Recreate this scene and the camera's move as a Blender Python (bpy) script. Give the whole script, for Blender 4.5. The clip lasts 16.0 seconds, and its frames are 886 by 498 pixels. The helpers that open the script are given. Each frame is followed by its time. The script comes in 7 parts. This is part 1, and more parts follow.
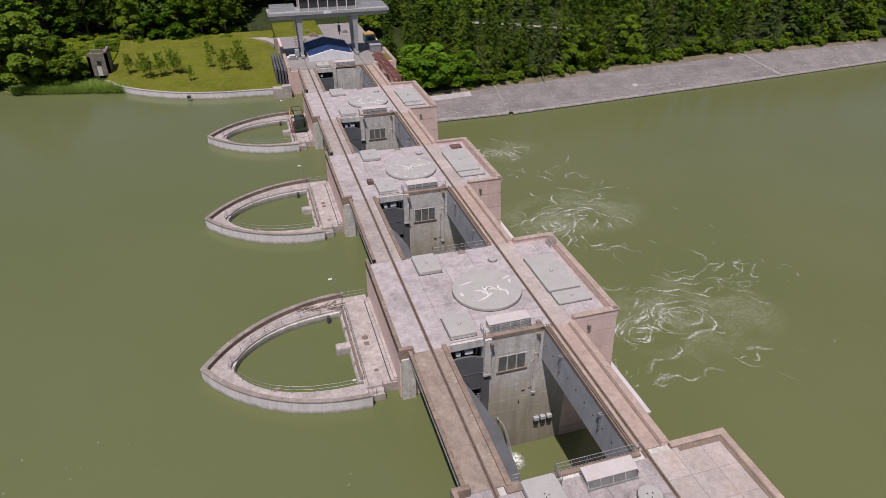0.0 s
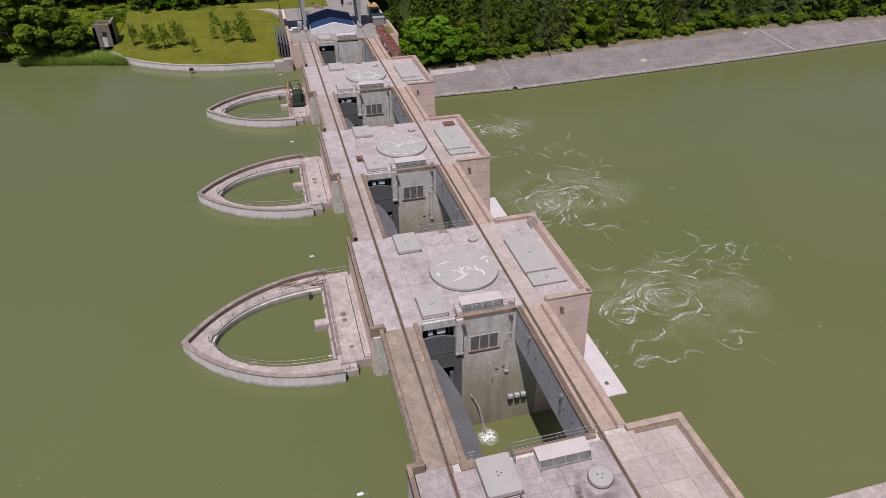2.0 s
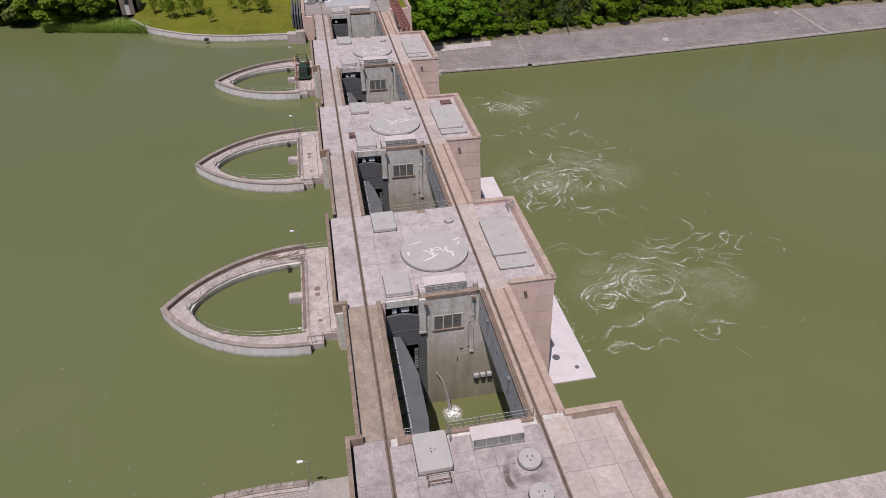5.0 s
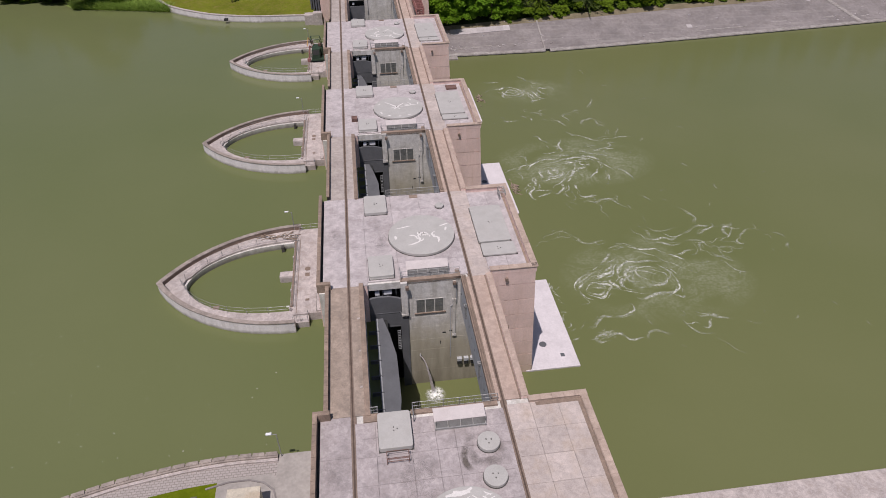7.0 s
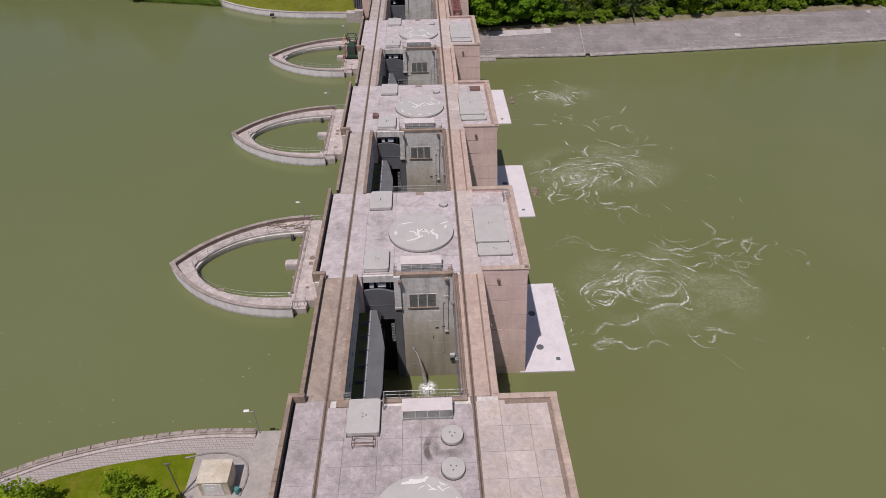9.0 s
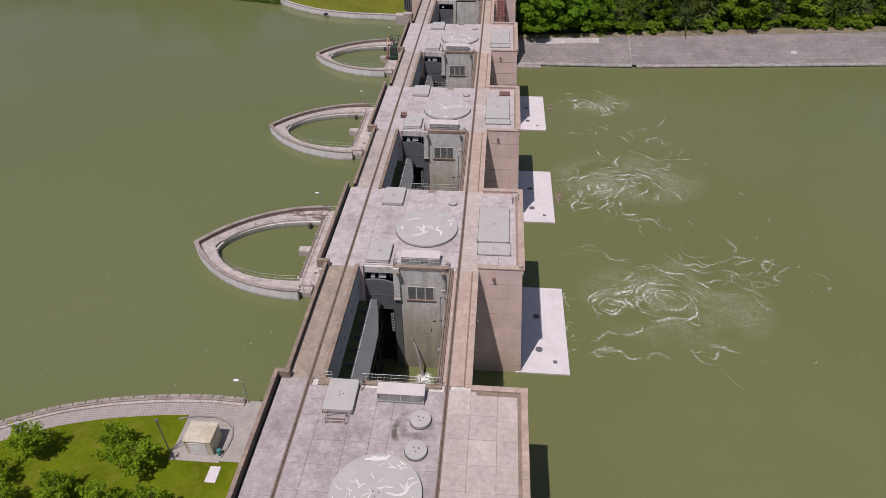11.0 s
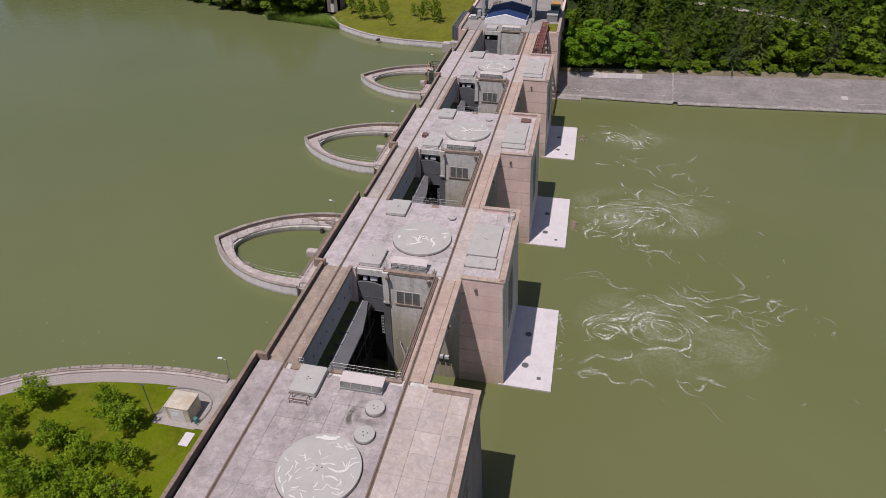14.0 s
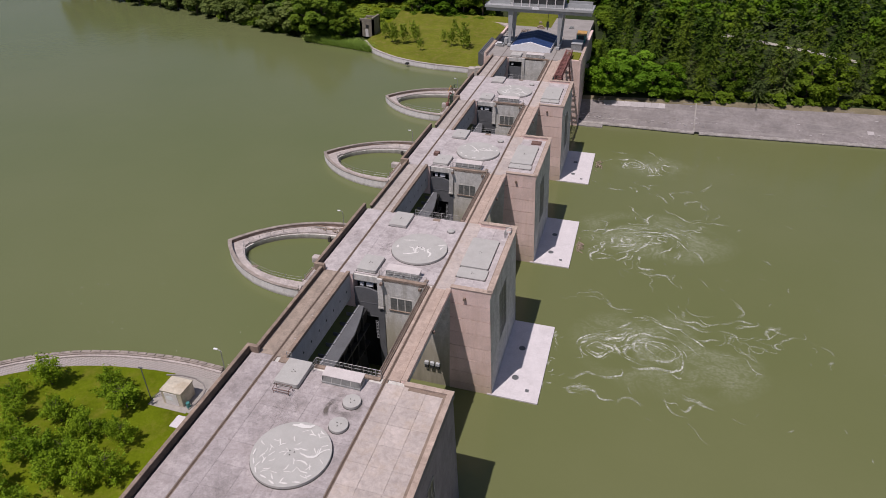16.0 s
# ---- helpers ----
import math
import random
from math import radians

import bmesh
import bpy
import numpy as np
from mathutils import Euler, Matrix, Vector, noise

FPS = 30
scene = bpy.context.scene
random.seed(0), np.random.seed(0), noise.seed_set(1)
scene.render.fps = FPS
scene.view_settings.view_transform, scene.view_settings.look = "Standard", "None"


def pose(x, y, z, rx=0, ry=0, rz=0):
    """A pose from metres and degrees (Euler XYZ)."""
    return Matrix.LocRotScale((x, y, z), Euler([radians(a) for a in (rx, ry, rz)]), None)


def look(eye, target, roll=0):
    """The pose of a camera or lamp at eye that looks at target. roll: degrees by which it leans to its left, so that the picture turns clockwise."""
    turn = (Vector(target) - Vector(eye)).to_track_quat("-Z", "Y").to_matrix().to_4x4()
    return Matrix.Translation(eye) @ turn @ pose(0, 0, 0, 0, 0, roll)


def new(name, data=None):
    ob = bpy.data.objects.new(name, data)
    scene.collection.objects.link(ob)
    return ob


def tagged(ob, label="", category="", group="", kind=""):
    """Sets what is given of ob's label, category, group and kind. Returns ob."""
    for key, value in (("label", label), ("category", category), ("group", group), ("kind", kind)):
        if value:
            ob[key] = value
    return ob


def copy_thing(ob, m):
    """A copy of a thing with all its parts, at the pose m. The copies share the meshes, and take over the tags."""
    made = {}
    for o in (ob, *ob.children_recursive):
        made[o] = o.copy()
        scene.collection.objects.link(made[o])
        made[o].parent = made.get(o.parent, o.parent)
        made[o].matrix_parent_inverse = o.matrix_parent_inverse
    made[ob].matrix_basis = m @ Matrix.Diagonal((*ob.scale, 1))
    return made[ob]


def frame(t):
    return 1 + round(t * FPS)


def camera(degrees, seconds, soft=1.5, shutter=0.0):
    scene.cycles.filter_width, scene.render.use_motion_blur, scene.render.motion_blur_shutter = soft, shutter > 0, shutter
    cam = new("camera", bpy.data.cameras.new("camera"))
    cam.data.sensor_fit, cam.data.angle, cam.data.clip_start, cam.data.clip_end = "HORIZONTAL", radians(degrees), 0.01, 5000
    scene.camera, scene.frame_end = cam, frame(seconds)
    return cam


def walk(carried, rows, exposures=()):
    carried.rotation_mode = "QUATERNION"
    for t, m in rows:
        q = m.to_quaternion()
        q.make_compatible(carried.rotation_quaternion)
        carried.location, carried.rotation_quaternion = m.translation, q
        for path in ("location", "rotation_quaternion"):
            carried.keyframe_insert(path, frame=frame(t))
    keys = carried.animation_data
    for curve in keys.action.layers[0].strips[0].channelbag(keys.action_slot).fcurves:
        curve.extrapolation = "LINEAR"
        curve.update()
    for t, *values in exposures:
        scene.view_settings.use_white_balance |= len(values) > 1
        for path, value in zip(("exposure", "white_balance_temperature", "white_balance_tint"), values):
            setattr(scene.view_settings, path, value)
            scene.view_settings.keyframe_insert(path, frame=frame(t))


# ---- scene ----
cam = camera(68.8, 16.0, soft=0.9)
PATH = [
    (0, (-14.806, -34.224, 46.592), (-14.312, -32.586, 45.556), 0.0),
    (0.5, (-13.548, -34.601, 46.882), (-13.068, -32.97, 45.829), 0.0),
    (1, (-12.335, -34.963, 47.231), (-11.874, -33.34, 46.157), -0.0),
    (1.5, (-11.164, -35.434, 47.613), (-10.72, -33.82, 46.519), -0.1),
    (2, (-9.921, -35.872, 47.989), (-9.495, -34.264, 46.879), -0.1),
    (2.5, (-8.624, -36.267, 48.354), (-8.222, -34.662, 47.232), -0.1),
    (3, (-7.242, -36.734, 48.679), (-6.864, -35.131, 47.545), -0.1),
    (3.5, (-5.907, -37.167, 48.985), (-5.55, -35.568, 47.839), -0.1),
    (4, (-4.66, -37.588, 49.282), (-4.315, -35.994, 48.124), -0.0),
    (6.5, (2.081, -39.839, 50.936), (2.313, -38.27, 49.718), -0.3),
    (7, (3.566, -40.344, 51.166), (3.773, -38.778, 49.94), -0.3),
    (7.5, (5.223, -40.915, 51.363), (5.401, -39.346, 50.135), -0.4),
    (8, (6.944, -41.42, 51.603), (7.089, -39.849, 50.375), -0.5),
    (8.5, (8.815, -41.942, 51.855), (8.913, -40.366, 50.628), -0.6),
    (9, (10.703, -42.566, 52.073), (10.747, -40.987, 50.846), -0.6),
    (11.5, (20.375, -46.157, 53.361), (20.195, -44.573, 52.154), -0.5),
    (12, (22.268, -46.798, 53.468), (22.048, -45.21, 52.273), -0.4),
    (12.5, (24.07, -47.455, 53.591), (23.821, -45.862, 52.407), -0.4),
    (13, (25.917, -48.174, 53.747), (25.642, -46.576, 52.577), -0.4),
    (13.5, (27.832, -48.845, 53.922), (27.524, -47.244, 52.764), -0.4),
    (14, (29.751, -49.501, 54.076), (29.403, -47.898, 52.933), -0.4),
    (14.5, (31.621, -50.178, 54.193), (31.234, -48.572, 53.066), -0.4),
    (15, (33.497, -50.876, 54.281), (33.08, -49.266, 53.171), -0.3),
    (15.5, (35.411, -51.574, 54.364), (34.965, -49.959, 53.271), -0.3),
    (16, (37.393, -52.289, 54.424), (36.914, -50.673, 53.348), -0.2),
]
walk(cam, [(t, look(eye, target, roll)) for t, eye, target, roll in PATH], [(0, 0.0, 6500, 18), (16, 0.0, 6500, 18)])

# ---- light ----
SUN_EL, SUN_AZ = 67.0, math.atan2(-6.87, -4.03)
sun_dir = Vector((math.cos(radians(SUN_EL)) * math.cos(SUN_AZ), math.cos(radians(SUN_EL)) * math.sin(SUN_AZ), math.sin(radians(SUN_EL))))
world = bpy.data.worlds.new("sky")
scene.world = world
world.use_nodes = True
wn = world.node_tree.nodes
sky = wn.new("ShaderNodeTexSky")
sky.sky_type, sky.sun_disc = "NISHITA", False
sky.sun_elevation, sky.sun_rotation = radians(SUN_EL), math.pi / 2 - SUN_AZ
sky.air_density, sky.dust_density = 1.0, 1.5
wn["Background"].inputs["Strength"].default_value = 0.059
world.node_tree.links.new(sky.outputs[0], wn["Background"].inputs["Color"])
sun = new("sun", bpy.data.lights.new("sun", "SUN"))
sun.data.energy, sun.data.angle, sun.data.color = 3.68, radians(0.55), (1.0, 0.96, 0.9)
sun.matrix_world = look(sun_dir * 300, (0, 0, 0))
scene.view_settings.exposure = 0.0

# ---- materials ----


def material(name, colour, rough=0.8, metal=0.0, dark=0.75, light=1.15, scale=0.6, grain=14.0, bump=0.25, stain=None, stain_amount=0.0, streak=False, vary=0.0, bump_distance=0.03, specular=0.3, mottle=0.0):
    """A surface with broad patches, fine grain, optional stains or downward streaks, and a shift from piece to piece."""
    mat = bpy.data.materials.new(name)
    mat.use_nodes = True
    n, link = mat.node_tree.nodes, mat.node_tree.links.new
    b = n["Principled BSDF"]
    b.inputs["Roughness"].default_value, b.inputs["Metallic"].default_value = rough, metal
    b.inputs["Specular IOR Level"].default_value = specular
    at = n.new("ShaderNodeNewGeometry")
    mapped = n.new("ShaderNodeMapping")
    link(at.outputs["Position"], mapped.inputs["Vector"])
    big, fine = n.new("ShaderNodeTexNoise"), n.new("ShaderNodeTexNoise")
    big.inputs["Scale"].default_value, big.inputs["Detail"].default_value, big.inputs["Roughness"].default_value = scale, 6, 0.65
    fine.inputs["Scale"].default_value, fine.inputs["Detail"].default_value = grain, 4
    link(mapped.outputs[0], big.inputs["Vector"])
    link(at.outputs["Position"], fine.inputs["Vector"])
    ramp = n.new("ShaderNodeMapRange")
    ramp.inputs["From Min"].default_value, ramp.inputs["From Max"].default_value = 0.3, 0.7
    ramp.inputs["To Min"].default_value, ramp.inputs["To Max"].default_value = dark, light
    link(big.outputs["Fac"], ramp.inputs["Value"])
    ramp2 = n.new("ShaderNodeMapRange")
    ramp2.inputs["From Min"].default_value, ramp2.inputs["From Max"].default_value = 0.25, 0.75
    ramp2.inputs["To Min"].default_value, ramp2.inputs["To Max"].default_value = 0.88, 1.12
    link(fine.outputs["Fac"], ramp2.inputs["Value"])
    times = n.new("ShaderNodeMath")
    times.operation = "MULTIPLY"
    link(ramp.outputs[0], times.inputs[0]), link(ramp2.outputs[0], times.inputs[1])
    value = times.outputs[0]
    if mottle:
        mid = n.new("ShaderNodeTexNoise")
        mid.inputs["Scale"].default_value, mid.inputs["Detail"].default_value, mid.inputs["Roughness"].default_value, mid.inputs["Distortion"].default_value = 1.7, 9, 0.75, 0.6
        link(at.outputs["Position"], mid.inputs["Vector"])
        r5 = n.new("ShaderNodeMapRange")
        r5.inputs["From Min"].default_value, r5.inputs["From Max"].default_value = 0.36, 0.6
        r5.inputs["To Min"].default_value, r5.inputs["To Max"].default_value = 1 - mottle, 1.05
        link(mid.outputs["Fac"], r5.inputs["Value"])
        t5 = n.new("ShaderNodeMath")
        t5.operation = "MULTIPLY"
        link(value, t5.inputs[0]), link(r5.outputs[0], t5.inputs[1])
        value = t5.outputs[0]
    if vary:
        info = n.new("ShaderNodeObjectInfo")
        r3 = n.new("ShaderNodeMapRange")
        r3.inputs["To Min"].default_value, r3.inputs["To Max"].default_value = 1 - vary, 1 + vary
        link(info.outputs["Random"], r3.inputs["Value"])
        t3 = n.new("ShaderNodeMath")
        t3.operation = "MULTIPLY"
        link(value, t3.inputs[0]), link(r3.outputs[0], t3.inputs[1])
        value = t3.outputs[0]
    tint = n.new("ShaderNodeVectorMath")
    tint.operation = "SCALE"
    tint.inputs[0].default_value = colour
    link(value, tint.inputs["Scale"])
    out = tint.outputs[0]
    if stain:
        s = n.new("ShaderNodeTexNoise")
        s.inputs["Scale"].default_value, s.inputs["Detail"].default_value, s.inputs["Roughness"].default_value = (0.55 if not streak else 1.1), 8, 0.7
        m2 = n.new("ShaderNodeMapping")
        m2.inputs["Scale"].default_value = (1, 1, 0.12) if streak else (1, 1, 1)
        m2.inputs["Location"].default_value = (13, 7, 3)
        link(at.outputs["Position"], m2.inputs["Vector"]), link(m2.outputs[0], s.inputs["Vector"])
        r4 = n.new("ShaderNodeMapRange")
        r4.inputs["From Min"].default_value, r4.inputs["From Max"].default_value = 0.48, 0.72
        r4.inputs["To Max"].default_value = stain_amount
        link(s.outputs["Fac"], r4.inputs["Value"])
        mix = n.new("ShaderNodeMix")
        mix.data_type = "RGBA"
        mix.inputs["B"].default_value = (*stain, 1)
        for socket in mix.inputs:
            if socket.identifier == "B_Color":
                socket.default_value = (*stain, 1)
            if socket.identifier == "A_Color":
                link(out, socket)
            if socket.identifier == "Factor_Float":
                link(r4.outputs[0], socket)
        out = [o for o in mix.outputs if o.identifier == "Result_Color"][0]
    link(out, b.inputs["Base Color"])
    if bump:
        bp = n.new("ShaderNodeBump")
        bp.inputs["Strength"].default_value, bp.inputs["Distance"].default_value = bump, bump_distance
        link(fine.outputs["Fac"], bp.inputs["Height"])
        link(bp.outputs[0], b.inputs["Normal"])
    return mat


deck_mat = material("pink_grey_concrete_deck", (0.498, 0.448, 0.455), dark=0.82, light=1.1, scale=0.7, grain=7, stain=(0.27, 0.23, 0.225), stain_amount=0.6, vary=0.03, mottle=0.2)
worn_bridge_mat = material("pale_worn_bridge_deck", (0.43, 0.375, 0.35), dark=0.78, light=1.12, scale=0.4, grain=9, stain=(0.28, 0.235, 0.21), stain_amount=0.6, mottle=0.22)
slab_mat = material("warm_concrete_slab", (0.482, 0.415, 0.39), dark=0.85, light=1.1, scale=0.4, grain=9, stain=(0.42, 0.32, 0.24), stain_amount=0.5, vary=0.08, mottle=0.2)
bridge_mat = material("brown_weathered_bridge_deck", (0.37, 0.295, 0.245), dark=0.72, light=1.15, scale=0.4, grain=9, stain=(0.21, 0.175, 0.15), stain_amount=0.65, mottle=0.25)
bridge_e_mat = material("sandy_bridge_deck", (0.475, 0.365, 0.31), dark=0.85, light=1.1, scale=0.4, grain=9, stain=(0.33, 0.24, 0.20), stain_amount=0.6, mottle=0.22)
pink_mat = material("pink_wall_concrete", (0.72, 0.54, 0.50), dark=0.88, light=1.08, scale=0.3, grain=6, stain=(0.56, 0.38, 0.30), stain_amount=0.5, streak=True, vary=0.05)
grey_mat = material("grey_pier_concrete", (0.63, 0.605, 0.58), dark=0.8, light=1.1, scale=0.45, grain=7, stain=(0.31, 0.28, 0.23), stain_amount=0.6, mottle=0.2, streak=True)
pale_mat = material("pale_beam_concrete", (0.42, 0.43, 0.45), dark=0.85, light=1.1, scale=0.5, grain=7, stain=(0.30, 0.30, 0.30), stain_amount=0.5, streak=True)
cope_mat = material("brown_coping_stone", (0.30, 0.225, 0.18), dark=0.75, light=1.15, scale=0.8, grain=10, stain=(0.17, 0.135, 0.11), stain_amount=0.7, vary=0.12, mottle=0.25)
# weathered parapet, darkened further to put the inner face's shade into the colour
parapet_mat = material("weathered_shaded_parapet", (0.115, 0.09, 0.075), dark=0.6, light=1.3, scale=0.8, grain=10, stain=(0.07, 0.06, 0.05), stain_amount=0.7, mottle=0.25)
cover_mat = material("light_grey_painted_cover", (0.43, 0.415, 0.40), rough=0.6, dark=0.94, light=1.05, scale=0.7, grain=14, bump=0.1, stain=(0.35, 0.33, 0.31), stain_amount=0.5)
white_mat = material("white_sealant", (0.68, 0.655, 0.64), dark=0.9, light=1.05, bump=0.1)
gasket_mat = material("dark_rubber_gasket", (0.07, 0.065, 0.06), rough=0.9)
rail_mat = material("rusty_crane_track", (0.215, 0.16, 0.13), rough=0.7, dark=0.7, light=1.2, scale=1.2, bump=0.3)
steel_mat = material("galvanised_steel", (0.33, 0.33, 0.33), rough=0.5, metal=0.4, scale=2.0, bump=0.1)
gate_mat = material("dark_grey_gate_steel", (0.125, 0.128, 0.14), rough=0.6, dark=0.85, light=1.1, scale=0.6, bump=0.1, stain=(0.095, 0.095, 0.10), stain_amount=0.6)
gate_pale_mat = material("worn_gate_edge_steel", (0.30, 0.305, 0.32), rough=0.5, scale=1.0, bump=0.1)
# flat black that paints the shade inside openings, holes and slots
black_mat = material("painted_opening_shade", (0.03, 0.03, 0.03), rough=0.9)
fore_mat = material("forebay_walkway_concrete", (0.50, 0.44, 0.425), dark=0.78, light=1.12, scale=0.5, grain=8, stain=(0.27, 0.22, 0.19), stain_amount=0.6, mottle=0.3)
fore_wall_mat = material("forebay_wall_concrete", (0.72, 0.675, 0.69), dark=0.88, light=1.06, scale=0.3, grain=8, stain=(0.34, 0.30, 0.29), stain_amount=0.45, streak=True)
rim_mat = material("worn_brown_rim_concrete", (0.36, 0.305, 0.275), dark=0.7, light=1.15, scale=0.6, grain=9, stain=(0.20, 0.165, 0.14), stain_amount=0.7, mottle=0.3)
apron_mat = material("pale_apron_concrete", (0.62, 0.575, 0.60), dark=0.93, light=1.05, scale=0.4, grain=6, stain=(0.50, 0.46, 0.48), stain_amount=0.5)
rust_mat = material("rust_brown_steel", (0.17, 0.10, 0.085), rough=0.85, dark=0.6, light=1.3, scale=1.5)
revet_mat = material("grey_revetment_concrete", (0.235, 0.21, 0.208), dark=0.72, light=1.2, scale=0.12, grain=1.1, stain=(0.155, 0.132, 0.12), stain_amount=0.6, mottle=0.14)
def bedded(mat, colour, amount):
    """Adds long level weathering marks to the concrete of a slope."""
    n, link = mat.node_tree.nodes, mat.node_tree.links.new
    b = n["Principled BSDF"]
    old = b.inputs["Base Color"].links[0].from_socket
    geo, squeeze, s = n.new("ShaderNodeNewGeometry"), n.new("ShaderNodeMapping"), n.new("ShaderNodeTexNoise")
    squeeze.inputs["Scale"].default_value = (0.045, 0.8, 1.4)
    s.inputs["Scale"].default_value, s.inputs["Detail"].default_value, s.inputs["Roughness"].default_value = 1.0, 8, 0.7
    link(geo.outputs["Position"], squeeze.inputs["Vector"]), link(squeeze.outputs[0], s.inputs["Vector"])
    r = n.new("ShaderNodeMapRange")
    r.inputs["From Min"].default_value, r.inputs["From Max"].default_value, r.inputs["To Max"].default_value = 0.52, 0.68, amount
    link(s.outputs["Fac"], r.inputs["Value"])
    mix = n.new("ShaderNodeMix")
    mix.data_type = "RGBA"
    for k in mix.inputs:
        if k.identifier == "Factor_Float":
            link(r.outputs[0], k)
        if k.identifier == "A_Color":
            link(old, k)
        if k.identifier == "B_Color":
            k.default_value = (*colour, 1)
    link([o for o in mix.outputs if o.identifier == "Result_Color"][0], b.inputs["Base Color"])


bedded(revet_mat, (0.30, 0.275, 0.265), 0.7)
revet_light_mat = material("pale_revetment_panel", (0.36, 0.33, 0.315), mottle=0.3, dark=0.7, light=1.15, scale=0.6, grain=4, stain=(0.18, 0.15, 0.13), stain_amount=0.6)
new_panel_mat = material("new_pale_concrete_panel", (0.42, 0.385, 0.39), dark=0.85, light=1.1, scale=0.6, grain=4, stain=(0.32, 0.29, 0.28), stain_amount=0.5, vary=0.08)
# near-black: wet waterline of the kerb, and painted shade inside the gate pits
wet_shade_mat = material("wet_and_pit_shade_black", (0.028, 0.029, 0.03), rough=0.55, dark=0.6, light=1.3, scale=0.8, bump=0.3, stain=(0.035, 0.037, 0.028), stain_amount=0.6)
soil_mat = material("dry_soil", (0.185, 0.155, 0.10), dark=0.7, light=1.2, scale=0.3, grain=2, bump=0.6, bump_distance=0.2)
wood_floor_mat = material("forest_floor_green", (0.026, 0.042, 0.008), dark=0.5, light=1.3, scale=0.2, grain=2, bump=0.8, bump_distance=0.3, stain=(0.06, 0.065, 0.02), stain_amount=0.7)
lawn_mat = material("mown_lawn", (0.108, 0.142, 0.005), specular=0.05, dark=0.7, light=1.2, scale=0.18, grain=3, bump=0.6, bump_distance=0.08, stain=(0.20, 0.18, 0.03), stain_amount=0.6)
dry_lawn_mat = material("dry_mown_lawn", (0.142, 0.158, 0.018), specular=0.05, dark=0.75, light=1.15, scale=0.1, grain=3, bump=0.6, bump_distance=0.08, stain=(0.205, 0.17, 0.055), stain_amount=0.8, mottle=0.18)
paver_mat = material("grey_pavers", (0.34, 0.31, 0.29), dark=0.85, light=1.1, scale=0.5, grain=3)
asphalt_mat = material("pale_yard_asphalt", (0.30, 0.275, 0.265), dark=0.85, light=1.1, scale=0.2, grain=3, stain=(0.2, 0.18, 0.17), stain_amount=0.4)
gravel_mat = material("pale_gravel_road", (0.40, 0.37, 0.33), dark=0.85, light=1.1)
bark_mat = material("brown_bark", (0.10, 0.075, 0.055), dark=0.6, light=1.2, scale=2.0, bump=0.8, bump_distance=0.05)
stone_mat = material("rough_stone_wall", (0.23, 0.20, 0.17), dark=0.55, light=1.25, scale=1.6, grain=5, bump=0.8, bump_distance=0.06)
truss_mat = material("dull_red_primed_steel", (0.25, 0.11, 0.10), rough=0.8, dark=0.6, light=1.3, scale=1.5)
crane_mat = material("grey_crane_paint", (0.37, 0.375, 0.385), rough=0.5, dark=0.88, light=1.08, scale=0.4, bump=0.08)
blue_mat = material("dark_blue_tarpaulin", (0.022, 0.045, 0.13), rough=0.5, dark=0.8, light=1.2, scale=0.5)
white_tarp_mat = material("white_tarpaulin", (0.74, 0.74, 0.77), rough=0.6, dark=0.9, light=1.05, scale=0.5, bump=0.1)
glass_mat = material("dull_window_glass", (0.045, 0.047, 0.05), rough=0.35, dark=0.8, light=1.2, scale=1.0, bump=0.0, specular=0.5)
dusty_glass_mat = material("dusty_glass", (0.17, 0.165, 0.16), rough=0.3, dark=0.75, light=1.25, scale=1.5, bump=0.0, specular=0.5)
cream_mat = material("cream_painted_metal", (0.56, 0.50, 0.41), rough=0.6, dark=0.85, light=1.08, scale=0.9, stain=(0.40, 0.30, 0.20), stain_amount=0.7, mottle=0.2)
green_steel_mat = material("dark_green_painted_steel", (0.03, 0.055, 0.035), rough=0.6, scale=2)
orange_mat = material("orange_painted_steel", (0.42, 0.10, 0.035), rough=0.55, scale=2)
yellow_mat = material("ochre_painted_panel", (0.50, 0.29, 0.10), rough=0.6, scale=1)
drift_mat = material("bleached_driftwood", (0.30, 0.23, 0.18), dark=0.5, light=1.3, scale=2)
teal_mat = material("teal_plastic", (0.06, 0.22, 0.22), rough=0.5)


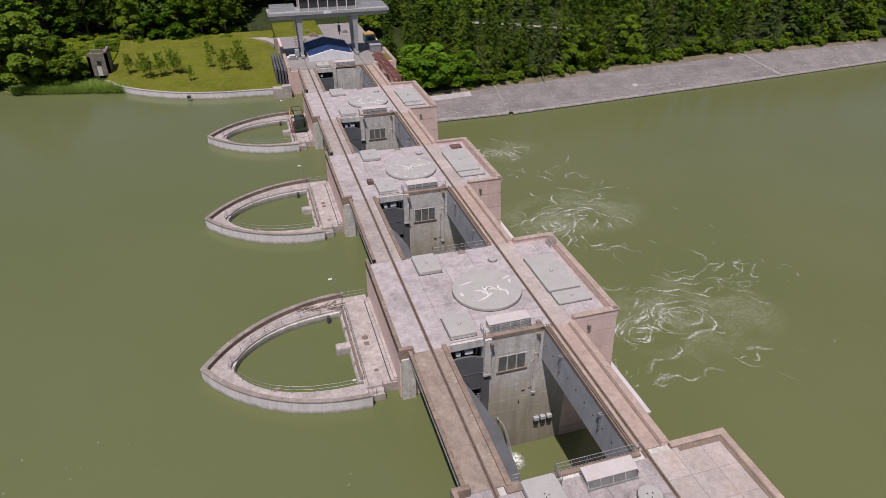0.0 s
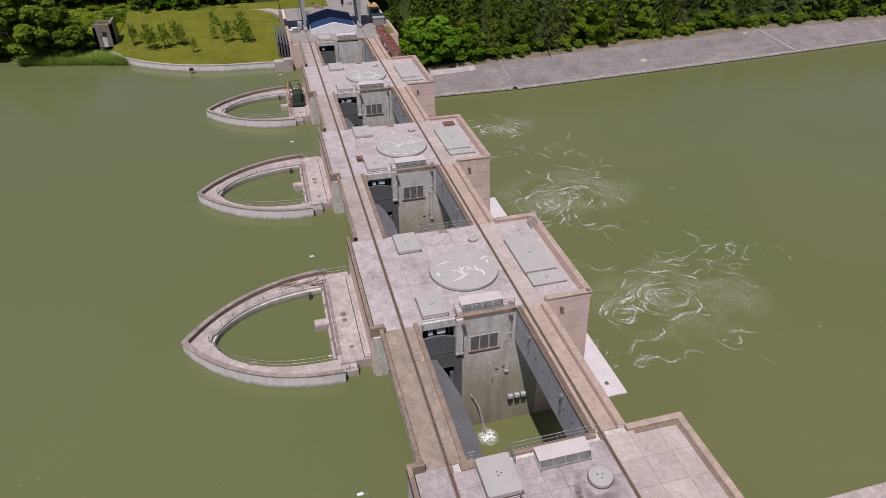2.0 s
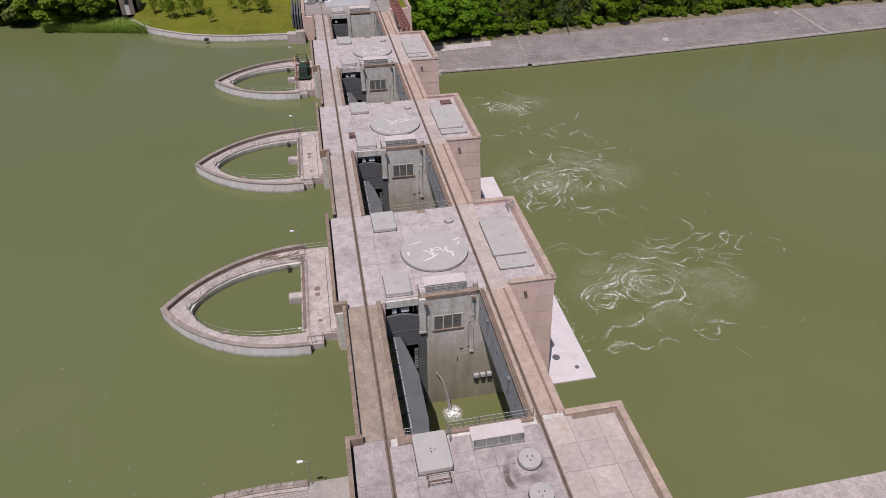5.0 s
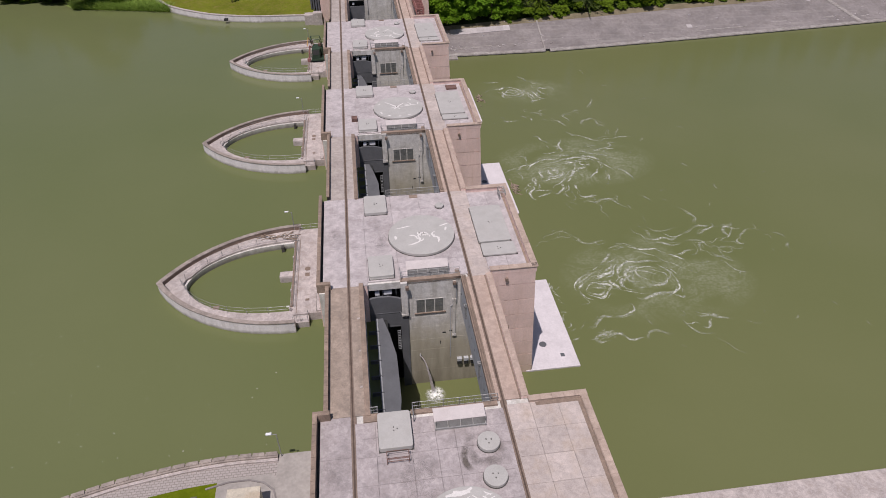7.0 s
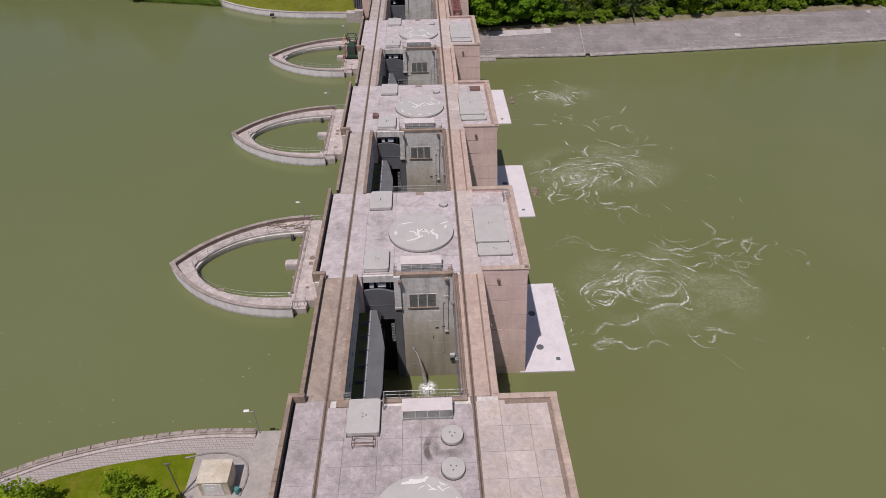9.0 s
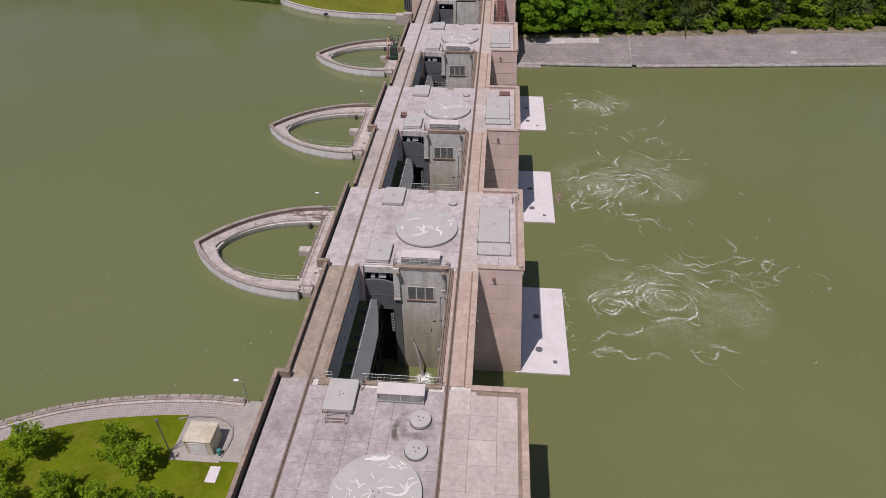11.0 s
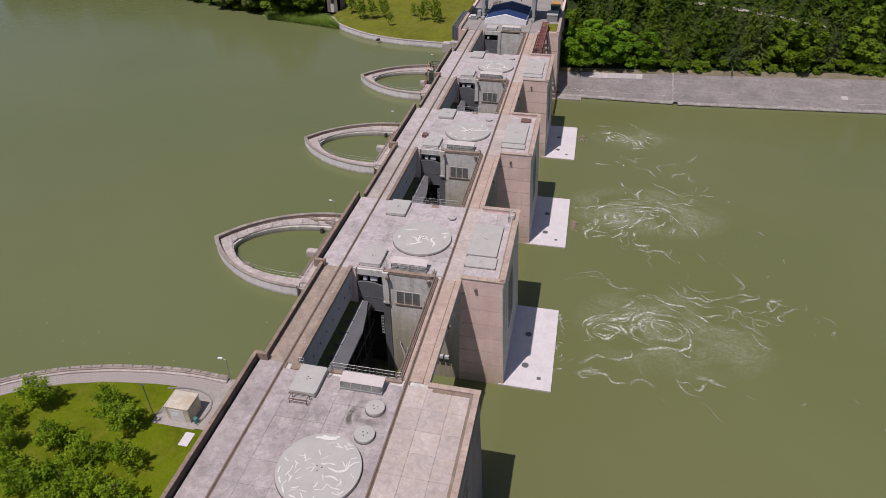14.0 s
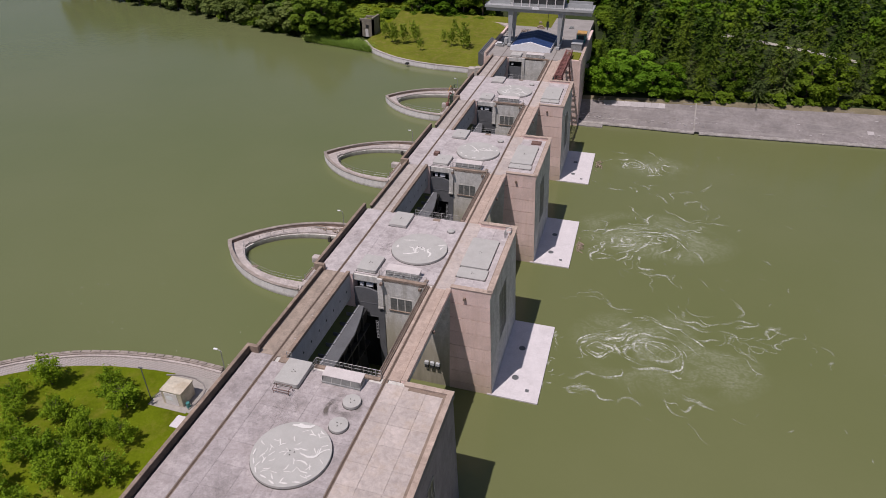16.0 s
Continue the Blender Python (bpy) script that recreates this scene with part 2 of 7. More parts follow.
def stained(base, name, colour, top, reach, lobes, scale=0.22, amount=0.85, dirt=None):
    """A concrete with a damp stain that rises from the water in uneven lobes and fades out at its top, with darker runs in it."""
    mat = base.copy()
    mat.name = name
    n, link = mat.node_tree.nodes, mat.node_tree.links.new
    b = n["Principled BSDF"]
    old = b.inputs["Base Color"].links[0].from_socket
    geo, sep = n.new("ShaderNodeNewGeometry"), n.new("ShaderNodeSeparateXYZ")
    link(geo.outputs["Position"], sep.inputs[0])

    def layer(below, tint, size, stretch, low, high, strength):
        squeeze = n.new("ShaderNodeMapping")
        squeeze.inputs["Scale"].default_value = (1, 1, stretch)
        link(geo.outputs["Position"], squeeze.inputs["Vector"])
        wave = n.new("ShaderNodeTexNoise")
        wave.inputs["Scale"].default_value, wave.inputs["Detail"].default_value, wave.inputs["Roughness"].default_value = size, 7, 0.62
        link(squeeze.outputs[0], wave.inputs["Vector"])
        lift = n.new("ShaderNodeMath")
        lift.operation = "MULTIPLY_ADD"
        lift.inputs[1].default_value = lobes
        link(wave.outputs["Fac"], lift.inputs[0]), link(sep.outputs["Z"], lift.inputs[2])
        edge = n.new("ShaderNodeMapRange")
        edge.inputs["From Min"].default_value, edge.inputs["From Max"].default_value = low + lobes * 0.5, high + lobes * 0.5
        edge.inputs["To Max"].default_value = strength
        link(lift.outputs[0], edge.inputs["Value"])
        mix = n.new("ShaderNodeMix")
        mix.data_type = "RGBA"
        for s in mix.inputs:
            if s.identifier == "Factor_Float":
                link(edge.outputs[0], s)
            if s.identifier == "A_Color":
                link(below, s)
            if s.identifier == "B_Color":
                s.default_value = (*tint, 1)
        return [o for o in mix.outputs if o.identifier == "Result_Color"][0]

    out = layer(old, colour, scale, 0.55, top, top - reach, amount)
    if dirt:
        out = layer(out, dirt, 0.9, 0.16, top - reach * 0.4, top - reach * 2.4, 0.75)
    link(out, b.inputs["Base Color"])
    return mat


pier_face_mat = stained(grey_mat, "damp_pier_concrete", (0.42, 0.38, 0.295), -6.0, 5.5, 15.0, dirt=(0.155, 0.135, 0.10))
damp_pink_mat = stained(pink_mat, "damp_pink_concrete", (0.40, 0.31, 0.22), -13.5, 6.0, 9.0, amount=0.8)
fore_wall_mat = stained(fore_wall_mat, "tide_marked_forebay_wall", (0.20, 0.185, 0.14), -5.55, 0.5, 0.9, scale=1.1, amount=0.8)
basin_wall_mat = stained(grey_mat, "dirty_basin_wall", (0.17, 0.155, 0.125), -5.2, 0.8, 1.2, scale=0.9, amount=0.85)
apron_mat = stained(apron_mat, "washed_apron_concrete", (0.30, 0.28, 0.25), -18.45, 0.25, 0.4, scale=0.9, amount=0.7)
# wall grey darkened: the downstream face's shade is put into this colour
shade_wall_mat = material("shaded_power_house_wall", (0.21, 0.20, 0.205), dark=0.8, light=1.15, scale=0.4, grain=7, stain=(0.13, 0.12, 0.12), stain_amount=0.6, streak=True)
roof_deck_mat = material("weathered_power_house_roof", (0.438, 0.388, 0.391), dark=0.78, light=1.12, scale=0.33, grain=6, stain=(0.28, 0.24, 0.235), stain_amount=0.65, vary=0.05, mottle=0.27)
roof_edge_mat = material("pinkish_roof_edge_stone", (0.45, 0.35, 0.295), dark=0.8, light=1.12, scale=0.7, grain=9, stain=(0.34, 0.25, 0.20), stain_amount=0.5, vary=0.05, mottle=0.2)
skylight_mat = material("pale_pinkish_sheet", (0.55, 0.50, 0.495), rough=0.6, dark=0.9, light=1.06, scale=0.9, bump=0.1, stain=(0.45, 0.38, 0.36), stain_amount=0.4)
rail_head_mat = material("dark_worn_rail", (0.10, 0.07, 0.055), rough=0.6, dark=0.7, light=1.2, scale=1.2)
pier_glass_mat = material("dusty_grey_window_glass", (0.155, 0.158, 0.15), rough=0.35, dark=0.55, light=1.3, scale=1.3, bump=0.0, specular=0.5)


def leaf_material(name, colour, colour2):
    mat = bpy.data.materials.new(name)
    mat.use_nodes = True
    n, link = mat.node_tree.nodes, mat.node_tree.links.new
    b = n["Principled BSDF"]
    b.inputs["Roughness"].default_value, b.inputs["Specular IOR Level"].default_value = 0.6, 0.1
    geo, info = n.new("ShaderNodeNewGeometry"), n.new("ShaderNodeObjectInfo")
    add = n.new("ShaderNodeMath")
    add.operation = "ADD"
    half = n.new("ShaderNodeMath")
    half.operation = "MULTIPLY"
    half.inputs[1].default_value = 0.5
    calm = n.new("ShaderNodeMath")
    calm.operation = "MULTIPLY_ADD"
    calm.inputs[1].default_value, calm.inputs[2].default_value = 0.5, 0.25
    link(geo.outputs["Random Per Island"], calm.inputs[0])
    link(calm.outputs[0], add.inputs[0]), link(info.outputs["Random"], add.inputs[1])
    link(add.outputs[0], half.inputs[0])
    ramp = n.new("ShaderNodeValToRGB")
    ramp.color_ramp.elements[0].position, ramp.color_ramp.elements[1].position = 0.1, 0.9
    ramp.color_ramp.elements[0].color, ramp.color_ramp.elements[1].color = (*colour, 1), (*colour2, 1)
    drift = n.new("ShaderNodeTexNoise")
    drift.inputs["Scale"].default_value, drift.inputs["Detail"].default_value = 0.11, 2
    link(geo.outputs["Position"], drift.inputs["Vector"])
    spread = n.new("ShaderNodeMapRange")
    spread.inputs["From Min"].default_value, spread.inputs["From Max"].default_value = 0.36, 0.64
    spread.inputs["To Min"].default_value, spread.inputs["To Max"].default_value = -0.24, 0.24
    link(drift.outputs["Fac"], spread.inputs["Value"])
    total = n.new("ShaderNodeMath")
    total.operation, total.use_clamp = "ADD", True
    link(half.outputs[0], total.inputs[0]), link(spread.outputs[0], total.inputs[1])
    link(total.outputs[0], ramp.inputs[0])
    link(ramp.outputs[0], b.inputs["Base Color"])
    glow = n.new("ShaderNodeBsdfTranslucent")
    link(ramp.outputs[0], glow.inputs["Color"])
    mix = n.new("ShaderNodeMixShader")
    mix.inputs[0].default_value = 0.3
    link(b.outputs[0], mix.inputs[1]), link(glow.outputs[0], mix.inputs[2])
    link(mix.outputs[0], n["Material Output"].inputs["Surface"])
    return mat


leaf_mat = leaf_material("broad_leaves", (0.056, 0.110, 0.008), (0.160, 0.240, 0.016))
leaf_bright_mat = leaf_material("bright_broad_leaves", (0.060, 0.138, 0.007), (0.160, 0.275, 0.016))
leaf_dark_mat = leaf_material("dark_broad_leaves", (0.042, 0.085, 0.011), (0.115, 0.190, 0.027))
needle_mat = leaf_material("spruce_needles", (0.042, 0.082, 0.008), (0.140, 0.198, 0.017))
pine_mat = leaf_material("pine_needles", (0.058, 0.088, 0.024), (0.140, 0.180, 0.044))
willow_mat = leaf_material("grey_green_willow_leaves", (0.108, 0.150, 0.036), (0.204, 0.252, 0.066))
reed_mat = leaf_material("reed_blades", (0.25, 0.36, 0.07), (0.42, 0.53, 0.14))
park_mat = leaf_material("young_tree_leaves", (0.105, 0.190, 0.008), (0.26, 0.37, 0.020))
sapling_mat = leaf_material("yellowish_sapling_leaves", (0.15, 0.22, 0.018), (0.32, 0.40, 0.05))
locust_mat = leaf_material("locust_leaves", (0.095, 0.20, 0.010), (0.20, 0.355, 0.024))


def water_material(name, colour, colour2, foam_centres=()):
    """Murky green river water: opaque silt below a clear, slightly ruffled surface; foam in torn streaks round the outlets."""
    mat = bpy.data.materials.new(name)
    mat.use_nodes = True
    n, link = mat.node_tree.nodes, mat.node_tree.links.new
    b = n["Principled BSDF"]
    b.inputs["Roughness"].default_value, b.inputs["IOR"].default_value = 0.16, 1.33
    b.inputs["Specular IOR Level"].default_value = 0.5
    geo = n.new("ShaderNodeNewGeometry")
    pos = geo.outputs["Position"]

    def noise_node(scale, detail=3, distortion=0.0, vector=None, rough=0.5):
        t = n.new("ShaderNodeTexNoise")
        t.inputs["Scale"].default_value, t.inputs["Detail"].default_value, t.inputs["Distortion"].default_value, t.inputs["Roughness"].default_value = scale, detail, distortion, rough
        link(vector or pos, t.inputs["Vector"])
        return t

    def calc(op, a, c=None, clamp=False):
        m = n.new("ShaderNodeMath")
        m.operation, m.use_clamp = op, clamp
        for i, v in enumerate((a, c)):
            if v is None:
                continue
            if isinstance(v, (int, float)):
                m.inputs[i].default_value = v
            else:
                link(v, m.inputs[i])
        return m.outputs[0]

    def mixed(f, a, c):
        m = n.new("ShaderNodeMix")
        m.data_type = "RGBA"
        for s in m.inputs:
            if s.identifier == "Factor_Float":
                link(f, s)
            if s.identifier == "A_Color":
                s.default_value = (*a, 1) if isinstance(a, tuple) else s.default_value
                if not isinstance(a, tuple):
                    link(a, s)
            if s.identifier == "B_Color":
                s.default_value = (*c, 1)
        return [o for o in m.outputs if o.identifier == "Result_Color"][0]

    broad = noise_node(0.02, 4)
    f = calc("MULTIPLY", calc("SUBTRACT", broad.outputs["Fac"], 0.3), 2.5, True)
    out = mixed(f, colour, colour2)
    if foam_centres:
        total = None
        for cx, cy, rx, ry, amount in foam_centres:
            sep = n.new("ShaderNodeSeparateXYZ")
            link(pos, sep.inputs[0])
            dx = calc("DIVIDE", calc("SUBTRACT", sep.outputs[0], cx), rx)
            dy = calc("DIVIDE", calc("SUBTRACT", sep.outputs[1], cy), ry)
            r2 = calc("ADD", calc("MULTIPLY", dx, dx), calc("MULTIPLY", dy, dy))
            mask = calc("MULTIPLY", calc("SUBTRACT", 1.0, r2, True), amount)
            total = mask if total is None else calc("MAXIMUM", total, mask)
        warp = noise_node(0.09, 2)
        move = n.new("ShaderNodeVectorMath")
        move.operation = "MULTIPLY_ADD"
        link(warp.outputs["Color"], move.inputs[0])
        move.inputs[1].default_value = (26, 26, 0)
        link(pos, move.inputs[2])
        ridge = noise_node(0.16, 5, 0.8, move.outputs[0], 0.6)
        line = calc("SUBTRACT", 1.0, calc("MULTIPLY", calc("ABSOLUTE", calc("SUBTRACT", ridge.outputs["Fac"], 0.5)), 16.0), True)
        ridge2 = noise_node(0.42, 5, 1.2, move.outputs[0], 0.65)
        line2 = calc("SUBTRACT", 1.0, calc("MULTIPLY", calc("ABSOLUTE", calc("SUBTRACT", ridge2.outputs["Fac"], 0.52)), 15.0), True)
        patch = noise_node(0.11, 3, 0.5)
        gate = calc("MULTIPLY", calc("SUBTRACT", patch.outputs["Fac"], 0.36), 4.0, True)
        breakup = noise_node(2.2, 4, 0.3)
        torn = calc("MULTIPLY", calc("SUBTRACT", breakup.outputs["Fac"], 0.33), 3.0, True)
        foam = calc("MULTIPLY", calc("MAXIMUM", calc("MULTIPLY", line, 0.9), calc("MULTIPLY", line2, 0.75)), gate)
        foam = calc("MULTIPLY", calc("MULTIPLY", calc("MULTIPLY", foam, torn), total), 0.3, True)
        milky = calc("MULTIPLY", calc("MULTIPLY", total, gate), 0.13, True)
        out = mixed(milky, out, (0.42, 0.44, 0.33))
        out = mixed(foam, out, (0.78, 0.79, 0.74))
        r = n.new("ShaderNodeMapRange")
        r.inputs["To Min"].default_value, r.inputs["To Max"].default_value = 0.16, 0.75
        link(foam, r.inputs["Value"]), link(r.outputs[0], b.inputs["Roughness"])
    link(out, b.inputs["Base Color"])
    ripple, swell = noise_node(0.9, 4), noise_node(0.12, 3)
    height = calc("ADD", calc("MULTIPLY", ripple.outputs["Fac"], 0.35), swell.outputs["Fac"])
    bp = n.new("ShaderNodeBump")
    bp.inputs["Strength"].default_value, bp.inputs["Distance"].default_value = 0.25, 0.25
    link(height, bp.inputs["Height"]), link(bp.outputs[0], b.inputs["Normal"])
    return mat


upper_water_mat = water_material("upper_river_water", (0.122, 0.142, 0.056), (0.14, 0.155, 0.069))
FOAM = [(47, 75, 18, 11, 1.0), (50, 37, 17, 12, 0.9), (46, 111, 12, 8, 0.7)]
lower_water_mat = water_material("lower_river_water", (0.128, 0.143, 0.055), (0.147, 0.157, 0.069), FOAM)

# ---- building helpers ----
WATER_UP, WATER_DOWN, SPAN, PERIOD = -6.1, -18.7, 19.2, 38.4


def box(bm, x0, x1, y0, y1, z0, z1, bevel=0.0):
    made = bmesh.ops.create_cube(bm, size=1.0, matrix=Matrix.Translation(((x0 + x1) / 2, (y0 + y1) / 2, (z0 + z1) / 2)) @ Matrix.Diagonal((x1 - x0, y1 - y0, z1 - z0, 1)))
    if bevel:
        edges = {e for v in made["verts"] for e in v.link_edges}
        bmesh.ops.bevel(bm, geom=list(edges), offset=bevel, segments=2, profile=0.6, affect="EDGES")
    return bm


def boxes(*rows, bevel=0.0):
    bm = bmesh.new()
    for r in rows:
        box(bm, *r, bevel=bevel)
    return bm


def prism(outline, z0, z1, bm=None):
    """A solid with a flat outline (counter-clockwise from above) between two heights."""
    bm = bm or bmesh.new()
    low, high = [bm.verts.new((x, y, z0)) for x, y in outline], [bm.verts.new((x, y, z1)) for x, y in outline]
    bm.faces.new(high), bm.faces.new(low[::-1])
    for i in range(len(outline)):
        j = (i + 1) % len(outline)
        bm.faces.new((low[i], low[j], high[j], high[i]))
    return bm


def rod(bm, a, b, r=0.03, sides=6):
    a, b = Vector(a), Vector(b)
    turn = (b - a).to_track_quat("Z", "Y").to_matrix().to_4x4()
    bmesh.ops.create_cone(bm, cap_ends=True, segments=sides, radius1=r, radius2=r, depth=(b - a).length, matrix=Matrix.Translation((a + b) / 2) @ turn)
    return bm


def disc(bm, x, y, r, z0, z1, sides=64, bevel=0.0):
    made = bmesh.ops.create_cone(bm, cap_ends=True, segments=sides, radius1=r, radius2=r, depth=z1 - z0, matrix=Matrix.Translation((x, y, (z0 + z1) / 2)))
    if bevel:
        top = {e for v in made["verts"] if v.co.z > z1 - 1e-4 for e in v.link_edges if all(w.co.z > z1 - 1e-4 for w in e.verts)}
        bmesh.ops.bevel(bm, geom=list(top), offset=bevel, segments=2, profile=0.6, affect="EDGES")
    return bm


def mesh_of(name, bm, mat):
    bmesh.ops.recalc_face_normals(bm, faces=bm.faces)
    me = bpy.data.meshes.new(name)
    bm.to_mesh(me)
    bm.free()
    me.materials.append(mat)
    return me


def part(name, bm, mat, parent, label=""):
    ob = new(name, mesh_of(name, bm, mat))
    ob.parent = parent
    return tagged(ob, label)


def piece(name, me, parent, x, y, z, rz=0.0):
    """One of many alike pieces that share a mesh."""
    ob = new(name, me)
    ob.parent = parent
    ob.matrix_basis = pose(x, y, z, 0, 0, rz)
    return ob


def thing(name, label, category, x=0.0, y=0.0, z=0.0, group="", kind="", rz=0.0):
    ob = new(name)
    ob.empty_display_size = 0.3
    ob.matrix_basis = pose(x, y, z, 0, 0, rz)
    return tagged(ob, label, category, group, kind)


def sheet(name, verts, faces, mats, label, category, kind="structure", slots=None):
    me = bpy.data.meshes.new(name)
    me.from_pydata(verts, [], faces)
    for m in mats:
        me.materials.append(m)
    if slots is not None:
        me.polygons.foreach_set("material_index", slots)
    me.update()
    return tagged(new(name, me), label, category, kind=kind)


def smooth(a, b, v):
    t = min(1.0, max(0.0, (v - a) / (b - a)))
    return t * t * (3 - 2 * t)


def along(points, x):
    """Height of a broken line given by (x, value) points."""
    if x <= points[0][0]:
        return points[0][1]
    for (xa, ya), (xb, yb) in zip(points, points[1:]):
        if x <= xb:
            return ya + (yb - ya) * (x - xa) / (xb - xa)
    return points[-1][1]


# ---- land and water ----
SHORE_UP = [(-900, 330), (-300, 225), (-176, 191), (-151, 187), (-117, 175), (-73, 156.5), (-60, 155.5), (-54, 158), (-51.9, 157.0), (-47.9, 149.6), (-42.6, 144.9), (-35.3, 140.2), (-28.3, 137.6), (-21.4, 136.2), (-14.4, 135.8), (-4, 135.0)]


def shore_down(x):
    return 136.6 + 0.075 * max(0.0, x - 60) + 0.0001 * max(0.0, x - 60) ** 2


def bank_top(x):
    return shore_down(x) + along([(20, 9.5), (40, 12), (60, 15.0), (100, 17), (150, 18), (220, 11), (400, 10)], x)


def ground_z(x, y):
    up = WATER_UP - 3 + smooth(-3, 6, y - along(SHORE_UP, x)) * 3.9 + max(0.0, y - 196) * 0.16 + 0.5 * noise.noise((x * 0.05, y * 0.05, 0))
    d = y - bank_top(x)
    down = -13.4 + max(0.0, d) * 0.125 + 0.4 * noise.noise((x * 0.06, y * 0.06, 3)) if d > 0 else -13.5 - min(0.0, d) * -0.45 - 0.4
    mid = -0.35 + max(0.0, y - 196) * 0.12
    if y < 172:
        mid = -26
    if x < 9:
        return up + (mid - up) * (smooth(-5.2, -4.2, x) if y < 200 else smooth(-30, 0, x))
    return mid + (down - mid) * (smooth(20.5, 22.5, x) if y < 186 else smooth(20, 45, x))


xs = [-900, -700, -500, -400, -320, -260] + list(np.arange(-220, 261, 3.0)) + [280, 320, 380, 460, 600, 800, 1000]
ys = [60, 100, 124] + list(np.arange(128, 331, 3.0)) + [350, 400, 480, 600, 800, 1200]
verts = [(x, y, ground_z(x, y)) for y in ys for x in xs]
nx = len(xs)
faces = [(j * nx + i, j * nx + i + 1, (j + 1) * nx + i + 1, (j + 1) * nx + i) for j in range(len(ys) - 1) for i in range(nx - 1)]
ground = sheet("ground", verts, faces, [wood_floor_mat], "green undergrowth covered ground of the wooded far bank", "ground")
for p in ground.data.polygons:
    p.use_smooth = True

sheet("water_upstream", [(-900, -200, WATER_UP), (3.0, -200, WATER_UP), (3.0, 500, WATER_UP), (-900, 500, WATER_UP)], [(0, 1, 2, 3)], [upper_water_mat], "murky green calm river water above the dam", "water")
sheet("water_downstream", [(3.0, -200, WATER_DOWN), (1000, -200, WATER_DOWN), (1000, 500, WATER_DOWN), (3.0, 500, WATER_DOWN)], [(0, 1, 2, 3)], [lower_water_mat], "murky green river water with swirling foam below the dam", "water")

# sloped concrete revetment on the far bank, with its foot kerb
rx = [23.5] + list(np.arange(26, 57, 2.0)) + [57.2, 58.5] + list(np.arange(60.5, 300, 4.0)) + list(range(310, 1000, 40))
verts, faces, slots = [], [], []
for x in rx:
    a, b = shore_down(x), bank_top(x)
    for k in range(7):
        f = k / 6
        verts.append((x, a + 0.9 + (b - a - 0.9) * f, -18.05 + 4.75 * f + (0.0 if k < 5 else 0.12 * noise.noise((x * 0.3, k, 1)))))
for i in range(len(rx) - 1):
    for k in range(6):
        faces.append((i * 7 + k, (i + 1) * 7 + k, (i + 1) * 7 + k + 1, i * 7 + k + 1))
        slots.append(1 if k == 5 else 0)
sheet("revetment", verts, faces, [revet_mat, soil_mat], "weathered grey concrete slope revetment of the far bank", "bank slope", slots=slots)
kx = sorted(set(rx) | set(np.arange(24.0, 230.0, 0.8)) - {57.6})
kx = [x for x in kx if not 57.2 < x < 58.5]
verts, faces, slots = [], [], []
for x in kx:
    a = shore_down(x) + 0.22 * noise.noise((x * 0.55, 2.0, 0)) + 0.12 * noise.noise((x * 1.7, 5.0, 0))
    top = -18.12 + 0.14 * noise.noise((x * 0.45, 9.0, 0)) + 0.06 * noise.noise((x * 1.9, 4.0, 0))
    verts += [(x, a, -21), (x, a, -18.48), (x, a + 0.03, top - 0.12), (x, a + 0.16, top), (x, a + 1.2 + 0.3 * noise.noise((x * 0.4, 7.0, 0)), top + 0.16), (x, a + 1.7, -17.95)]
for i in range(len(kx) - 1):
    if kx[i] == 57.2:
        continue
    faces += [(i * 6 + k, i * 6 + 6 + k, i * 6 + 7 + k, i * 6 + 1 + k) for k in range(5)]
    slots += [1, 0, 0, 0, 0]
sheet("kerb", verts, faces, [revet_light_mat, wet_shade_mat], "pale chipped concrete foot kerb with a wet dark waterline", "kerb", slots=slots)
ledge = thing("concrete_ledge", "low pale concrete ledge at the water's edge", "ledge", 27.3, 135.4, -19.4)
part("block", boxes((-3.4, 4.0, -0.9, 1.4, 0, 1.05), bevel=0.06), revet_light_mat, ledge)
notch = thing("outlet_notch", "dark drain outlet notch in the foot kerb", "outlet", 57.85, 137.0, -21)
# blackened block paints the shade inside the notch
part("block", boxes((-0.66, 0.66, 0.55, 0.9, 0, 2.9), (-0.66, -0.58, -0.4, 0.9, 0, 2.9), (0.58, 0.66, -0.4, 0.9, 0, 2.9)), wet_shade_mat, notch)
steps = thing("drain_channel", "narrow concrete drain channel running down the bank slope", "channel", 57.8, 137, -18.1)
part("block", prism([(-0.9, 0), (-0.5, 0), (-0.2, 13.5), (-0.6, 13.5)], -0.3, 0.12), revet_light_mat, steps)
for ob in steps.children:
    for v in ob.data.vertices:
        v.co.z += 0.33 * v.co.y
panel_me = mesh_of("panel", boxes((-0.97, 0.97, -1.1, 1.1, -0.06, 0.06)), new_panel_mat)
strip = thing("panel_row", "row of pale new concrete panels on the bank slope", "panels", 30, 147, -13.6)
for i in range(9):
    px = 31.5 + 2.0 * i
    f = 0.74
    a, b = shore_down(px), bank_top(px)
    ob = piece("panel", panel_me, strip, px - 30, a + 0.9 + (b - a - 0.9) * f - 147, -18.05 + 4.75 * f + 13.6 + 0.05)
    ob.rotation_euler = (math.atan2(4.75, b - a - 0.9), 0, 0)
for px, f, w in ((104.5, 0.30, 0.85), (150, 0.75, 0.6)):
    a, b = shore_down(px), bank_top(px)
    patch = thing("repair_patch", "pale repair patch of concrete on the bank slope", "patch", px, a + 0.9 + (b - a - 0.9) * f, -18.05 + 4.75 * f + 0.04, group="repair patches")
    ob = part("slab", boxes((-w, w, -w, w, -0.05, 0.05)), new_panel_mat, patch)
    ob.rotation_euler = (math.atan2(4.75, b - a - 0.9), 0, 0)

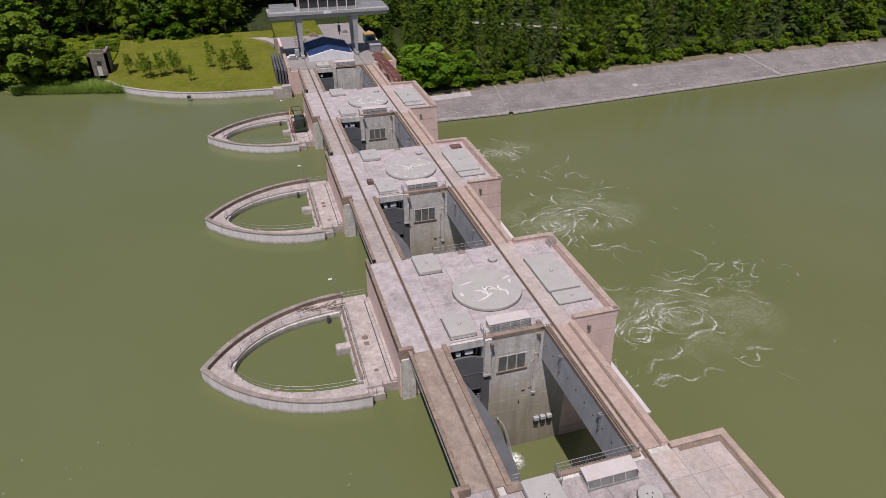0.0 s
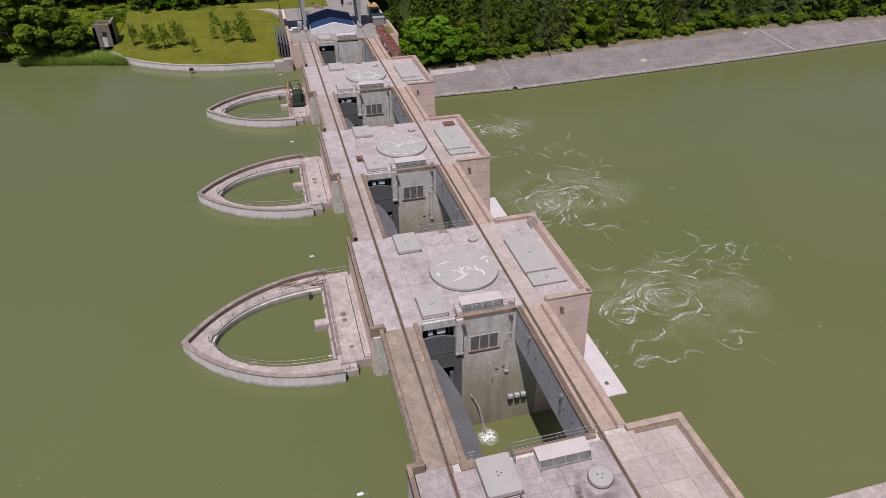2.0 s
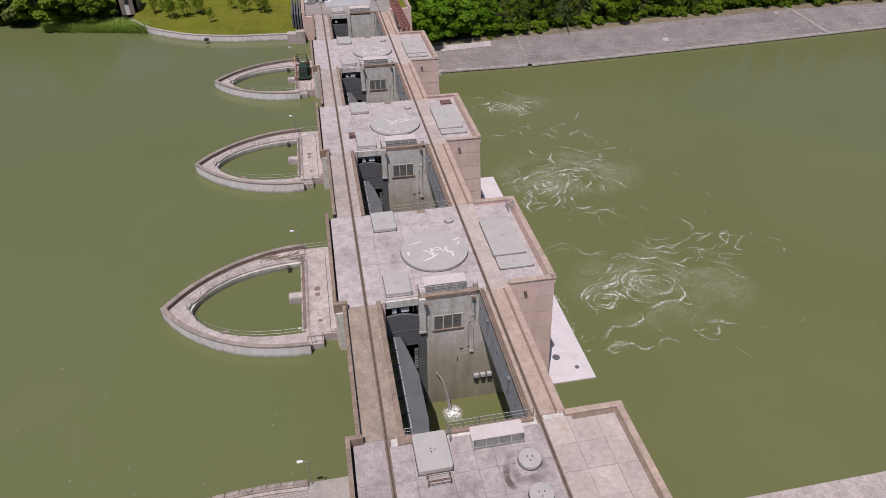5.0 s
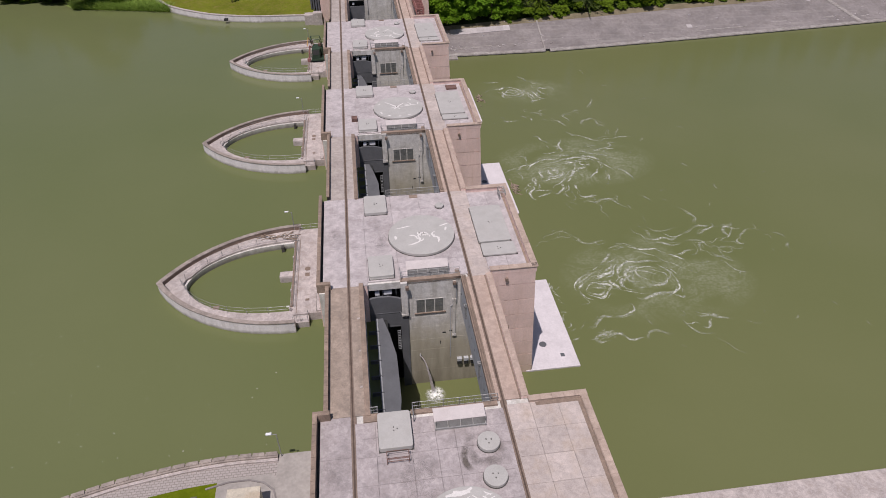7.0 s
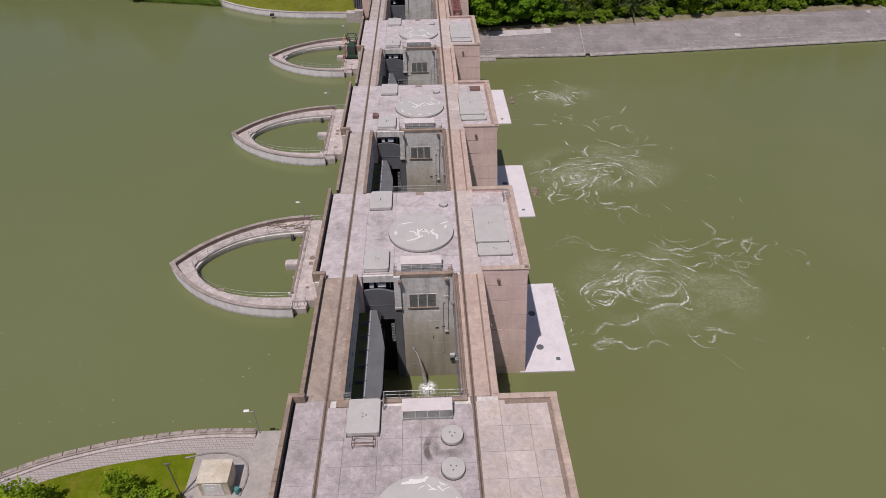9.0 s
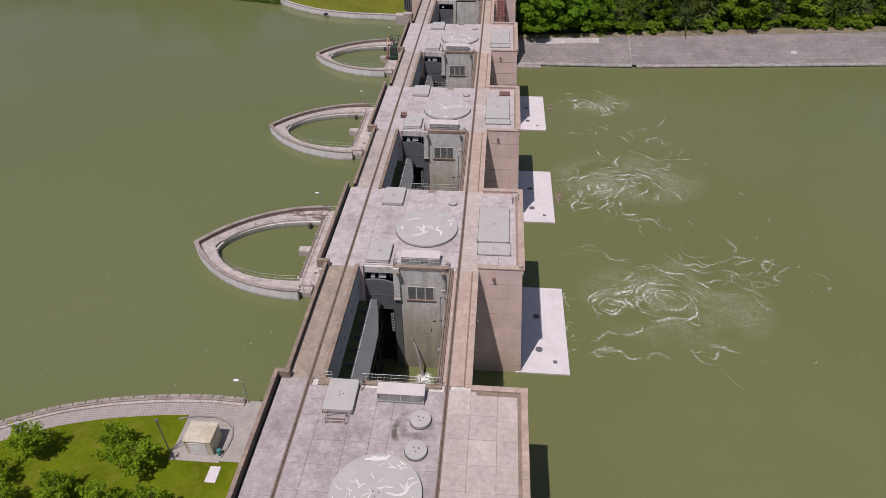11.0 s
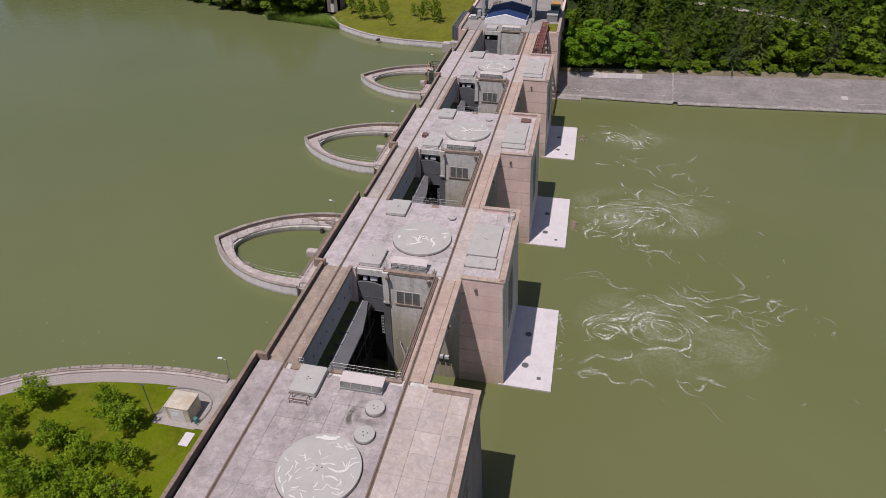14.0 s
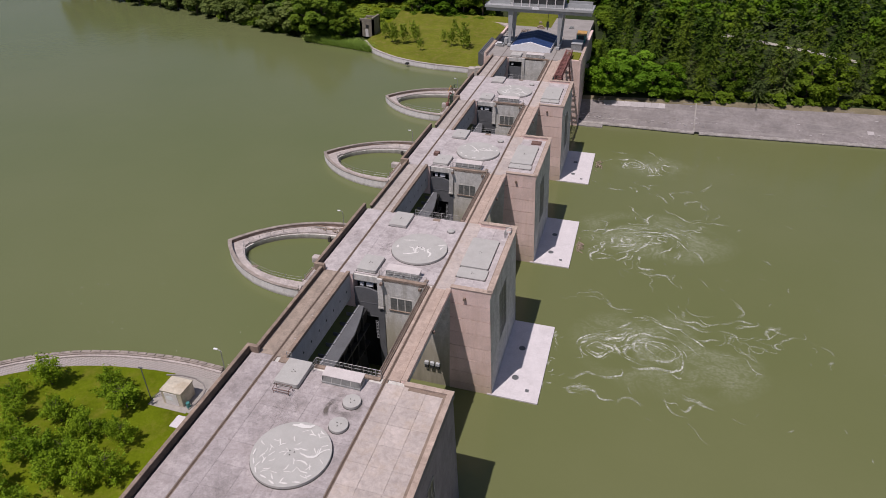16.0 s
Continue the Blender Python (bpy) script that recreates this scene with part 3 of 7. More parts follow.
second = thing("drain_channel", "pale worn strip running down the bank slope", "channel", 158.0, 150.0, -18.0)
strip_bm = bmesh.new()
rows = []
for k in range(6):
    f = k / 5
    px = 162 - 7.0 * f
    py = shore_down(px) + 0.9 + (bank_top(px) - shore_down(px) - 0.9) * f
    rows.append([strip_bm.verts.new((px + d - 158, py - 150, 0.07 - 0.05 + 4.75 * f + 0.06 * abs(d))) for d in (-0.8, 0.0, 0.8)])
for a, b in zip(rows, rows[1:]):
    for j in range(2):
        strip_bm.faces.new((a[j], a[j + 1], b[j + 1], b[j]))
part("strip", strip_bm, revet_light_mat, second)
# long cast edges of the concreting bays on the slope
lx = list(np.arange(24.0, 230.0, 0.9))
for f, lift, keep in ((0.14, 0.12, -0.15), (0.2, 0.07, 0.12), (0.33, 0.06, 0.35), (0.86, 0.07, 0.2)):
    bm = bmesh.new()
    last = None
    for x in lx:
        a, b = shore_down(x), bank_top(x)
        g = f + 0.012 * noise.noise((x * 0.3, f * 40, 3))
        yy, zz = a + 0.9 + (b - a - 0.9) * g, -18.05 + 4.75 * g
        rise = lift * (0.7 + noise.noise((x * 0.9, f * 90, 1)))
        wide = 0.34 + 0.22 * noise.noise((x * 0.6, f * 70, 2))
        row = None
        if noise.noise((x * 0.07, f * 60, 4)) + 0.5 * noise.noise((x * 0.4, f * 60, 6)) > keep:
            row = [bm.verts.new(p) for p in ((x, yy, zz - 0.02), (x, yy + 0.02, zz + rise), (x, yy + wide, zz + rise + 0.06), (x, yy + wide + 0.06, zz + 0.05))]
        if last and row:
            for j in range(3):
                bm.faces.new((last[j], row[j], row[j + 1], last[j + 1]))
        last = row
    seam = thing("slope_ledge", "thin broken ledge of worn concrete along the bank slope", "ledge", group="slope ledges", kind="structure")
    part("edge", bm, revet_light_mat if f < 0.25 else revet_mat, seam)
random.seed(31)
scrap = thing("flood_debris", "scattered driftwood and rubble left on the bank slope", "debris", 30, 137, -18, kind="stuff")
bm = bmesh.new()
for k in range(110):
    x = random.choice((random.uniform(25, 60), random.uniform(25, 200), random.uniform(150, 215)))
    f = random.choice((random.gauss(0.16, 0.04), random.gauss(0.2, 0.05), random.uniform(0.1, 0.95)))
    f = min(0.95, max(0.08, f))
    y = shore_down(x) + 0.9 + (bank_top(x) - shore_down(x) - 0.9) * f
    a, ln, z = random.gauss(0, 0.5), random.uniform(0.1, 0.45), -18.05 + 4.75 * f
    rod(bm, (x - 30 - ln * math.cos(a), y - 137 - ln * math.sin(a) * 0.4, z + 18.05), (x - 30 + ln * math.cos(a), y - 137 + ln * math.sin(a) * 0.4, z + 18.12), random.uniform(0.05, 0.15), 5)
tagged(part("debris", bm, new_panel_mat, scrap), kind="stuff")

# ---- piers ----
BATTER = 0.95 / 18.5


def east(z):
    return 23.0 - BATTER * z


def wedge(bm, x0, y0, y1, z0, z1, inset=0.0):
    """A slab whose downstream face follows the batter of the pier."""
    c = [bm.verts.new(p) for p in ((x0, y0, z0), (east(z0) - inset, y0, z0), (east(z0) - inset, y1, z0), (x0, y1, z0), (x0, y0, z1), (east(z1) - inset, y0, z1), (east(z1) - inset, y1, z1), (x0, y1, z1))]
    for f in ((3, 2, 1, 0), (4, 5, 6, 7), (0, 1, 5, 4), (1, 2, 6, 5), (2, 3, 7, 6), (3, 0, 4, 7)):
        bm.faces.new([c[i] for i in f])
    return bm


COURSES = [0.0, -2.1, -4.7, -7.3, -9.9, -12.4, -15.0, -17.3, -19.6]
GAP = 0.012
cope_y = mesh_of("coping_stone", boxes((-0.4, 0.4, 0.008, 1.192, 0, 0.14), bevel=0.02), roof_edge_mat)
cope_slim_y = mesh_of("coping_stone", boxes((-0.24, 0.2, 0.014, 1.186, 0, 0.13), bevel=0.02), cope_mat)
cope_x = mesh_of("coping_stone", boxes((0.008, 1.192, -0.4, 0.4, 0, 0.14), bevel=0.02), roof_edge_mat)
slab_meshes = {}


def slabs(parent, xlines, ylines, mat, z=0.0, thick=0.14):
    """Deck slabs laid in a grid with open joints, each a piece."""
    for xa, xb in zip(xlines, xlines[1:]):
        for ya, yb in zip(ylines, ylines[1:]):
            key = (round(xb - xa, 2), round(yb - ya, 2), mat.name)
            if key not in slab_meshes:
                w, d = (xb - xa) / 2 - GAP, (yb - ya) / 2 - GAP
                slab_meshes[key] = mesh_of("slab", boxes((-w, w, -d, d, -thick, 0)), mat)
            piece("slab", slab_meshes[key], parent, (xa + xb) / 2, (ya + yb) / 2, z + random.uniform(-0.006, 0.006))


def track_grooves(parent, y0, y1):
    part("track_bed", boxes((-0.35, 0.35, y0, y1, -0.3, -0.025)), rail_mat, parent, "dirty crane track groove")
    part("track_bed", boxes((14.5, 15.14, y0, y1, -0.3, -0.03)), rail_mat, parent, "dirty crane track groove")


def window(parent, x0, x1, z0, z1, y, n=3):
    """A row of deep-set panes in a concrete frame on a face that looks south."""
    w = part("window", boxes((x0 - 0.22, x1 + 0.22, y - 0.16, y + 0.02, z0 - 0.15, z0)), cope_mat, parent)
    part("lintel", boxes((x0 - 0.1, x1 + 0.1, y - 0.05, y + 0.02, z1, z1 + 0.1)), grey_mat, w)
    step = (x1 - x0) / n
    part("frame", boxes(*[(x0 + i * step - 0.07, x0 + i * step + 0.07, y - 0.05, y + 0.02, z0, z1) for i in range(n + 1)]), grey_mat, w)
    for i in range(n):
        a, b = x0 + i * step + 0.07, x0 + (i + 1) * step - 0.07
        part("pane", boxes((a, b, y - 0.015, y + 0.02, z0, z1)), pier_glass_mat, w)
        part("glazing_bar", boxes(*[(a, b, y - 0.03, y, z0 + (z1 - z0) * k / 4 - 0.012, z0 + (z1 - z0) * k / 4 + 0.012) for k in (2, 3)], ((a + b) / 2 - 0.02, (a + b) / 2 + 0.02, y - 0.02, y, z0, z1)), gate_mat, w)


def build_pier(last=False, length=SPAN, windowed=True):
    """A dam pier with its deck; its own origin is the south edge of its deck, on the upstream crane track."""
    top = -0.15
    pier = thing("pier", "pink and grey concrete dam pier with a pale flat deck", "dam pier", group="piers")
    part("upstream_wall", boxes((-3.7, 2.2, 0, length, -24, top)), pink_mat, pier)
    part("core", boxes((2.2, 6.2, 1.5, length, -24, top), (6.2, 17.2, 0, length, -24, top)), pier_face_mat, pier)
    part("lintel", boxes((2.2, 6.2, 0.25, 1.5, -1.15, top)), grey_mat, pier, "stained concrete lintel over the hoist opening")
    # hoist niche: black sheet painting the opening's shade, beams, pale lamp boxes, steel shield
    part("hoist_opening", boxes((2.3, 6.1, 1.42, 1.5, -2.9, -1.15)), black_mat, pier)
    part("hoist_beam", boxes((2.2, 6.2, 0.9, 1.1, -1.75, -1.6), *[(x, x + 0.12, 0.95, 1.05, -2.8, -1.2) for x in (3.0, 3.9, 4.9, 5.6)]), steel_mat, pier)
    part("lamp_box", boxes((3.05, 3.6, 0.55, 0.9, -2.3, -1.75), bevel=0.03), white_tarp_mat, pier, "white box lamp")
    part("lamp_box", boxes((4.1, 5.1, 0.55, 0.9, -2.25, -1.75), bevel=0.03), white_tarp_mat, pier, "white box lamp")
    shield = bmesh.new()
    pts = [(2.25, -2.45), (3.4, -2.25), (4.7, -2.3), (6.15, -2.75), (6.15, -7.4), (2.25, -7.4)]
    f0, f1 = [shield.verts.new((x, 0.1, z)) for x, z in pts], [shield.verts.new((x, 0.4, z)) for x, z in pts]
    shield.faces.new(f0[::-1]), shield.faces.new(f1)
    for i in range(len(pts)):
        shield.faces.new((f0[i], f0[(i + 1) % 6], f1[(i + 1) % 6], f1[i]))
    part("gate_shield", shield, gate_mat, pier, "dark grey steel gate shield")
    part("shield_rib", boxes((2.3, 6.1, 0.06, 0.12, -5.0, -4.9)), gate_mat, pier)
    part("shield_rib", boxes((2.3, 6.1, 0.06, 0.12, -7.4, -7.25)), gate_mat, pier)
    part("guide", boxes((6.0, 7.0, -0.12, 0.05, -19, -4.9)), gate_mat, pier, "dark steel gate guide")
    part("ladder", boxes((5.5, 5.56, -0.1, -0.04, -11.4, -8), (5.86, 5.92, -0.1, -0.04, -11.4, -8), *[(5.5, 5.92, -0.1, -0.04, -11.4 + 0.3 * k, -11.33 + 0.3 * k) for k in range(12)]), gate_pale_mat, pier, "pale steel ladder")
    # black sheet paints the pit's deep shade on the niche's back wall
    part("wet_wall", boxes((2.25, 6.15, 1.40, 1.5, -19.5, -2.9)), wet_shade_mat, pier, "black wall sheet painted as the pit's shade")
    part("pilaster", boxes((6.2, 7.0, -0.35, 0.0, -5.0, 0.05), (6.15, 7.05, -0.4, 0.0, -5.3, -5.0)), grey_mat, pier)
    part("pilaster", boxes((12.6, 12.98, -0.2, 0.0, -9.6, -0.45), (12.55, 13.03, -0.26, 0.0, -3.6, -3.3), (12.55, 13.03, -0.26, 0.0, -9.8, -9.5)), grey_mat, pier)
    down_pipe = bmesh.new()
    rod(down_pipe, (13.12, -0.12, -0.5), (13.12, -0.12, -3.9), 0.05), rod(down_pipe, (13.12, -0.12, -3.9), (12.35, -0.1, -4.6), 0.05), rod(down_pipe, (12.35, -0.1, -4.6), (12.35, -0.1, -13.8), 0.045)
    part("down_pipe", down_pipe, pale_mat, pier, "thin pale drain pipe")
    part("formwork_seam", boxes(*[(7.1, 17.1, -0.012, 0.01, z, z + 0.035) for z in (-2.6, -6.1, -7.9, -10.2, -12.1, -14.0, -16.1)]), pier_face_mat, pier)
    part("wall_lamp", boxes((6.75, 7.15, -0.75, -0.35, -0.8, -0.35), bevel=0.04), rail_mat, pier, "dull brown wall lamp")
    part("wall_lamp", boxes((12.6, 13.0, -0.5, -0.18, -0.8, -0.35), bevel=0.04), rail_mat, pier, "dull brown wall lamp")
    if windowed:
        window(pier, 8.0, 11.5, -5.3, -3.15, 0.0)
        for x in (13.25, 14.15, 15.05):
            part("vent", boxes((x, x + 0.65, -0.45, 0.0, -14.6, -14.1), bevel=0.03), pale_mat, pier, "small concrete vent hood")
            # black block paints the shade under the vent hood
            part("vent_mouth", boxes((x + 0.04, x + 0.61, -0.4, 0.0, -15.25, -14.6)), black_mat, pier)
        part("wall_slot", boxes((11.3, 11.75, -0.03, 0.02, -9.3, -9.1), (12.2, 12.7, -0.03, 0.02, -9.1, -8.9), (11.0, 11.1, -0.03, 0.02, -11.3, -10.7)), black_mat, pier)
        pipe = bmesh.new()
        rod(pipe, (8.3, -0.1, -12.7), (8.3, -0.45, -12.8), 0.12, 10)
        part("outlet_pipe", pipe, steel_mat, pier)
    part("deck_kerb", boxes((6.2, 13.6, 0.0, 0.55, -0.45, 0.2), (13.05, 13.6, -0.0, 1.4, -0.3, 0.22), bevel=0.03), cope_mat, pier, "brown stone kerb")
    # downstream tower with panel courses
    core = wedge(bmesh.new(), 17.2, 0.14, length, -24, top, 0.14)
    part("tower_core", core, grey_mat, pier)
    for za, zb in zip(COURSES, COURSES[1:]):
        part("wall_panel", wedge(bmesh.new(), 17.2, 0.0, 0.14, zb + 0.08, za - (0.15 if za == 0 else 0)), damp_pink_mat, pier)
        part("wall_panel", wedge(bmesh.new(), east(zb) - 0.16, 0.14, length, zb + 0.08, za - (0.15 if za == 0 else 0)), grey_mat, pier)
    part("wall_lamp", boxes((19.2, 19.55, -0.35, 0.0, -1.2, -0.75), bevel=0.04), rail_mat, pier, "dull brown wall lamp with bracket")
    for yc in (7.4, 9.9):
        xw = east(-8.0)
        win = part("tower_window", boxes((east(-4.0) - 0.3, east(-12.6) + 0.06, yc - 1.1, yc + 1.1, -12.8, -12.55)), pale_mat, pier)
        m = bmesh.new()
        for ya, yb in ((yc - 1.1, yc - 0.95), (yc + 0.95, yc + 1.1), (yc - 0.06, yc + 0.06)):
            wedge(m, 22.6, ya, yb, -12.6, -4.0, -0.07)
        for zz in (-4.15, -6.3, -8.4, -10.5):
            wedge(m, 22.6, yc - 1.1, yc + 1.1, zz - 0.1, zz + 0.05, -0.05)
        part("frame", m, steel_mat, win)
        part("pane", wedge(bmesh.new(), 22.6, yc - 0.95, yc + 0.95, -12.55, -4.2, -0.012), glass_mat, win)
    # parapets
    part("parapet", boxes((-3.7, -3.32, 0.0, length, -0.2, 0.9)), parapet_mat, pier)
    # near-black gutter strip also paints the shadow line at the parapet's foot
    part("gutter", boxes((-3.32, -3.1, 0.0, length, -0.2, -0.05)), gasket_mat, pier, "dark gutter strip with the parapet's shadow line painted in")
    part("parapet", boxes((17.3, 23.15, 0.0, 0.62, -0.2, 0.55)), pink_mat, pier)
    part("gutter", boxes((17.4, 22.5, 0.72, 0.98, -0.2, 0.018), (22.2, 22.5, 0.98, length - 0.7, -0.2, 0.018)), cope_mat, pier, "brown stained gutter")
    part("parapet", boxes((22.5, 23.15, 0.62, length, -0.2, 0.55)), pink_mat, pier)
    if not last:
        part("parapet", boxes((17.3, 22.5, length - 0.62, length, -0.2, 0.55)), pink_mat, pier)
    part("corner_block", boxes((-3.76, -2.1, -0.32, 0.2, -0.3, 1.0), bevel=0.05), cope_mat, pier)
    part("pilaster", boxes((-3.55, -2.0, -0.5, 0.0, -12, -0.3)), grey_mat, pier)
    n = int(round(length / 1.2))
    for i in range(n):
        piece("coping_stone", cope_slim_y, pier, -3.5, i * 1.2, 0.9)
        if i:
            piece("coping_stone", cope_y, pier, 22.9, i * 1.2, 0.55)
    for i in range(5):
        piece("coping_stone", cope_x, pier, 17.25 + i * 1.2, 0.32, 0.551)
        if not last:
            piece("coping_stone", cope_x, pier, 17.25 + i * 1.2, length - 0.32, 0.551)
    piece("coping_stone", cope_y, pier, 22.9, 0.0, 0.551)
    # deck
    ylines = [length * k / 5 for k in range(6)]
    slabs(pier, [-3.1, -0.2], ylines, deck_mat)
    slabs(pier, [0.2, 2.3], [0.0] + ylines[1:], deck_mat)
    slabs(pier, [2.3, 6.2, 10.2, 14.62], [0.55] + ylines[1:], deck_mat)
    slabs(pier, [15.02, 17.3], ylines, slab_mat)
    slabs(pier, [17.3, 19.9, 22.5], [0.62] + ylines[1:-1] + [length - (0 if last else 0.62)], deck_mat)
    track_grooves(pier, 0, length)
    return pier


def apron(y):
    ap = thing("apron_slab", "pale bare concrete apron slab at the foot of the pier", "concrete slab", 23.6, y, WATER_DOWN, group="apron slabs")
    part("slab", boxes((-0.4, 7.5, -0.1, 18.9, -2.2, 0.28), bevel=0.05), apron_mat, ap)
    part("manhole", disc(bmesh.new(), 3.2, 4.6, 0.55, 0.2, 0.31, 20), gate_mat, ap)
    part("manhole", disc(bmesh.new(), 3.0, 11.8, 0.55, 0.2, 0.31, 20), gate_mat, ap)
    part("drain_grate", boxes((5.2, 5.8, 1.9, 2.5, 0.2, 0.30)), gate_mat, ap)
    return ap


first_pier = build_pier()
first_pier.matrix_basis = pose(0, SPAN, 0)
piers = [first_pier, copy_thing(first_pier, pose(0, SPAN + PERIOD, 0)), copy_thing(first_pier, pose(0, SPAN + 2 * PERIOD, 0))]
aprons = [apron(SPAN), apron(SPAN + PERIOD), apron(SPAN + 2 * PERIOD)]

# ---- far end block and near power house block ----


def build_far_block():
    y0, length = 4 * PERIOD - SPAN, 36.0
    b = thing("yard_block", "concrete end block of the dam with a paved yard", "dam pier", 0, y0, 0)
    part("upstream_wall", boxes((-5.2, 2.2, 0, length, -24, -0.15)), pink_mat, b)
    part("core", boxes((2.2, 6.2, 1.5, length, -24, -0.15), (6.2, 17.2, 0, length, -24, -0.15)), pier_face_mat, b)
    part("lintel", boxes((2.2, 6.2, 0.25, 1.5, -1.15, -0.15)), grey_mat, b)
    # black sheet again paints the shade of the hoist opening
    part("hoist_opening", boxes((2.3, 6.1, 1.42, 1.5, -2.9, -1.15)), black_mat, b)
    part("lamp_box", boxes((3.05, 3.6, 0.55, 0.9, -2.3, -1.75), bevel=0.03), white_tarp_mat, b)
    part("gate_shield", boxes((2.25, 6.15, 0.1, 0.4, -9, -2.6)), gate_mat, b, "dark grey steel gate shield")
    part("pilaster", boxes((6.2, 7.0, -0.35, 0.0, -18.5, 0.05)), grey_mat, b)
    part("pilaster", boxes((12.4, 13.2, -0.3, 0.0, -18.5, -0.2)), grey_mat, b)
    part("tower_core", wedge(bmesh.new(), 17.2, 0.14, length, -24, -0.15, 0.14), grey_mat, b)
    for za, zb in zip(COURSES, COURSES[1:]):
        part("wall_panel", wedge(bmesh.new(), 17.2, 0.0, 0.14, zb + 0.04, za - (0.15 if za == 0 else 0)), pink_mat, b)
        part("wall_panel", wedge(bmesh.new(), east(zb) - 0.16, 0.14, length, zb + 0.04, za - (0.15 if za == 0 else 0)), pink_mat, b)
    part("parapet", boxes((22.4, 23.15, 0, length, -0.2, 0.6)), pink_mat, b)
    part("parapet", boxes((17.3, 22.4, 0, 0.62, -0.2, 0.6)), pink_mat, b)
    part("parapet", boxes((-5.2, -4.5, 0, 34, -0.2, 0.7)), pink_mat, b)
    part("paving", boxes((-4.5, 22.4, 0.62, length, -0.2, -0.01)), asphalt_mat, b)
    part("paving", boxes((9.0, 22.0, length, length + 16, -6, -0.03)), asphalt_mat, b)
    part("verge", boxes((-5.2, 9.0, length + 2, length + 24, -8, -0.3)), dry_lawn_mat, b, "grass verge behind the yard")
    part("path", boxes((-6.0, 9.0, length, length + 2.0, -6, -0.1)), asphalt_mat, b)
    part("deck_kerb", boxes((6.2, 13.6, 0.0, 0.55, -0.45, 0.2), bevel=0.03), cope_mat, b)
    for i in range(18):
        piece("coping_stone", cope_y, b, 22.8, i * 1.2, 0.6)
        piece("coping_stone", cope_y, b, -4.85, i * 1.2, 0.7)
    track_grooves(b, 0, 24)
    return b


def build_near_block():
    length = 70.0
    edge_x = mesh_of("coping_stone", boxes((0.006, 1.194, -0.33, 0.33, 0, 0.1), bevel=0.02), roof_edge_mat)
    edge_y = mesh_of("coping_stone", boxes((-0.33, 0.33, 0.006, 1.194, 0, 0.1), bevel=0.02), roof_edge_mat)
    b = thing("power_house_block", "pale concrete power house block with a flat slab roof", "dam pier", 0, -length, 0)
    part("body", boxes((-3.7, 17.2, 0, length, -24, -0.15)), grey_mat, b)
    part("tower_core", wedge(bmesh.new(), 17.2, 0, length, -24, -0.15, 0.14), grey_mat, b)
    # panels in the darkened grey, which paints the shade of this side
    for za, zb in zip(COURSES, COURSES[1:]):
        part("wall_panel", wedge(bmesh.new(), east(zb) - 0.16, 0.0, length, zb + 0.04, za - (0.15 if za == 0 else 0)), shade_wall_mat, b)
    for yc in (length - 15.5, length - 12.6, length - 9.7):
        win = part("tower_window", boxes((22.9, east(-12.6) + 0.05, yc - 1.15, yc + 1.15, -12.8, -12.55)), pale_mat, b)
        m = bmesh.new()
        for ya, yb in ((yc - 1.1, yc - 0.95), (yc + 0.95, yc + 1.1), (yc - 0.06, yc + 0.06)):
            wedge(m, 22.6, ya, yb, -12.6, -4.0, -0.09)
        for zz in (-4.15, -6.3, -8.4, -10.5):
            wedge(m, 22.6, yc - 1.1, yc + 1.1, zz - 0.1, zz + 0.05, -0.06)
        part("frame", m, steel_mat, win)
        part("pane", wedge(bmesh.new(), 22.6, yc - 0.95, yc + 0.95, -12.55, -4.2, -0.012), glass_mat, win)
    part("parapet", boxes((-3.7, -3.32, 0.0, length, -0.2, 0.9)), parapet_mat, b)
    # gutter strip kept near black to paint the parapet's shadow on the deck
    part("gutter", boxes((-3.32, -3.1, 0.0, length, -0.2, -0.05)), gasket_mat, b, "dark gutter strip with the parapet's shadow line painted in")
    part("parapet", boxes((17.3, 23.15, length - 0.62, length, -0.2, 0.22)), roof_edge_mat, b)
    part("gutter", boxes((17.9, 22.5, length - 1.1, length - 0.66, -0.2, 0.03), (22.15, 22.5, 20, length - 1.1, -0.2, 0.03)), cope_mat, b, "brown stained gutter strip")
    part("drip_edge", boxes((23.15, 23.22, 0, length, -0.75, 0.2)), gate_mat, b, "dark strip under the coping")
    part("parapet", boxes((22.5, 23.15, 0, length - 0.62, -0.2, 0.22)), roof_edge_mat, b)
    part("corner_block", boxes((-3.76, -2.1, length - 0.2, length + 0.3, -0.3, 1.0), bevel=0.05), cope_mat, b)
    part("deck_kerb", boxes((1.0, 2.5, length - 0.9, length + 0.02, -0.3, 0.12), (5.6, 14.2, length - 0.5, length + 0.02, -0.3, 0.1), bevel=0.03), cope_mat, b)
    for i in range(int(length / 1.2)):
        piece("coping_stone", cope_slim_y, b, -3.5, length - (i + 1) * 1.2, 0.9)
    for i in range(5):
        piece("coping_stone", edge_x, b, 17.25 + i * 1.2, length - 0.32, 0.221)
    for i in range(26):
        piece("coping_stone", edge_y, b, 22.87, length - (i + 1) * 1.2, 0.22)
    north = length - 0.62
    ylines = [0, 20, 34] + [length - v for v in (30.6, 27.7, 24.9, 22.0, 19.1, 16.2, 13.3, 10.45, 7.7, 4.8, 2.75)] + [length - 0.92]
    slabs(b, [-3.1, -0.2], [0, 20, 34] + [length - v for v in (29.5, 24.0, 19, 14, 9.5, 4.6)] + [length], roof_deck_mat)
    slabs(b, [0.2, 2.1, 5.35, 7.7, 9.5, 14.62], ylines, roof_deck_mat)
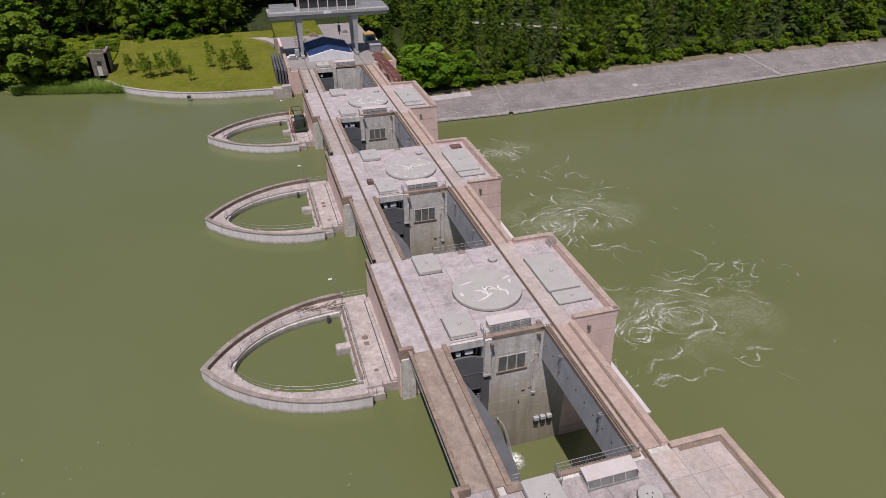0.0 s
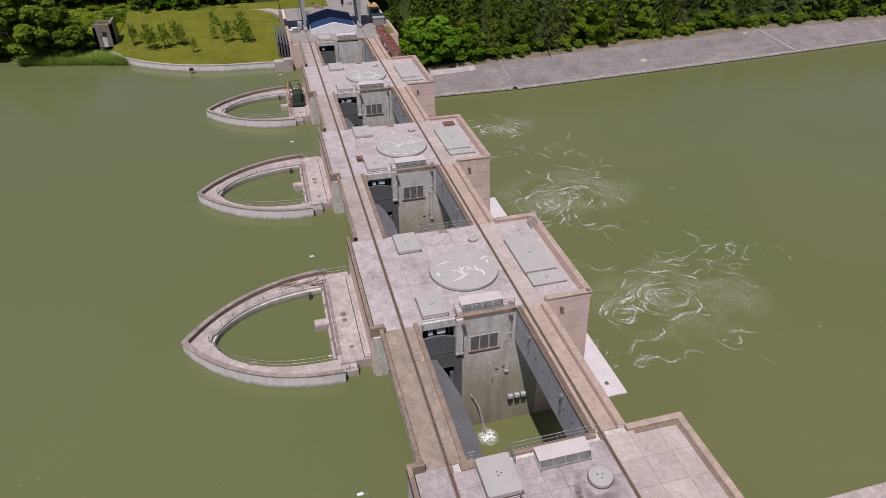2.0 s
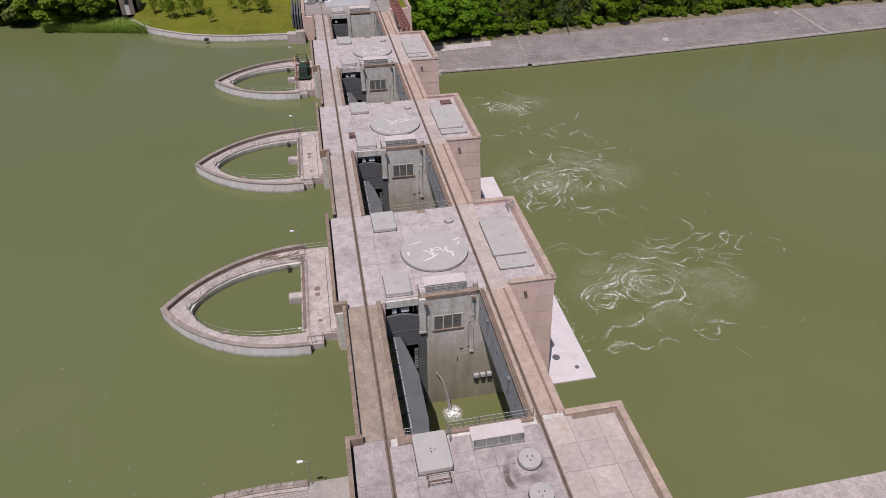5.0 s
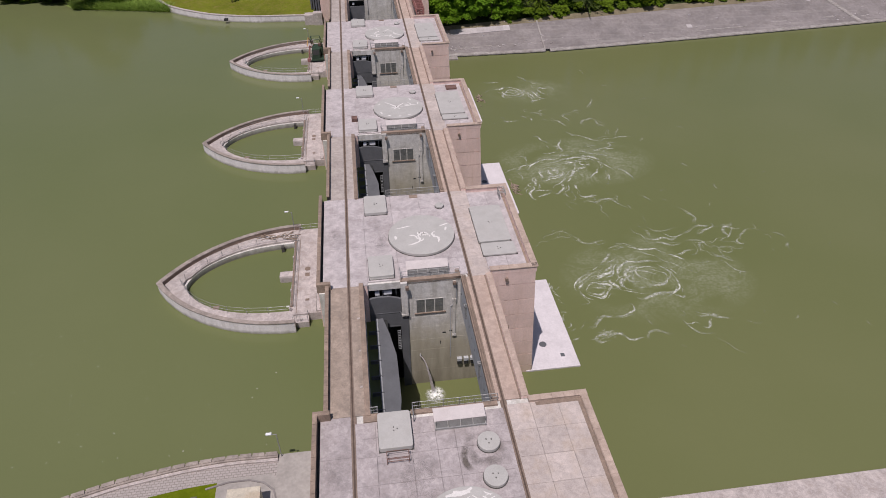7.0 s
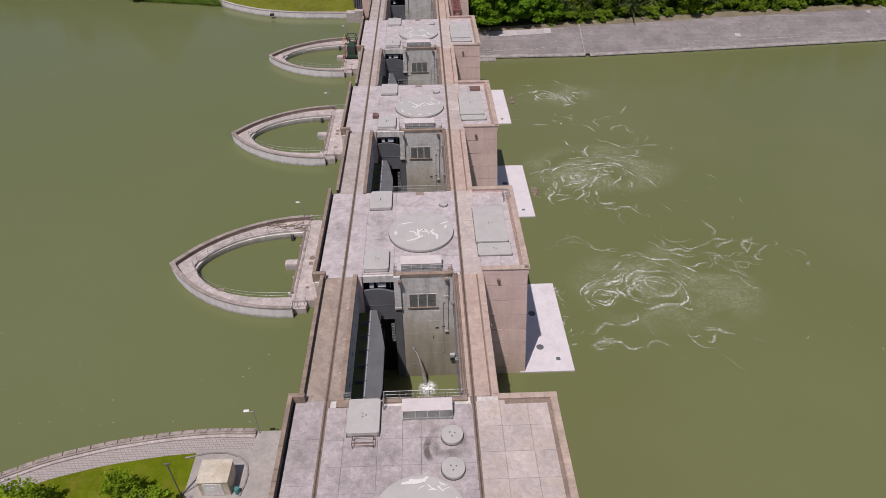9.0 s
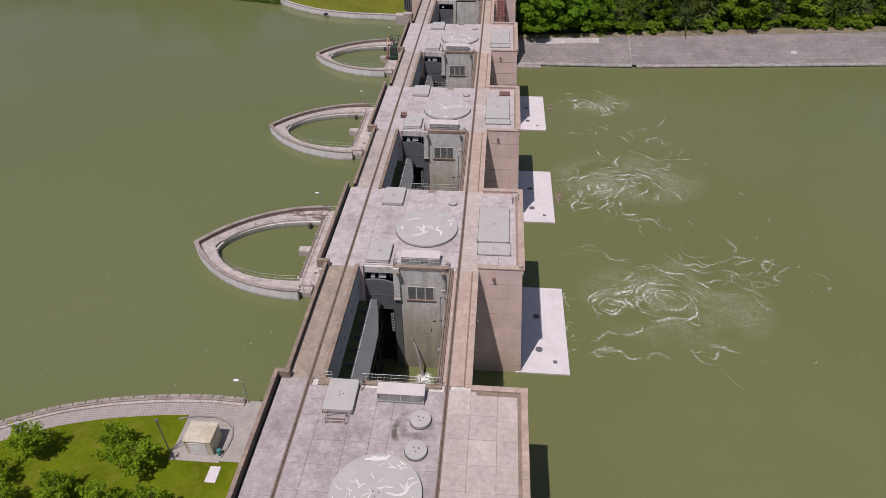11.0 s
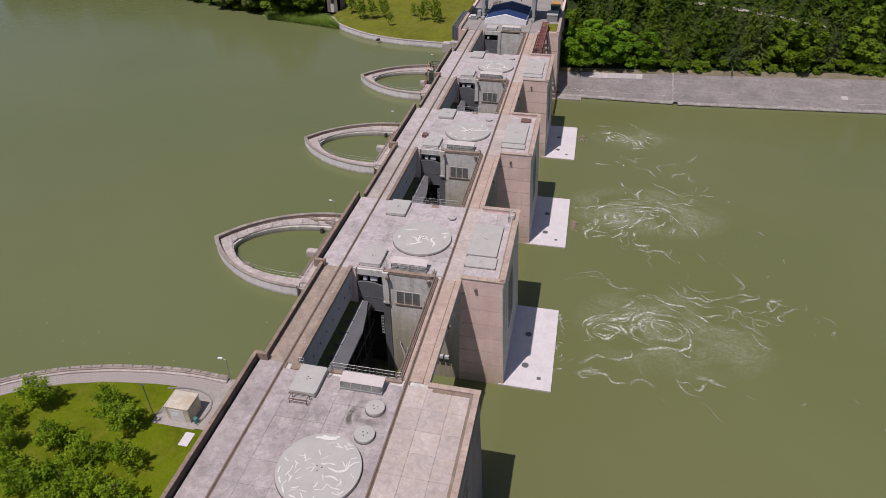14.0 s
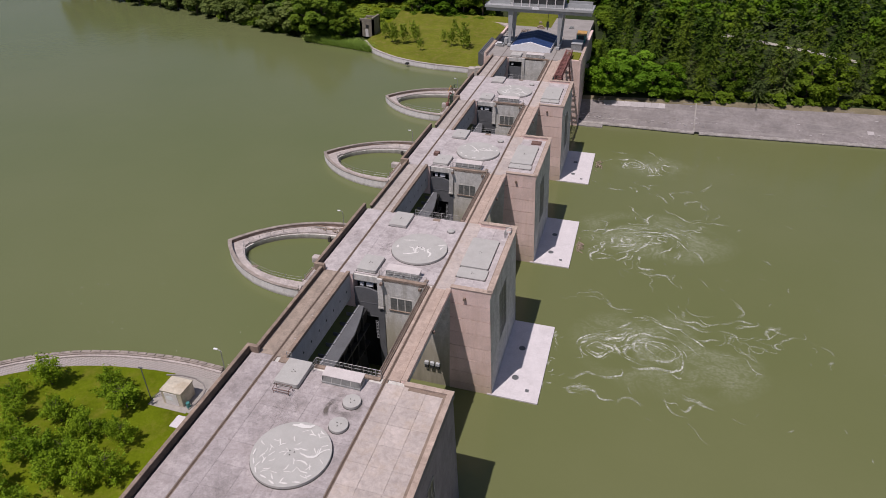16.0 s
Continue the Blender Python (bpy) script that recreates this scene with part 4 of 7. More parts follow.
    slabs(b, [15.02, 17.35, 20.1, 22.5], [0, 20, 34] + [length - v for v in (29.6, 26.7, 23.8, 20.9, 18.0, 15.2, 12.3, 9.45, 6.6, 3.7)] + [north], slab_mat)
    track_grooves(b, 0, length)
    return b


far_block = build_far_block()
near_block = build_near_block()

# ---- crane rails: two continuous lines ----
for x in (0.0, 14.82):
    r = thing("crane_rail", "rusty steel crane rail set in the deck", "rail", x, 0, 0, group="crane rails")
    part("rail_head", boxes((-0.07, 0.07, -70, 160, -0.03, 0.02)), rail_head_mat, r)
    part("rail_foot", boxes((-0.16, 0.16, -70, 160, -0.03, -0.015)), rail_mat, r)


def build_bay(last=False):
    """The bridge beams, kerbs and gate of one weir bay; the origin is its south edge."""
    up = thing("upstream_bridge", "brown weathered concrete bridge beam above the gate", "bridge beam", group="upstream bridges")
    part("beam", boxes((-0.6, 1.7, 0, SPAN, -4.4, -0.12)), pale_mat, up, "pale bluish concrete beam")
    part("overhang", boxes((-2.7, -0.6, 0, SPAN, -0.42, -0.12)), pale_mat, up, "thin pale overhanging edge")
    part("deck", boxes((-2.3, -0.2, 0.02, SPAN - 0.02, -0.2, 0)), bridge_mat, up)
    part("deck", boxes((0.2, 1.2, 0.02, SPAN - 0.02, -0.2, 0)), bridge_mat, up)
    part("parapet", boxes((-2.68, -2.3, 0.3, SPAN - 0.3, -0.3, 0.6)), parapet_mat, up)
    for i in range(16):
        piece("coping_stone", cope_slim_y, up, -2.5, i * 1.2, 0.6)
    part("pit_kerb", boxes((1.2, 1.75, -0.2, SPAN + 0.3, -0.25, 0.22), bevel=0.04), cope_mat, up)
    part("drain_hole", boxes(*[(1.70, 1.715, 1.5 + 2.3 * k, 1.75 + 2.3 * k, -2.6, -2.25) for k in range(8)]), black_mat, up)
    for k in range(3):
        part("deck_patch", boxes((0.85, 1.12, 3.5 + 5 * k, 3.75 + 5 * k, -0.05, 0.012)), fore_mat, up, "small pale deck patch")
    track_grooves_one(up, -0.2, 0.2)
    down = thing("downstream_bridge", "sandy concrete bridge beam over the tailwater", "bridge beam", group="downstream bridges")
    part("beam", boxes((13.6, 14.9, 0, SPAN, -4.6, -0.12)), pale_mat, down, "pale bluish concrete beam")
    part("overhang", boxes((14.9, 17.35, 0, SPAN, -0.75, -0.12)), pale_mat, down, "thin overhanging deck slab")
    part("deck", boxes((14.2, 14.62, 0.02, SPAN - 0.02, -0.2, 0), (15.02, 16.5, 0.02, SPAN - 0.02, -0.2, 0)), bridge_e_mat, down)
    track_grooves_one(down, 14.62, 15.02)
    part("gutter", boxes((16.5, 16.68, 0, SPAN, -0.2, -0.03)), rail_mat, down, "dirty brown gutter")
    part("parapet", boxes((16.68, 17.37, 0, SPAN, -0.2, 0.24)), pink_mat, down)
    me = mesh_of("coping_stone", boxes((-0.36, 0.36, 0.006, 1.194, 0, 0.1), bevel=0.02), bridge_e_mat)
    for i in range(16):
        piece("coping_stone", me, down, 17.04, i * 1.2, 0.24)
    part("pit_kerb", boxes((13.58, 14.2, 0, SPAN, -0.25, 0.25), bevel=0.04), cope_mat, down)
    pipe = bmesh.new()
    rod(pipe, (13.75, 0.2, 0.42), (13.75, SPAN, 0.42), 0.06)
    rod(pipe, (14.0, 0.2, 0.36), (14.0, SPAN, 0.36), 0.05)
    for k in range(9):
        rod(pipe, (13.75, 0.4 + 2.3 * k, 0.2), (13.75, 0.4 + 2.3 * k, 0.42), 0.04)
    part("cable_pipe", pipe, rail_mat, down, "brown pipe along the kerb")
    part("drain_hole", boxes(*[(13.585, 13.61, 1.2 + 1.9 * k, 1.4 + 1.9 * k, -2.2, -2.0) for k in range(10)]), black_mat, down)
    for yy in (5.5, 14.5):
        part("bracket", boxes((13.4, 13.6, yy, yy + 0.18, -2.6, -0.3), (13.25, 13.6, yy - 0.1, yy + 0.3, -0.75, -0.45)), steel_mat, down)
    part("wall_lamp", boxes((17.35, 17.7, 10.2, 10.5, -0.7, -0.25), bevel=0.04), rail_mat, down)
    gate = thing("weir_gate", "dark grey steel flap gate holding back the river", "weir gate", group="weir gates")
    crest = prism([(2.95, 0.25), (3.9, 0.25), (4.6, 2.6), (5.0, 6.0), (5.0, 12.5), (4.4, 16.2), (3.75, SPAN - 0.25), (2.95, SPAN - 0.25)], -5.75, -5.45)
    part("crest_plate", crest, gate_mat, gate, "grey steel crest plate with cut corners")
    part("crest_edge", boxes((2.82, 3.1, 0.25, SPAN - 0.25, -6.3, -5.38), bevel=0.04), gate_pale_mat, gate, "pale worn upstream edge")
    skin = bmesh.new()
    profile = [(3.0, -5.8), (4.3, -5.85), (4.1, -7.5), (3.6, -10), (3.5, -14), (3.9, -19.5), (3.0, -19.5)]
    a, c = [skin.verts.new((x, 0.2, z)) for x, z in profile], [skin.verts.new((x, SPAN - 0.2, z)) for x, z in profile]
    skin.faces.new(a), skin.faces.new(c[::-1])
    for i in range(len(profile)):
        j = (i + 1) % len(profile)
        skin.faces.new((a[i], c[i], c[j], a[j]))
    # skin, ribs and girders are blackened to paint the shade below the crest
    part("skin", skin, wet_shade_mat, gate)
    for k in range(7):
        yy = 2.3 + 2.4 * k
        part("fin", boxes((1.9, 3.2, yy - 0.05, yy + 0.05, -5.9, -5.3)), gate_mat, gate)
        part("rib", boxes((3.6, 4.5, yy - 0.08, yy + 0.08, -13, -5.9)), wet_shade_mat, gate)
    part("girder", boxes((3.6, 4.6, 0.3, SPAN - 0.3, -8.9, -8.6), (3.6, 4.4, 0.3, SPAN - 0.3, -12.4, -12.1)), wet_shade_mat, gate)
    return up, down, gate


def track_grooves_one(parent, x0, x1):
    part("track_bed", boxes((x0, x1, 0, SPAN, -0.3, -0.03)), rail_mat, parent, "dirty crane track groove")


def railing(x0, x1, y, z=0.0, height=1.1, bars=True, label="grey steel railing with thin bars at the pit edge", rz=0.0, length=None):
    ln = length or (x1 - x0)
    r = thing("railing", label, "railing", x0, y, z, group="railings", rz=rz)
    n = max(1, round(ln / 1.6))
    for i in range(n + 1):
        part("post", rod(bmesh.new(), (ln * i / n, 0, 0), (ln * i / n, 0, height), 0.035), steel_mat, r)
    for zz in (height, height * 0.55, 0.12):
        part("rail", rod(bmesh.new(), (0, 0, zz), (ln, 0, zz), 0.032 if zz == height else 0.022), steel_mat, r)
    if bars:
        bm = bmesh.new()
        m = int(ln / 0.16)
        for i in range(m):
            rod(bm, (ln * (i + 0.5) / m, 0, 0.12), (ln * (i + 0.5) / m, 0, height), 0.011, 4)
        tagged(part("bars", bm, steel_mat, r), kind="stuff")
    return r


bay = build_bay()
for k in range(4):
    for ob in bay:
        if k == 0:
            continue
        twin = copy_thing(ob, pose(0, k * PERIOD, 0))
        if ob is bay[0]:
            for c in twin.children:
                if c.name.startswith("deck") and "patch" not in c.name:
                    c.data = c.data.copy()
                    c.data.materials[0] = worn_bridge_mat

# ---- things on the decks ----


def ribbon(bm, points, width, z):
    """A flat painted line along points, tapering at its ends."""
    last = None
    n = len(points)
    for i, p in enumerate(points):
        q = points[min(i + 1, n - 1)]
        o = points[max(i - 1, 0)]
        d = Vector((q[0] - o[0], q[1] - o[1], 0)).normalized()
        w = width * (0.35 + 0.65 * math.sin(math.pi * (i + 0.6) / (n + 0.2))) * random.uniform(0.7, 1.3) / 2
        pair = (bm.verts.new((p[0] - d.y * w, p[1] + d.x * w, z)), bm.verts.new((p[0] + d.y * w, p[1] - d.x * w, z)))
        if last:
            bm.faces.new((last[1], pair[1], pair[0], last[0]))
        last = pair


def squiggle(x, y, angle, length, wander):
    pts = [(x, y)]
    for i in range(max(3, int(length / 0.25))):
        angle += random.uniform(-wander, wander)
        x, y = x + 0.25 * math.cos(angle), y + 0.25 * math.sin(angle)
        pts.append((x, y))
    return pts


def round_cover(x, y, r, h, label, marks=(), bolts=3, z=0.0):
    c = thing("round_cover", label, "cover", x, y, z, group="round covers")
    part("rim", disc(bmesh.new(), 0, 0, r + 0.06, -0.01, 0.07), gasket_mat, c)
    part("lid", disc(bmesh.new(), 0, 0, r, 0.05, h, 72, 0.06), cover_mat, c)
    for k in range(bolts):
        a = 2.1 * k + 0.4
        d = 0.32 if r > 2 else 0.28
        part("lifting_eye", boxes((d * math.cos(a) - 0.05, d * math.cos(a) + 0.05, d * math.sin(a) - 0.06, d * math.sin(a) + 0.06, h, h + 0.05)), gasket_mat, c)
    if marks:
        for k, (pts, w) in enumerate(marks):
            pts = [p for p in pts if math.hypot(*p) < r - 0.12]
            if len(pts) > 2:
                bm = bmesh.new()
                ribbon(bm, pts, w, h + 0.005 + 0.001 * k)
                part("sealant_smear", bm, white_mat, c, "white sealant")
    return c


def hatch(x0, x1, y0, y1, h, label, lip=False):
    c = thing("hatch_cover", label, "cover", (x0 + x1) / 2, (y0 + y1) / 2, 0, group="hatch covers")
    w, d = (x1 - x0) / 2, (y1 - y0) / 2
    part("gasket", boxes((-w - 0.05, w + 0.05, -d - 0.05, d + 0.05, -0.01, 0.06)), gasket_mat, c)
    lid = boxes((-w, w, -d, d, 0.05, h))
    up = [e for e in lid.edges if abs(e.verts[0].co.z - e.verts[1].co.z) > 0.1]
    bmesh.ops.bevel(lid, geom=up, offset=0.28, segments=4, profile=0.5, affect="EDGES")
    top = [e for e in lid.edges if all(v.co.z > h - 1e-4 for v in e.verts)]
    bmesh.ops.bevel(lid, geom=top, offset=0.05, segments=2, profile=0.5, affect="EDGES")
    part("lid", lid, cover_mat, c)
    for k in range(3):
        a = 2.1 * k
        part("lifting_eye", boxes((0.22 * math.cos(a) - 0.05, 0.22 * math.cos(a) + 0.05, 0.22 * math.sin(a) - 0.05, 0.22 * math.sin(a) + 0.05, h, h + 0.05)), gasket_mat, c)
    if lip:
        part("front_wall", boxes((-w + 0.1, w - 0.1, -d - 0.02, -d + 0.2, -0.2, 0.25)), grey_mat, c)
    return c


def skylight(x0, x1, y0, y1, label="low glazed skylight with a pale sheet roof"):
    s = thing("skylight", label, "skylight", x0, y0, 0, group="skylights")
    w, d = x1 - x0, y1 - y0
    part("curb", boxes((0, w, 0, d, -0.05, 0.28), bevel=0.02), grey_mat, s)
    roof = bmesh.new()
    pts = [(-0.1, 0.35, 0.98), (w + 0.05, 0.35, 0.98), (w + 0.05, d + 0.1, 1.18), (-0.1, d + 0.1, 1.18)]
    v = [roof.verts.new(p) for p in pts] + [roof.verts.new((x, y, z - 0.07)) for x, y, z in pts]
    for f in ((0, 1, 2, 3), (7, 6, 5, 4), (0, 4, 5, 1), (1, 5, 6, 2), (2, 6, 7, 3), (3, 7, 4, 0)):
        roof.faces.new([v[i] for i in f])
    part("roof", roof, skylight_mat, s, "pale sheet roof")
    n = 4
    for i in range(n):
        a, b = w * i / n + 0.05, w * (i + 1) / n - 0.05
        pane = bmesh.new()
        q = [pane.verts.new(p) for p in ((a, 0.06, 0.28), (b, 0.06, 0.28), (b, 0.42, 0.93), (a, 0.42, 0.93))]
        w2 = [pane.verts.new(v.co + Vector((0, 0.03, -0.02))) for v in q]
        pane.faces.new(q), pane.faces.new(w2[::-1])
        for k in range(4):
            pane.faces.new((q[k], w2[k], w2[(k + 1) % 4], q[(k + 1) % 4]))
        part("pane", pane, dusty_glass_mat, s)
    for i in range(n + 1):
        part("bar", rod(bmesh.new(), (w * i / n, 0.03, 0.26), (w * i / n, 0.42, 0.97), 0.04, 4), cover_mat, s)
    part("sill", boxes((-0.05, w + 0.05, -0.05, 0.08, 0.22, 0.32)), steel_mat, s)
    for x in (0.02, w - 0.06):
        part("end_panel", prism([(x, 0.12), (x + 0.04, 0.12), (x + 0.04, d), (x, d)], 0.28, 0.9), dusty_glass_mat, s)
    return s


random.seed(11)
long_marks = [(squiggle(-3.2, 1.6, 0.05, 2.0, 0.25), 0.22), (squiggle(-1.6, -0.1, -0.6, 2.2, 0.7), 0.25), (squiggle(-0.4, -1.5, 0.5, 3.2, 0.6), 0.3), (squiggle(-1.9, -2.2, 0.1, 2.6, 0.4), 0.25),
              (squiggle(1.6, -1.0, 1.2, 1.6, 0.8), 0.22), (squiggle(2.0, -2.1, 0.9, 2.2, 0.8), 0.28), (squiggle(2.6, 1.5, 0.0, 1.4, 0.3), 0.22), (squiggle(-3.4, -0.8, 1.5, 0.8, 0.3), 0.3),
              (squiggle(-0.5, 0.5, -0.6, 1.2, 0.9), 0.18), (squiggle(0.4, -0.4, 1.0, 1.0, 0.9), 0.18), (squiggle(-0.3, -0.5, 0.2, 1.0, 0.8), 0.16), (squiggle(3.2, 0.4, 1.4, 0.9, 0.3), 0.25)]
star_marks = [(squiggle(-0.2, 0.1, a, ln, 0.25), 0.22) for a, ln in ((0.3, 3.0), (0.9, 2.2), (2.7, 3.2), (3.4, 1.4), (2.0, 1.6), (5.4, 1.2), (4.2, 1.0))]
star_marks += [(squiggle(3.6 * math.cos(a), 3.6 * math.sin(a), a + 1.57, 0.9, 0.3), 0.25) for a in (3.6, 4.1, 4.6, 5.1, 0.2, 0.8, 2.6)]
star_marks += [(squiggle(2.2, 0.6, 0.4 + k, 1.4, 0.8), 0.22) for k in range(4)]
spot_marks = [(squiggle(random.uniform(-3.4, 3.4), random.uniform(-3.6, 3.2), random.uniform(0, 6.3), random.uniform(0.35, 0.8), 0.5), random.uniform(0.06, 0.14)) for _ in range(50)]
spot_marks += [(squiggle(0.9, 0.2, -0.5, 3.2, 0.5), 0.24), (squiggle(1.0, -0.9, 0.6, 1.6, 0.5), 0.2), (squiggle(-1.6, 3.4, 0.1, 2.6, 0.2), 0.45), (squiggle(-0.9, 3.75, -0.05, 1.6, 0.2), 0.3)]
spot_marks += [(squiggle(3.8 * math.cos(a), 3.8 * math.sin(a), a + 1.57, 0.7, 0.2), 0.18) for a in np.arange(3.3, 5.8, 0.32)]

round_cover(9.3, -13.3, 4.22, 0.42, "large round grey cover dotted with white sealant", spot_marks)
round_cover(12.45, -4.75, 1.05, 0.42, "small round grey lid on the roof deck")
round_cover(12.4, -8.35, 1.08, 0.38, "small round grey lid beside the large cover")
round_cover(9.75, SPAN + 8.95, 4.35, 0.4, "large round grey cover with white squiggles of sealant", long_marks)
round_cover(9.75, SPAN + PERIOD + 8.95, 4.35, 0.4, "large round grey cover with a star of sealant", star_marks)
random.seed(5)
far_marks = [(squiggle(random.uniform(-2.5, 2.5), random.uniform(-2.8, 2.8), random.uniform(0, 6.3), 2.2, 0.6), 0.25) for _ in range(14)]
round_cover(9.75, SPAN + 2 * PERIOD + 8.95, 4.35, 0.4, "large round pale cover with faded sealant", far_marks)
for k in range(3):
    y0 = SPAN + k * PERIOD
    round_cover(13.0, y0 + 15.6, 0.6, 0.3, "tiny round lid next to the crane track", bolts=1)
    hatch(2.5, 5.6, y0 + 14.6, y0 + 18.9, 0.5, "square light grey hatch cover with rounded corners")
    hatch(2.5, 5.6, y0 + 0.9, y0 + 4.9, 0.55, "square light grey hatch cover above the hoist", lip=True)
    skylight(7.2, 12.2, y0 + 0.75, y0 + 2.4)
    big = hatch(17.0, 21.3, y0 + 6.2 if k == 0 else y0 + 5.4, y0 + 14.4, 0.38, "long rectangular grey hatch cover near the downstream parapet")
    hatch(17.1, 21.5, y0 + 3.5, y0 + (6.0 if k == 0 else 5.2), 0.26, "low rectangular grey hatch cover against the long one")
    railing(6.3, 13.5, y0 + 0.62, 0.15, 1.0, bars=False, label="thin grey steel railing above the pier face")
    railing(5.7, 13.4, y0 + SPAN - 0.15, 0.1, 1.05, bars=k < 1)
    railing(0.0, 0, y0 + 0.1, 0.1, 1.0, bars=False, rz=90, length=1.5).location.x = 6.3
    clutter = thing("deck_tile", "rust brown square tile lying on the deck", "tile", 9.6, y0 + SPAN - 0.6, 0.0, group="deck tiles")
    part("plate", boxes((-0.6, 0.6, -0.35, 0.35, 0, 0.08)), cope_mat, clutter)
far_y = 4 * PERIOD - SPAN
hatch(2.5, 5.6, far_y + 0.9, far_y + 4.4, 0.55, "square light grey hatch cover above the hoist", lip=True)
skylight(7.2, 12.2, far_y + 0.75, far_y + 2.4)
hatch(2.35, 5.5, -4.45, -0.35, 0.6, "square light grey hatch cover at the pit edge")
skylight(7.75, 12.55, -2.75, -1.1, "low glazed skylight with a pale sheet roof by the pit")
railing(5.8, 13.5, -0.05, 0.1, 1.1)
railing(1.75, 2.45, 0.0, 0.1, 1.0)
short = railing(5.8, 7.2, -0.05, 0.1, 1.05, rz=-90, length=1.4)
end_rail = railing(13.55, 14.2, -0.05, 0.1, 1.1, bars=False)
sq = thing("sawhorse_stand", "low rusty steel stand beside the hatch", "stand", 3.0, -5.75, 0)
for x, y in ((0, 0), (2.0, 0), (0, 0.85), (2.0, 0.85)):
    part("leg", rod(bmesh.new(), (x, y, 0), (x, y, 0.75), 0.04, 5), rust_mat, sq)
for a, b in (((0, 0, 0.75), (2, 0, 0.75)), ((0, 0.85, 0.75), (2, 0.85, 0.75)), ((0, 0, 0.75), (0, 0.85, 0.75)), ((2, 0, 0.75), (2, 0.85, 0.75)), ((0, 0, 0.4), (2, 0, 0.4)), ((0, 0.42, 0.3), (2, 0.42, 0.3))):
    part("bar", rod(bmesh.new(), a, b, 0.035, 5), rust_mat, sq)


def soft_film(name, colour, strength, size):
    """A thin film whose cover follows the 'body' value of its mesh, torn by noise."""
    mat = material(name, colour, rough=0.8, dark=0.8, light=1.15, scale=1.2, bump=0.0)
    n, link = mat.node_tree.nodes, mat.node_tree.links.new
    tear, geo, span, cover, times = n.new("ShaderNodeTexNoise"), n.new("ShaderNodeNewGeometry"), n.new("ShaderNodeMapRange"), n.new("ShaderNodeAttribute"), n.new("ShaderNodeMath")
    tear.inputs["Scale"].default_value, tear.inputs["Detail"].default_value, tear.inputs["Roughness"].default_value = size, 6, 0.7
    span.inputs["From Min"].default_value, span.inputs["From Max"].default_value, span.inputs["To Max"].default_value = 0.36, 0.62, strength
    cover.attribute_name, times.operation = "body", "MULTIPLY"
    link(geo.outputs["Position"], tear.inputs["Vector"]), link(tear.outputs["Fac"], span.inputs["Value"])
    link(cover.outputs["Fac"], times.inputs[0]), link(span.outputs[0], times.inputs[1])
    link(times.outputs[0], n["Principled BSDF"].inputs["Alpha"])
    return mat


def film_disc(bm, x, y, z, r, centre=1.0, inner=0.0, stretch=1.0):
    """A round film that fades out at its rim (and at its inner rim, if it has one)."""
    body = bm.verts.layers.float.get("body") or bm.verts.layers.float.new("body")
    rings = []
    for k in range(5):
        f = inner + (1 - inner) * k / 4
        ring = []
        for i in range(28):
            a = 2 * math.pi * i / 28
            w = r * max(f, 0.01) * (1 + 0.22 * noise.noise((math.cos(a) * 1.4 + x, math.sin(a) * 1.4 + y, 3)))
            v = bm.verts.new((x + w * math.cos(a), y + w * math.sin(a) * stretch, z))
            v[body] = centre * ((1 - k / 4) if not inner else (0.7, 1.0, 0.75, 0.35, 0.0)[k])
            ring.append(v)
        rings.append(ring)
    for a, b in zip(rings, rings[1:]):
        for i in range(28):
            bm.faces.new((a[i], b[i], b[(i + 1) % 28], a[(i + 1) % 28]))
    return bm


def film_strip(bm, points, width, z, centre=1.0):
    body = bm.verts.layers.float.get("body") or bm.verts.layers.float.new("body")
    last, n = None, len(points)
    for i, p in enumerate(points):
        q, o = points[min(i + 1, n - 1)], points[max(i - 1, 0)]
        d = Vector((q[0] - o[0], q[1] - o[1], 0)).normalized()
        row = []
        for side, value in ((-1, 0), (-0.4, 1), (0.4, 1), (1, 0)):
            v = bm.verts.new((p[0] - d.y * width * side / 2, p[1] + d.x * width * side / 2, z))
            v[body] = centre * value * math.sin(math.pi * (i + 0.02) / (n - 0.96))
            row.append(v)
        if last:
            for k in range(3):
                bm.faces.new((last[k], row[k], row[k + 1], last[k + 1]))
        last = row
    return bm


grime_mat = soft_film("dark_grime_film", (0.14, 0.12, 0.105), 0.8, 0.55)
spray_mat = soft_film("white_spray_film", (0.80, 0.81, 0.78), 1.0, 2.4)
stain = thing("oil_stain", "dark grimy ring of oil round the small lid", "stain", 12.3, -5.0, 0.012)
part("film", film_disc(bmesh.new(), -0.35, -0.15, 0.0, 2.2, 0.6, 0.45), grime_mat, stain)
puddle = thing("oil_stain", "dark narrow oil streak on the deck by the lids", "stain", 10.3, -6.2, 0.016)
part("film", film_strip(bmesh.new(), [(0.15 - 0.5 * math.sin(t * 0.42), -1.3 + 0.38 * t) for t in range(8)], 0.75, 0.0, 1.3), grime_mat, puddle)
random.seed(64)
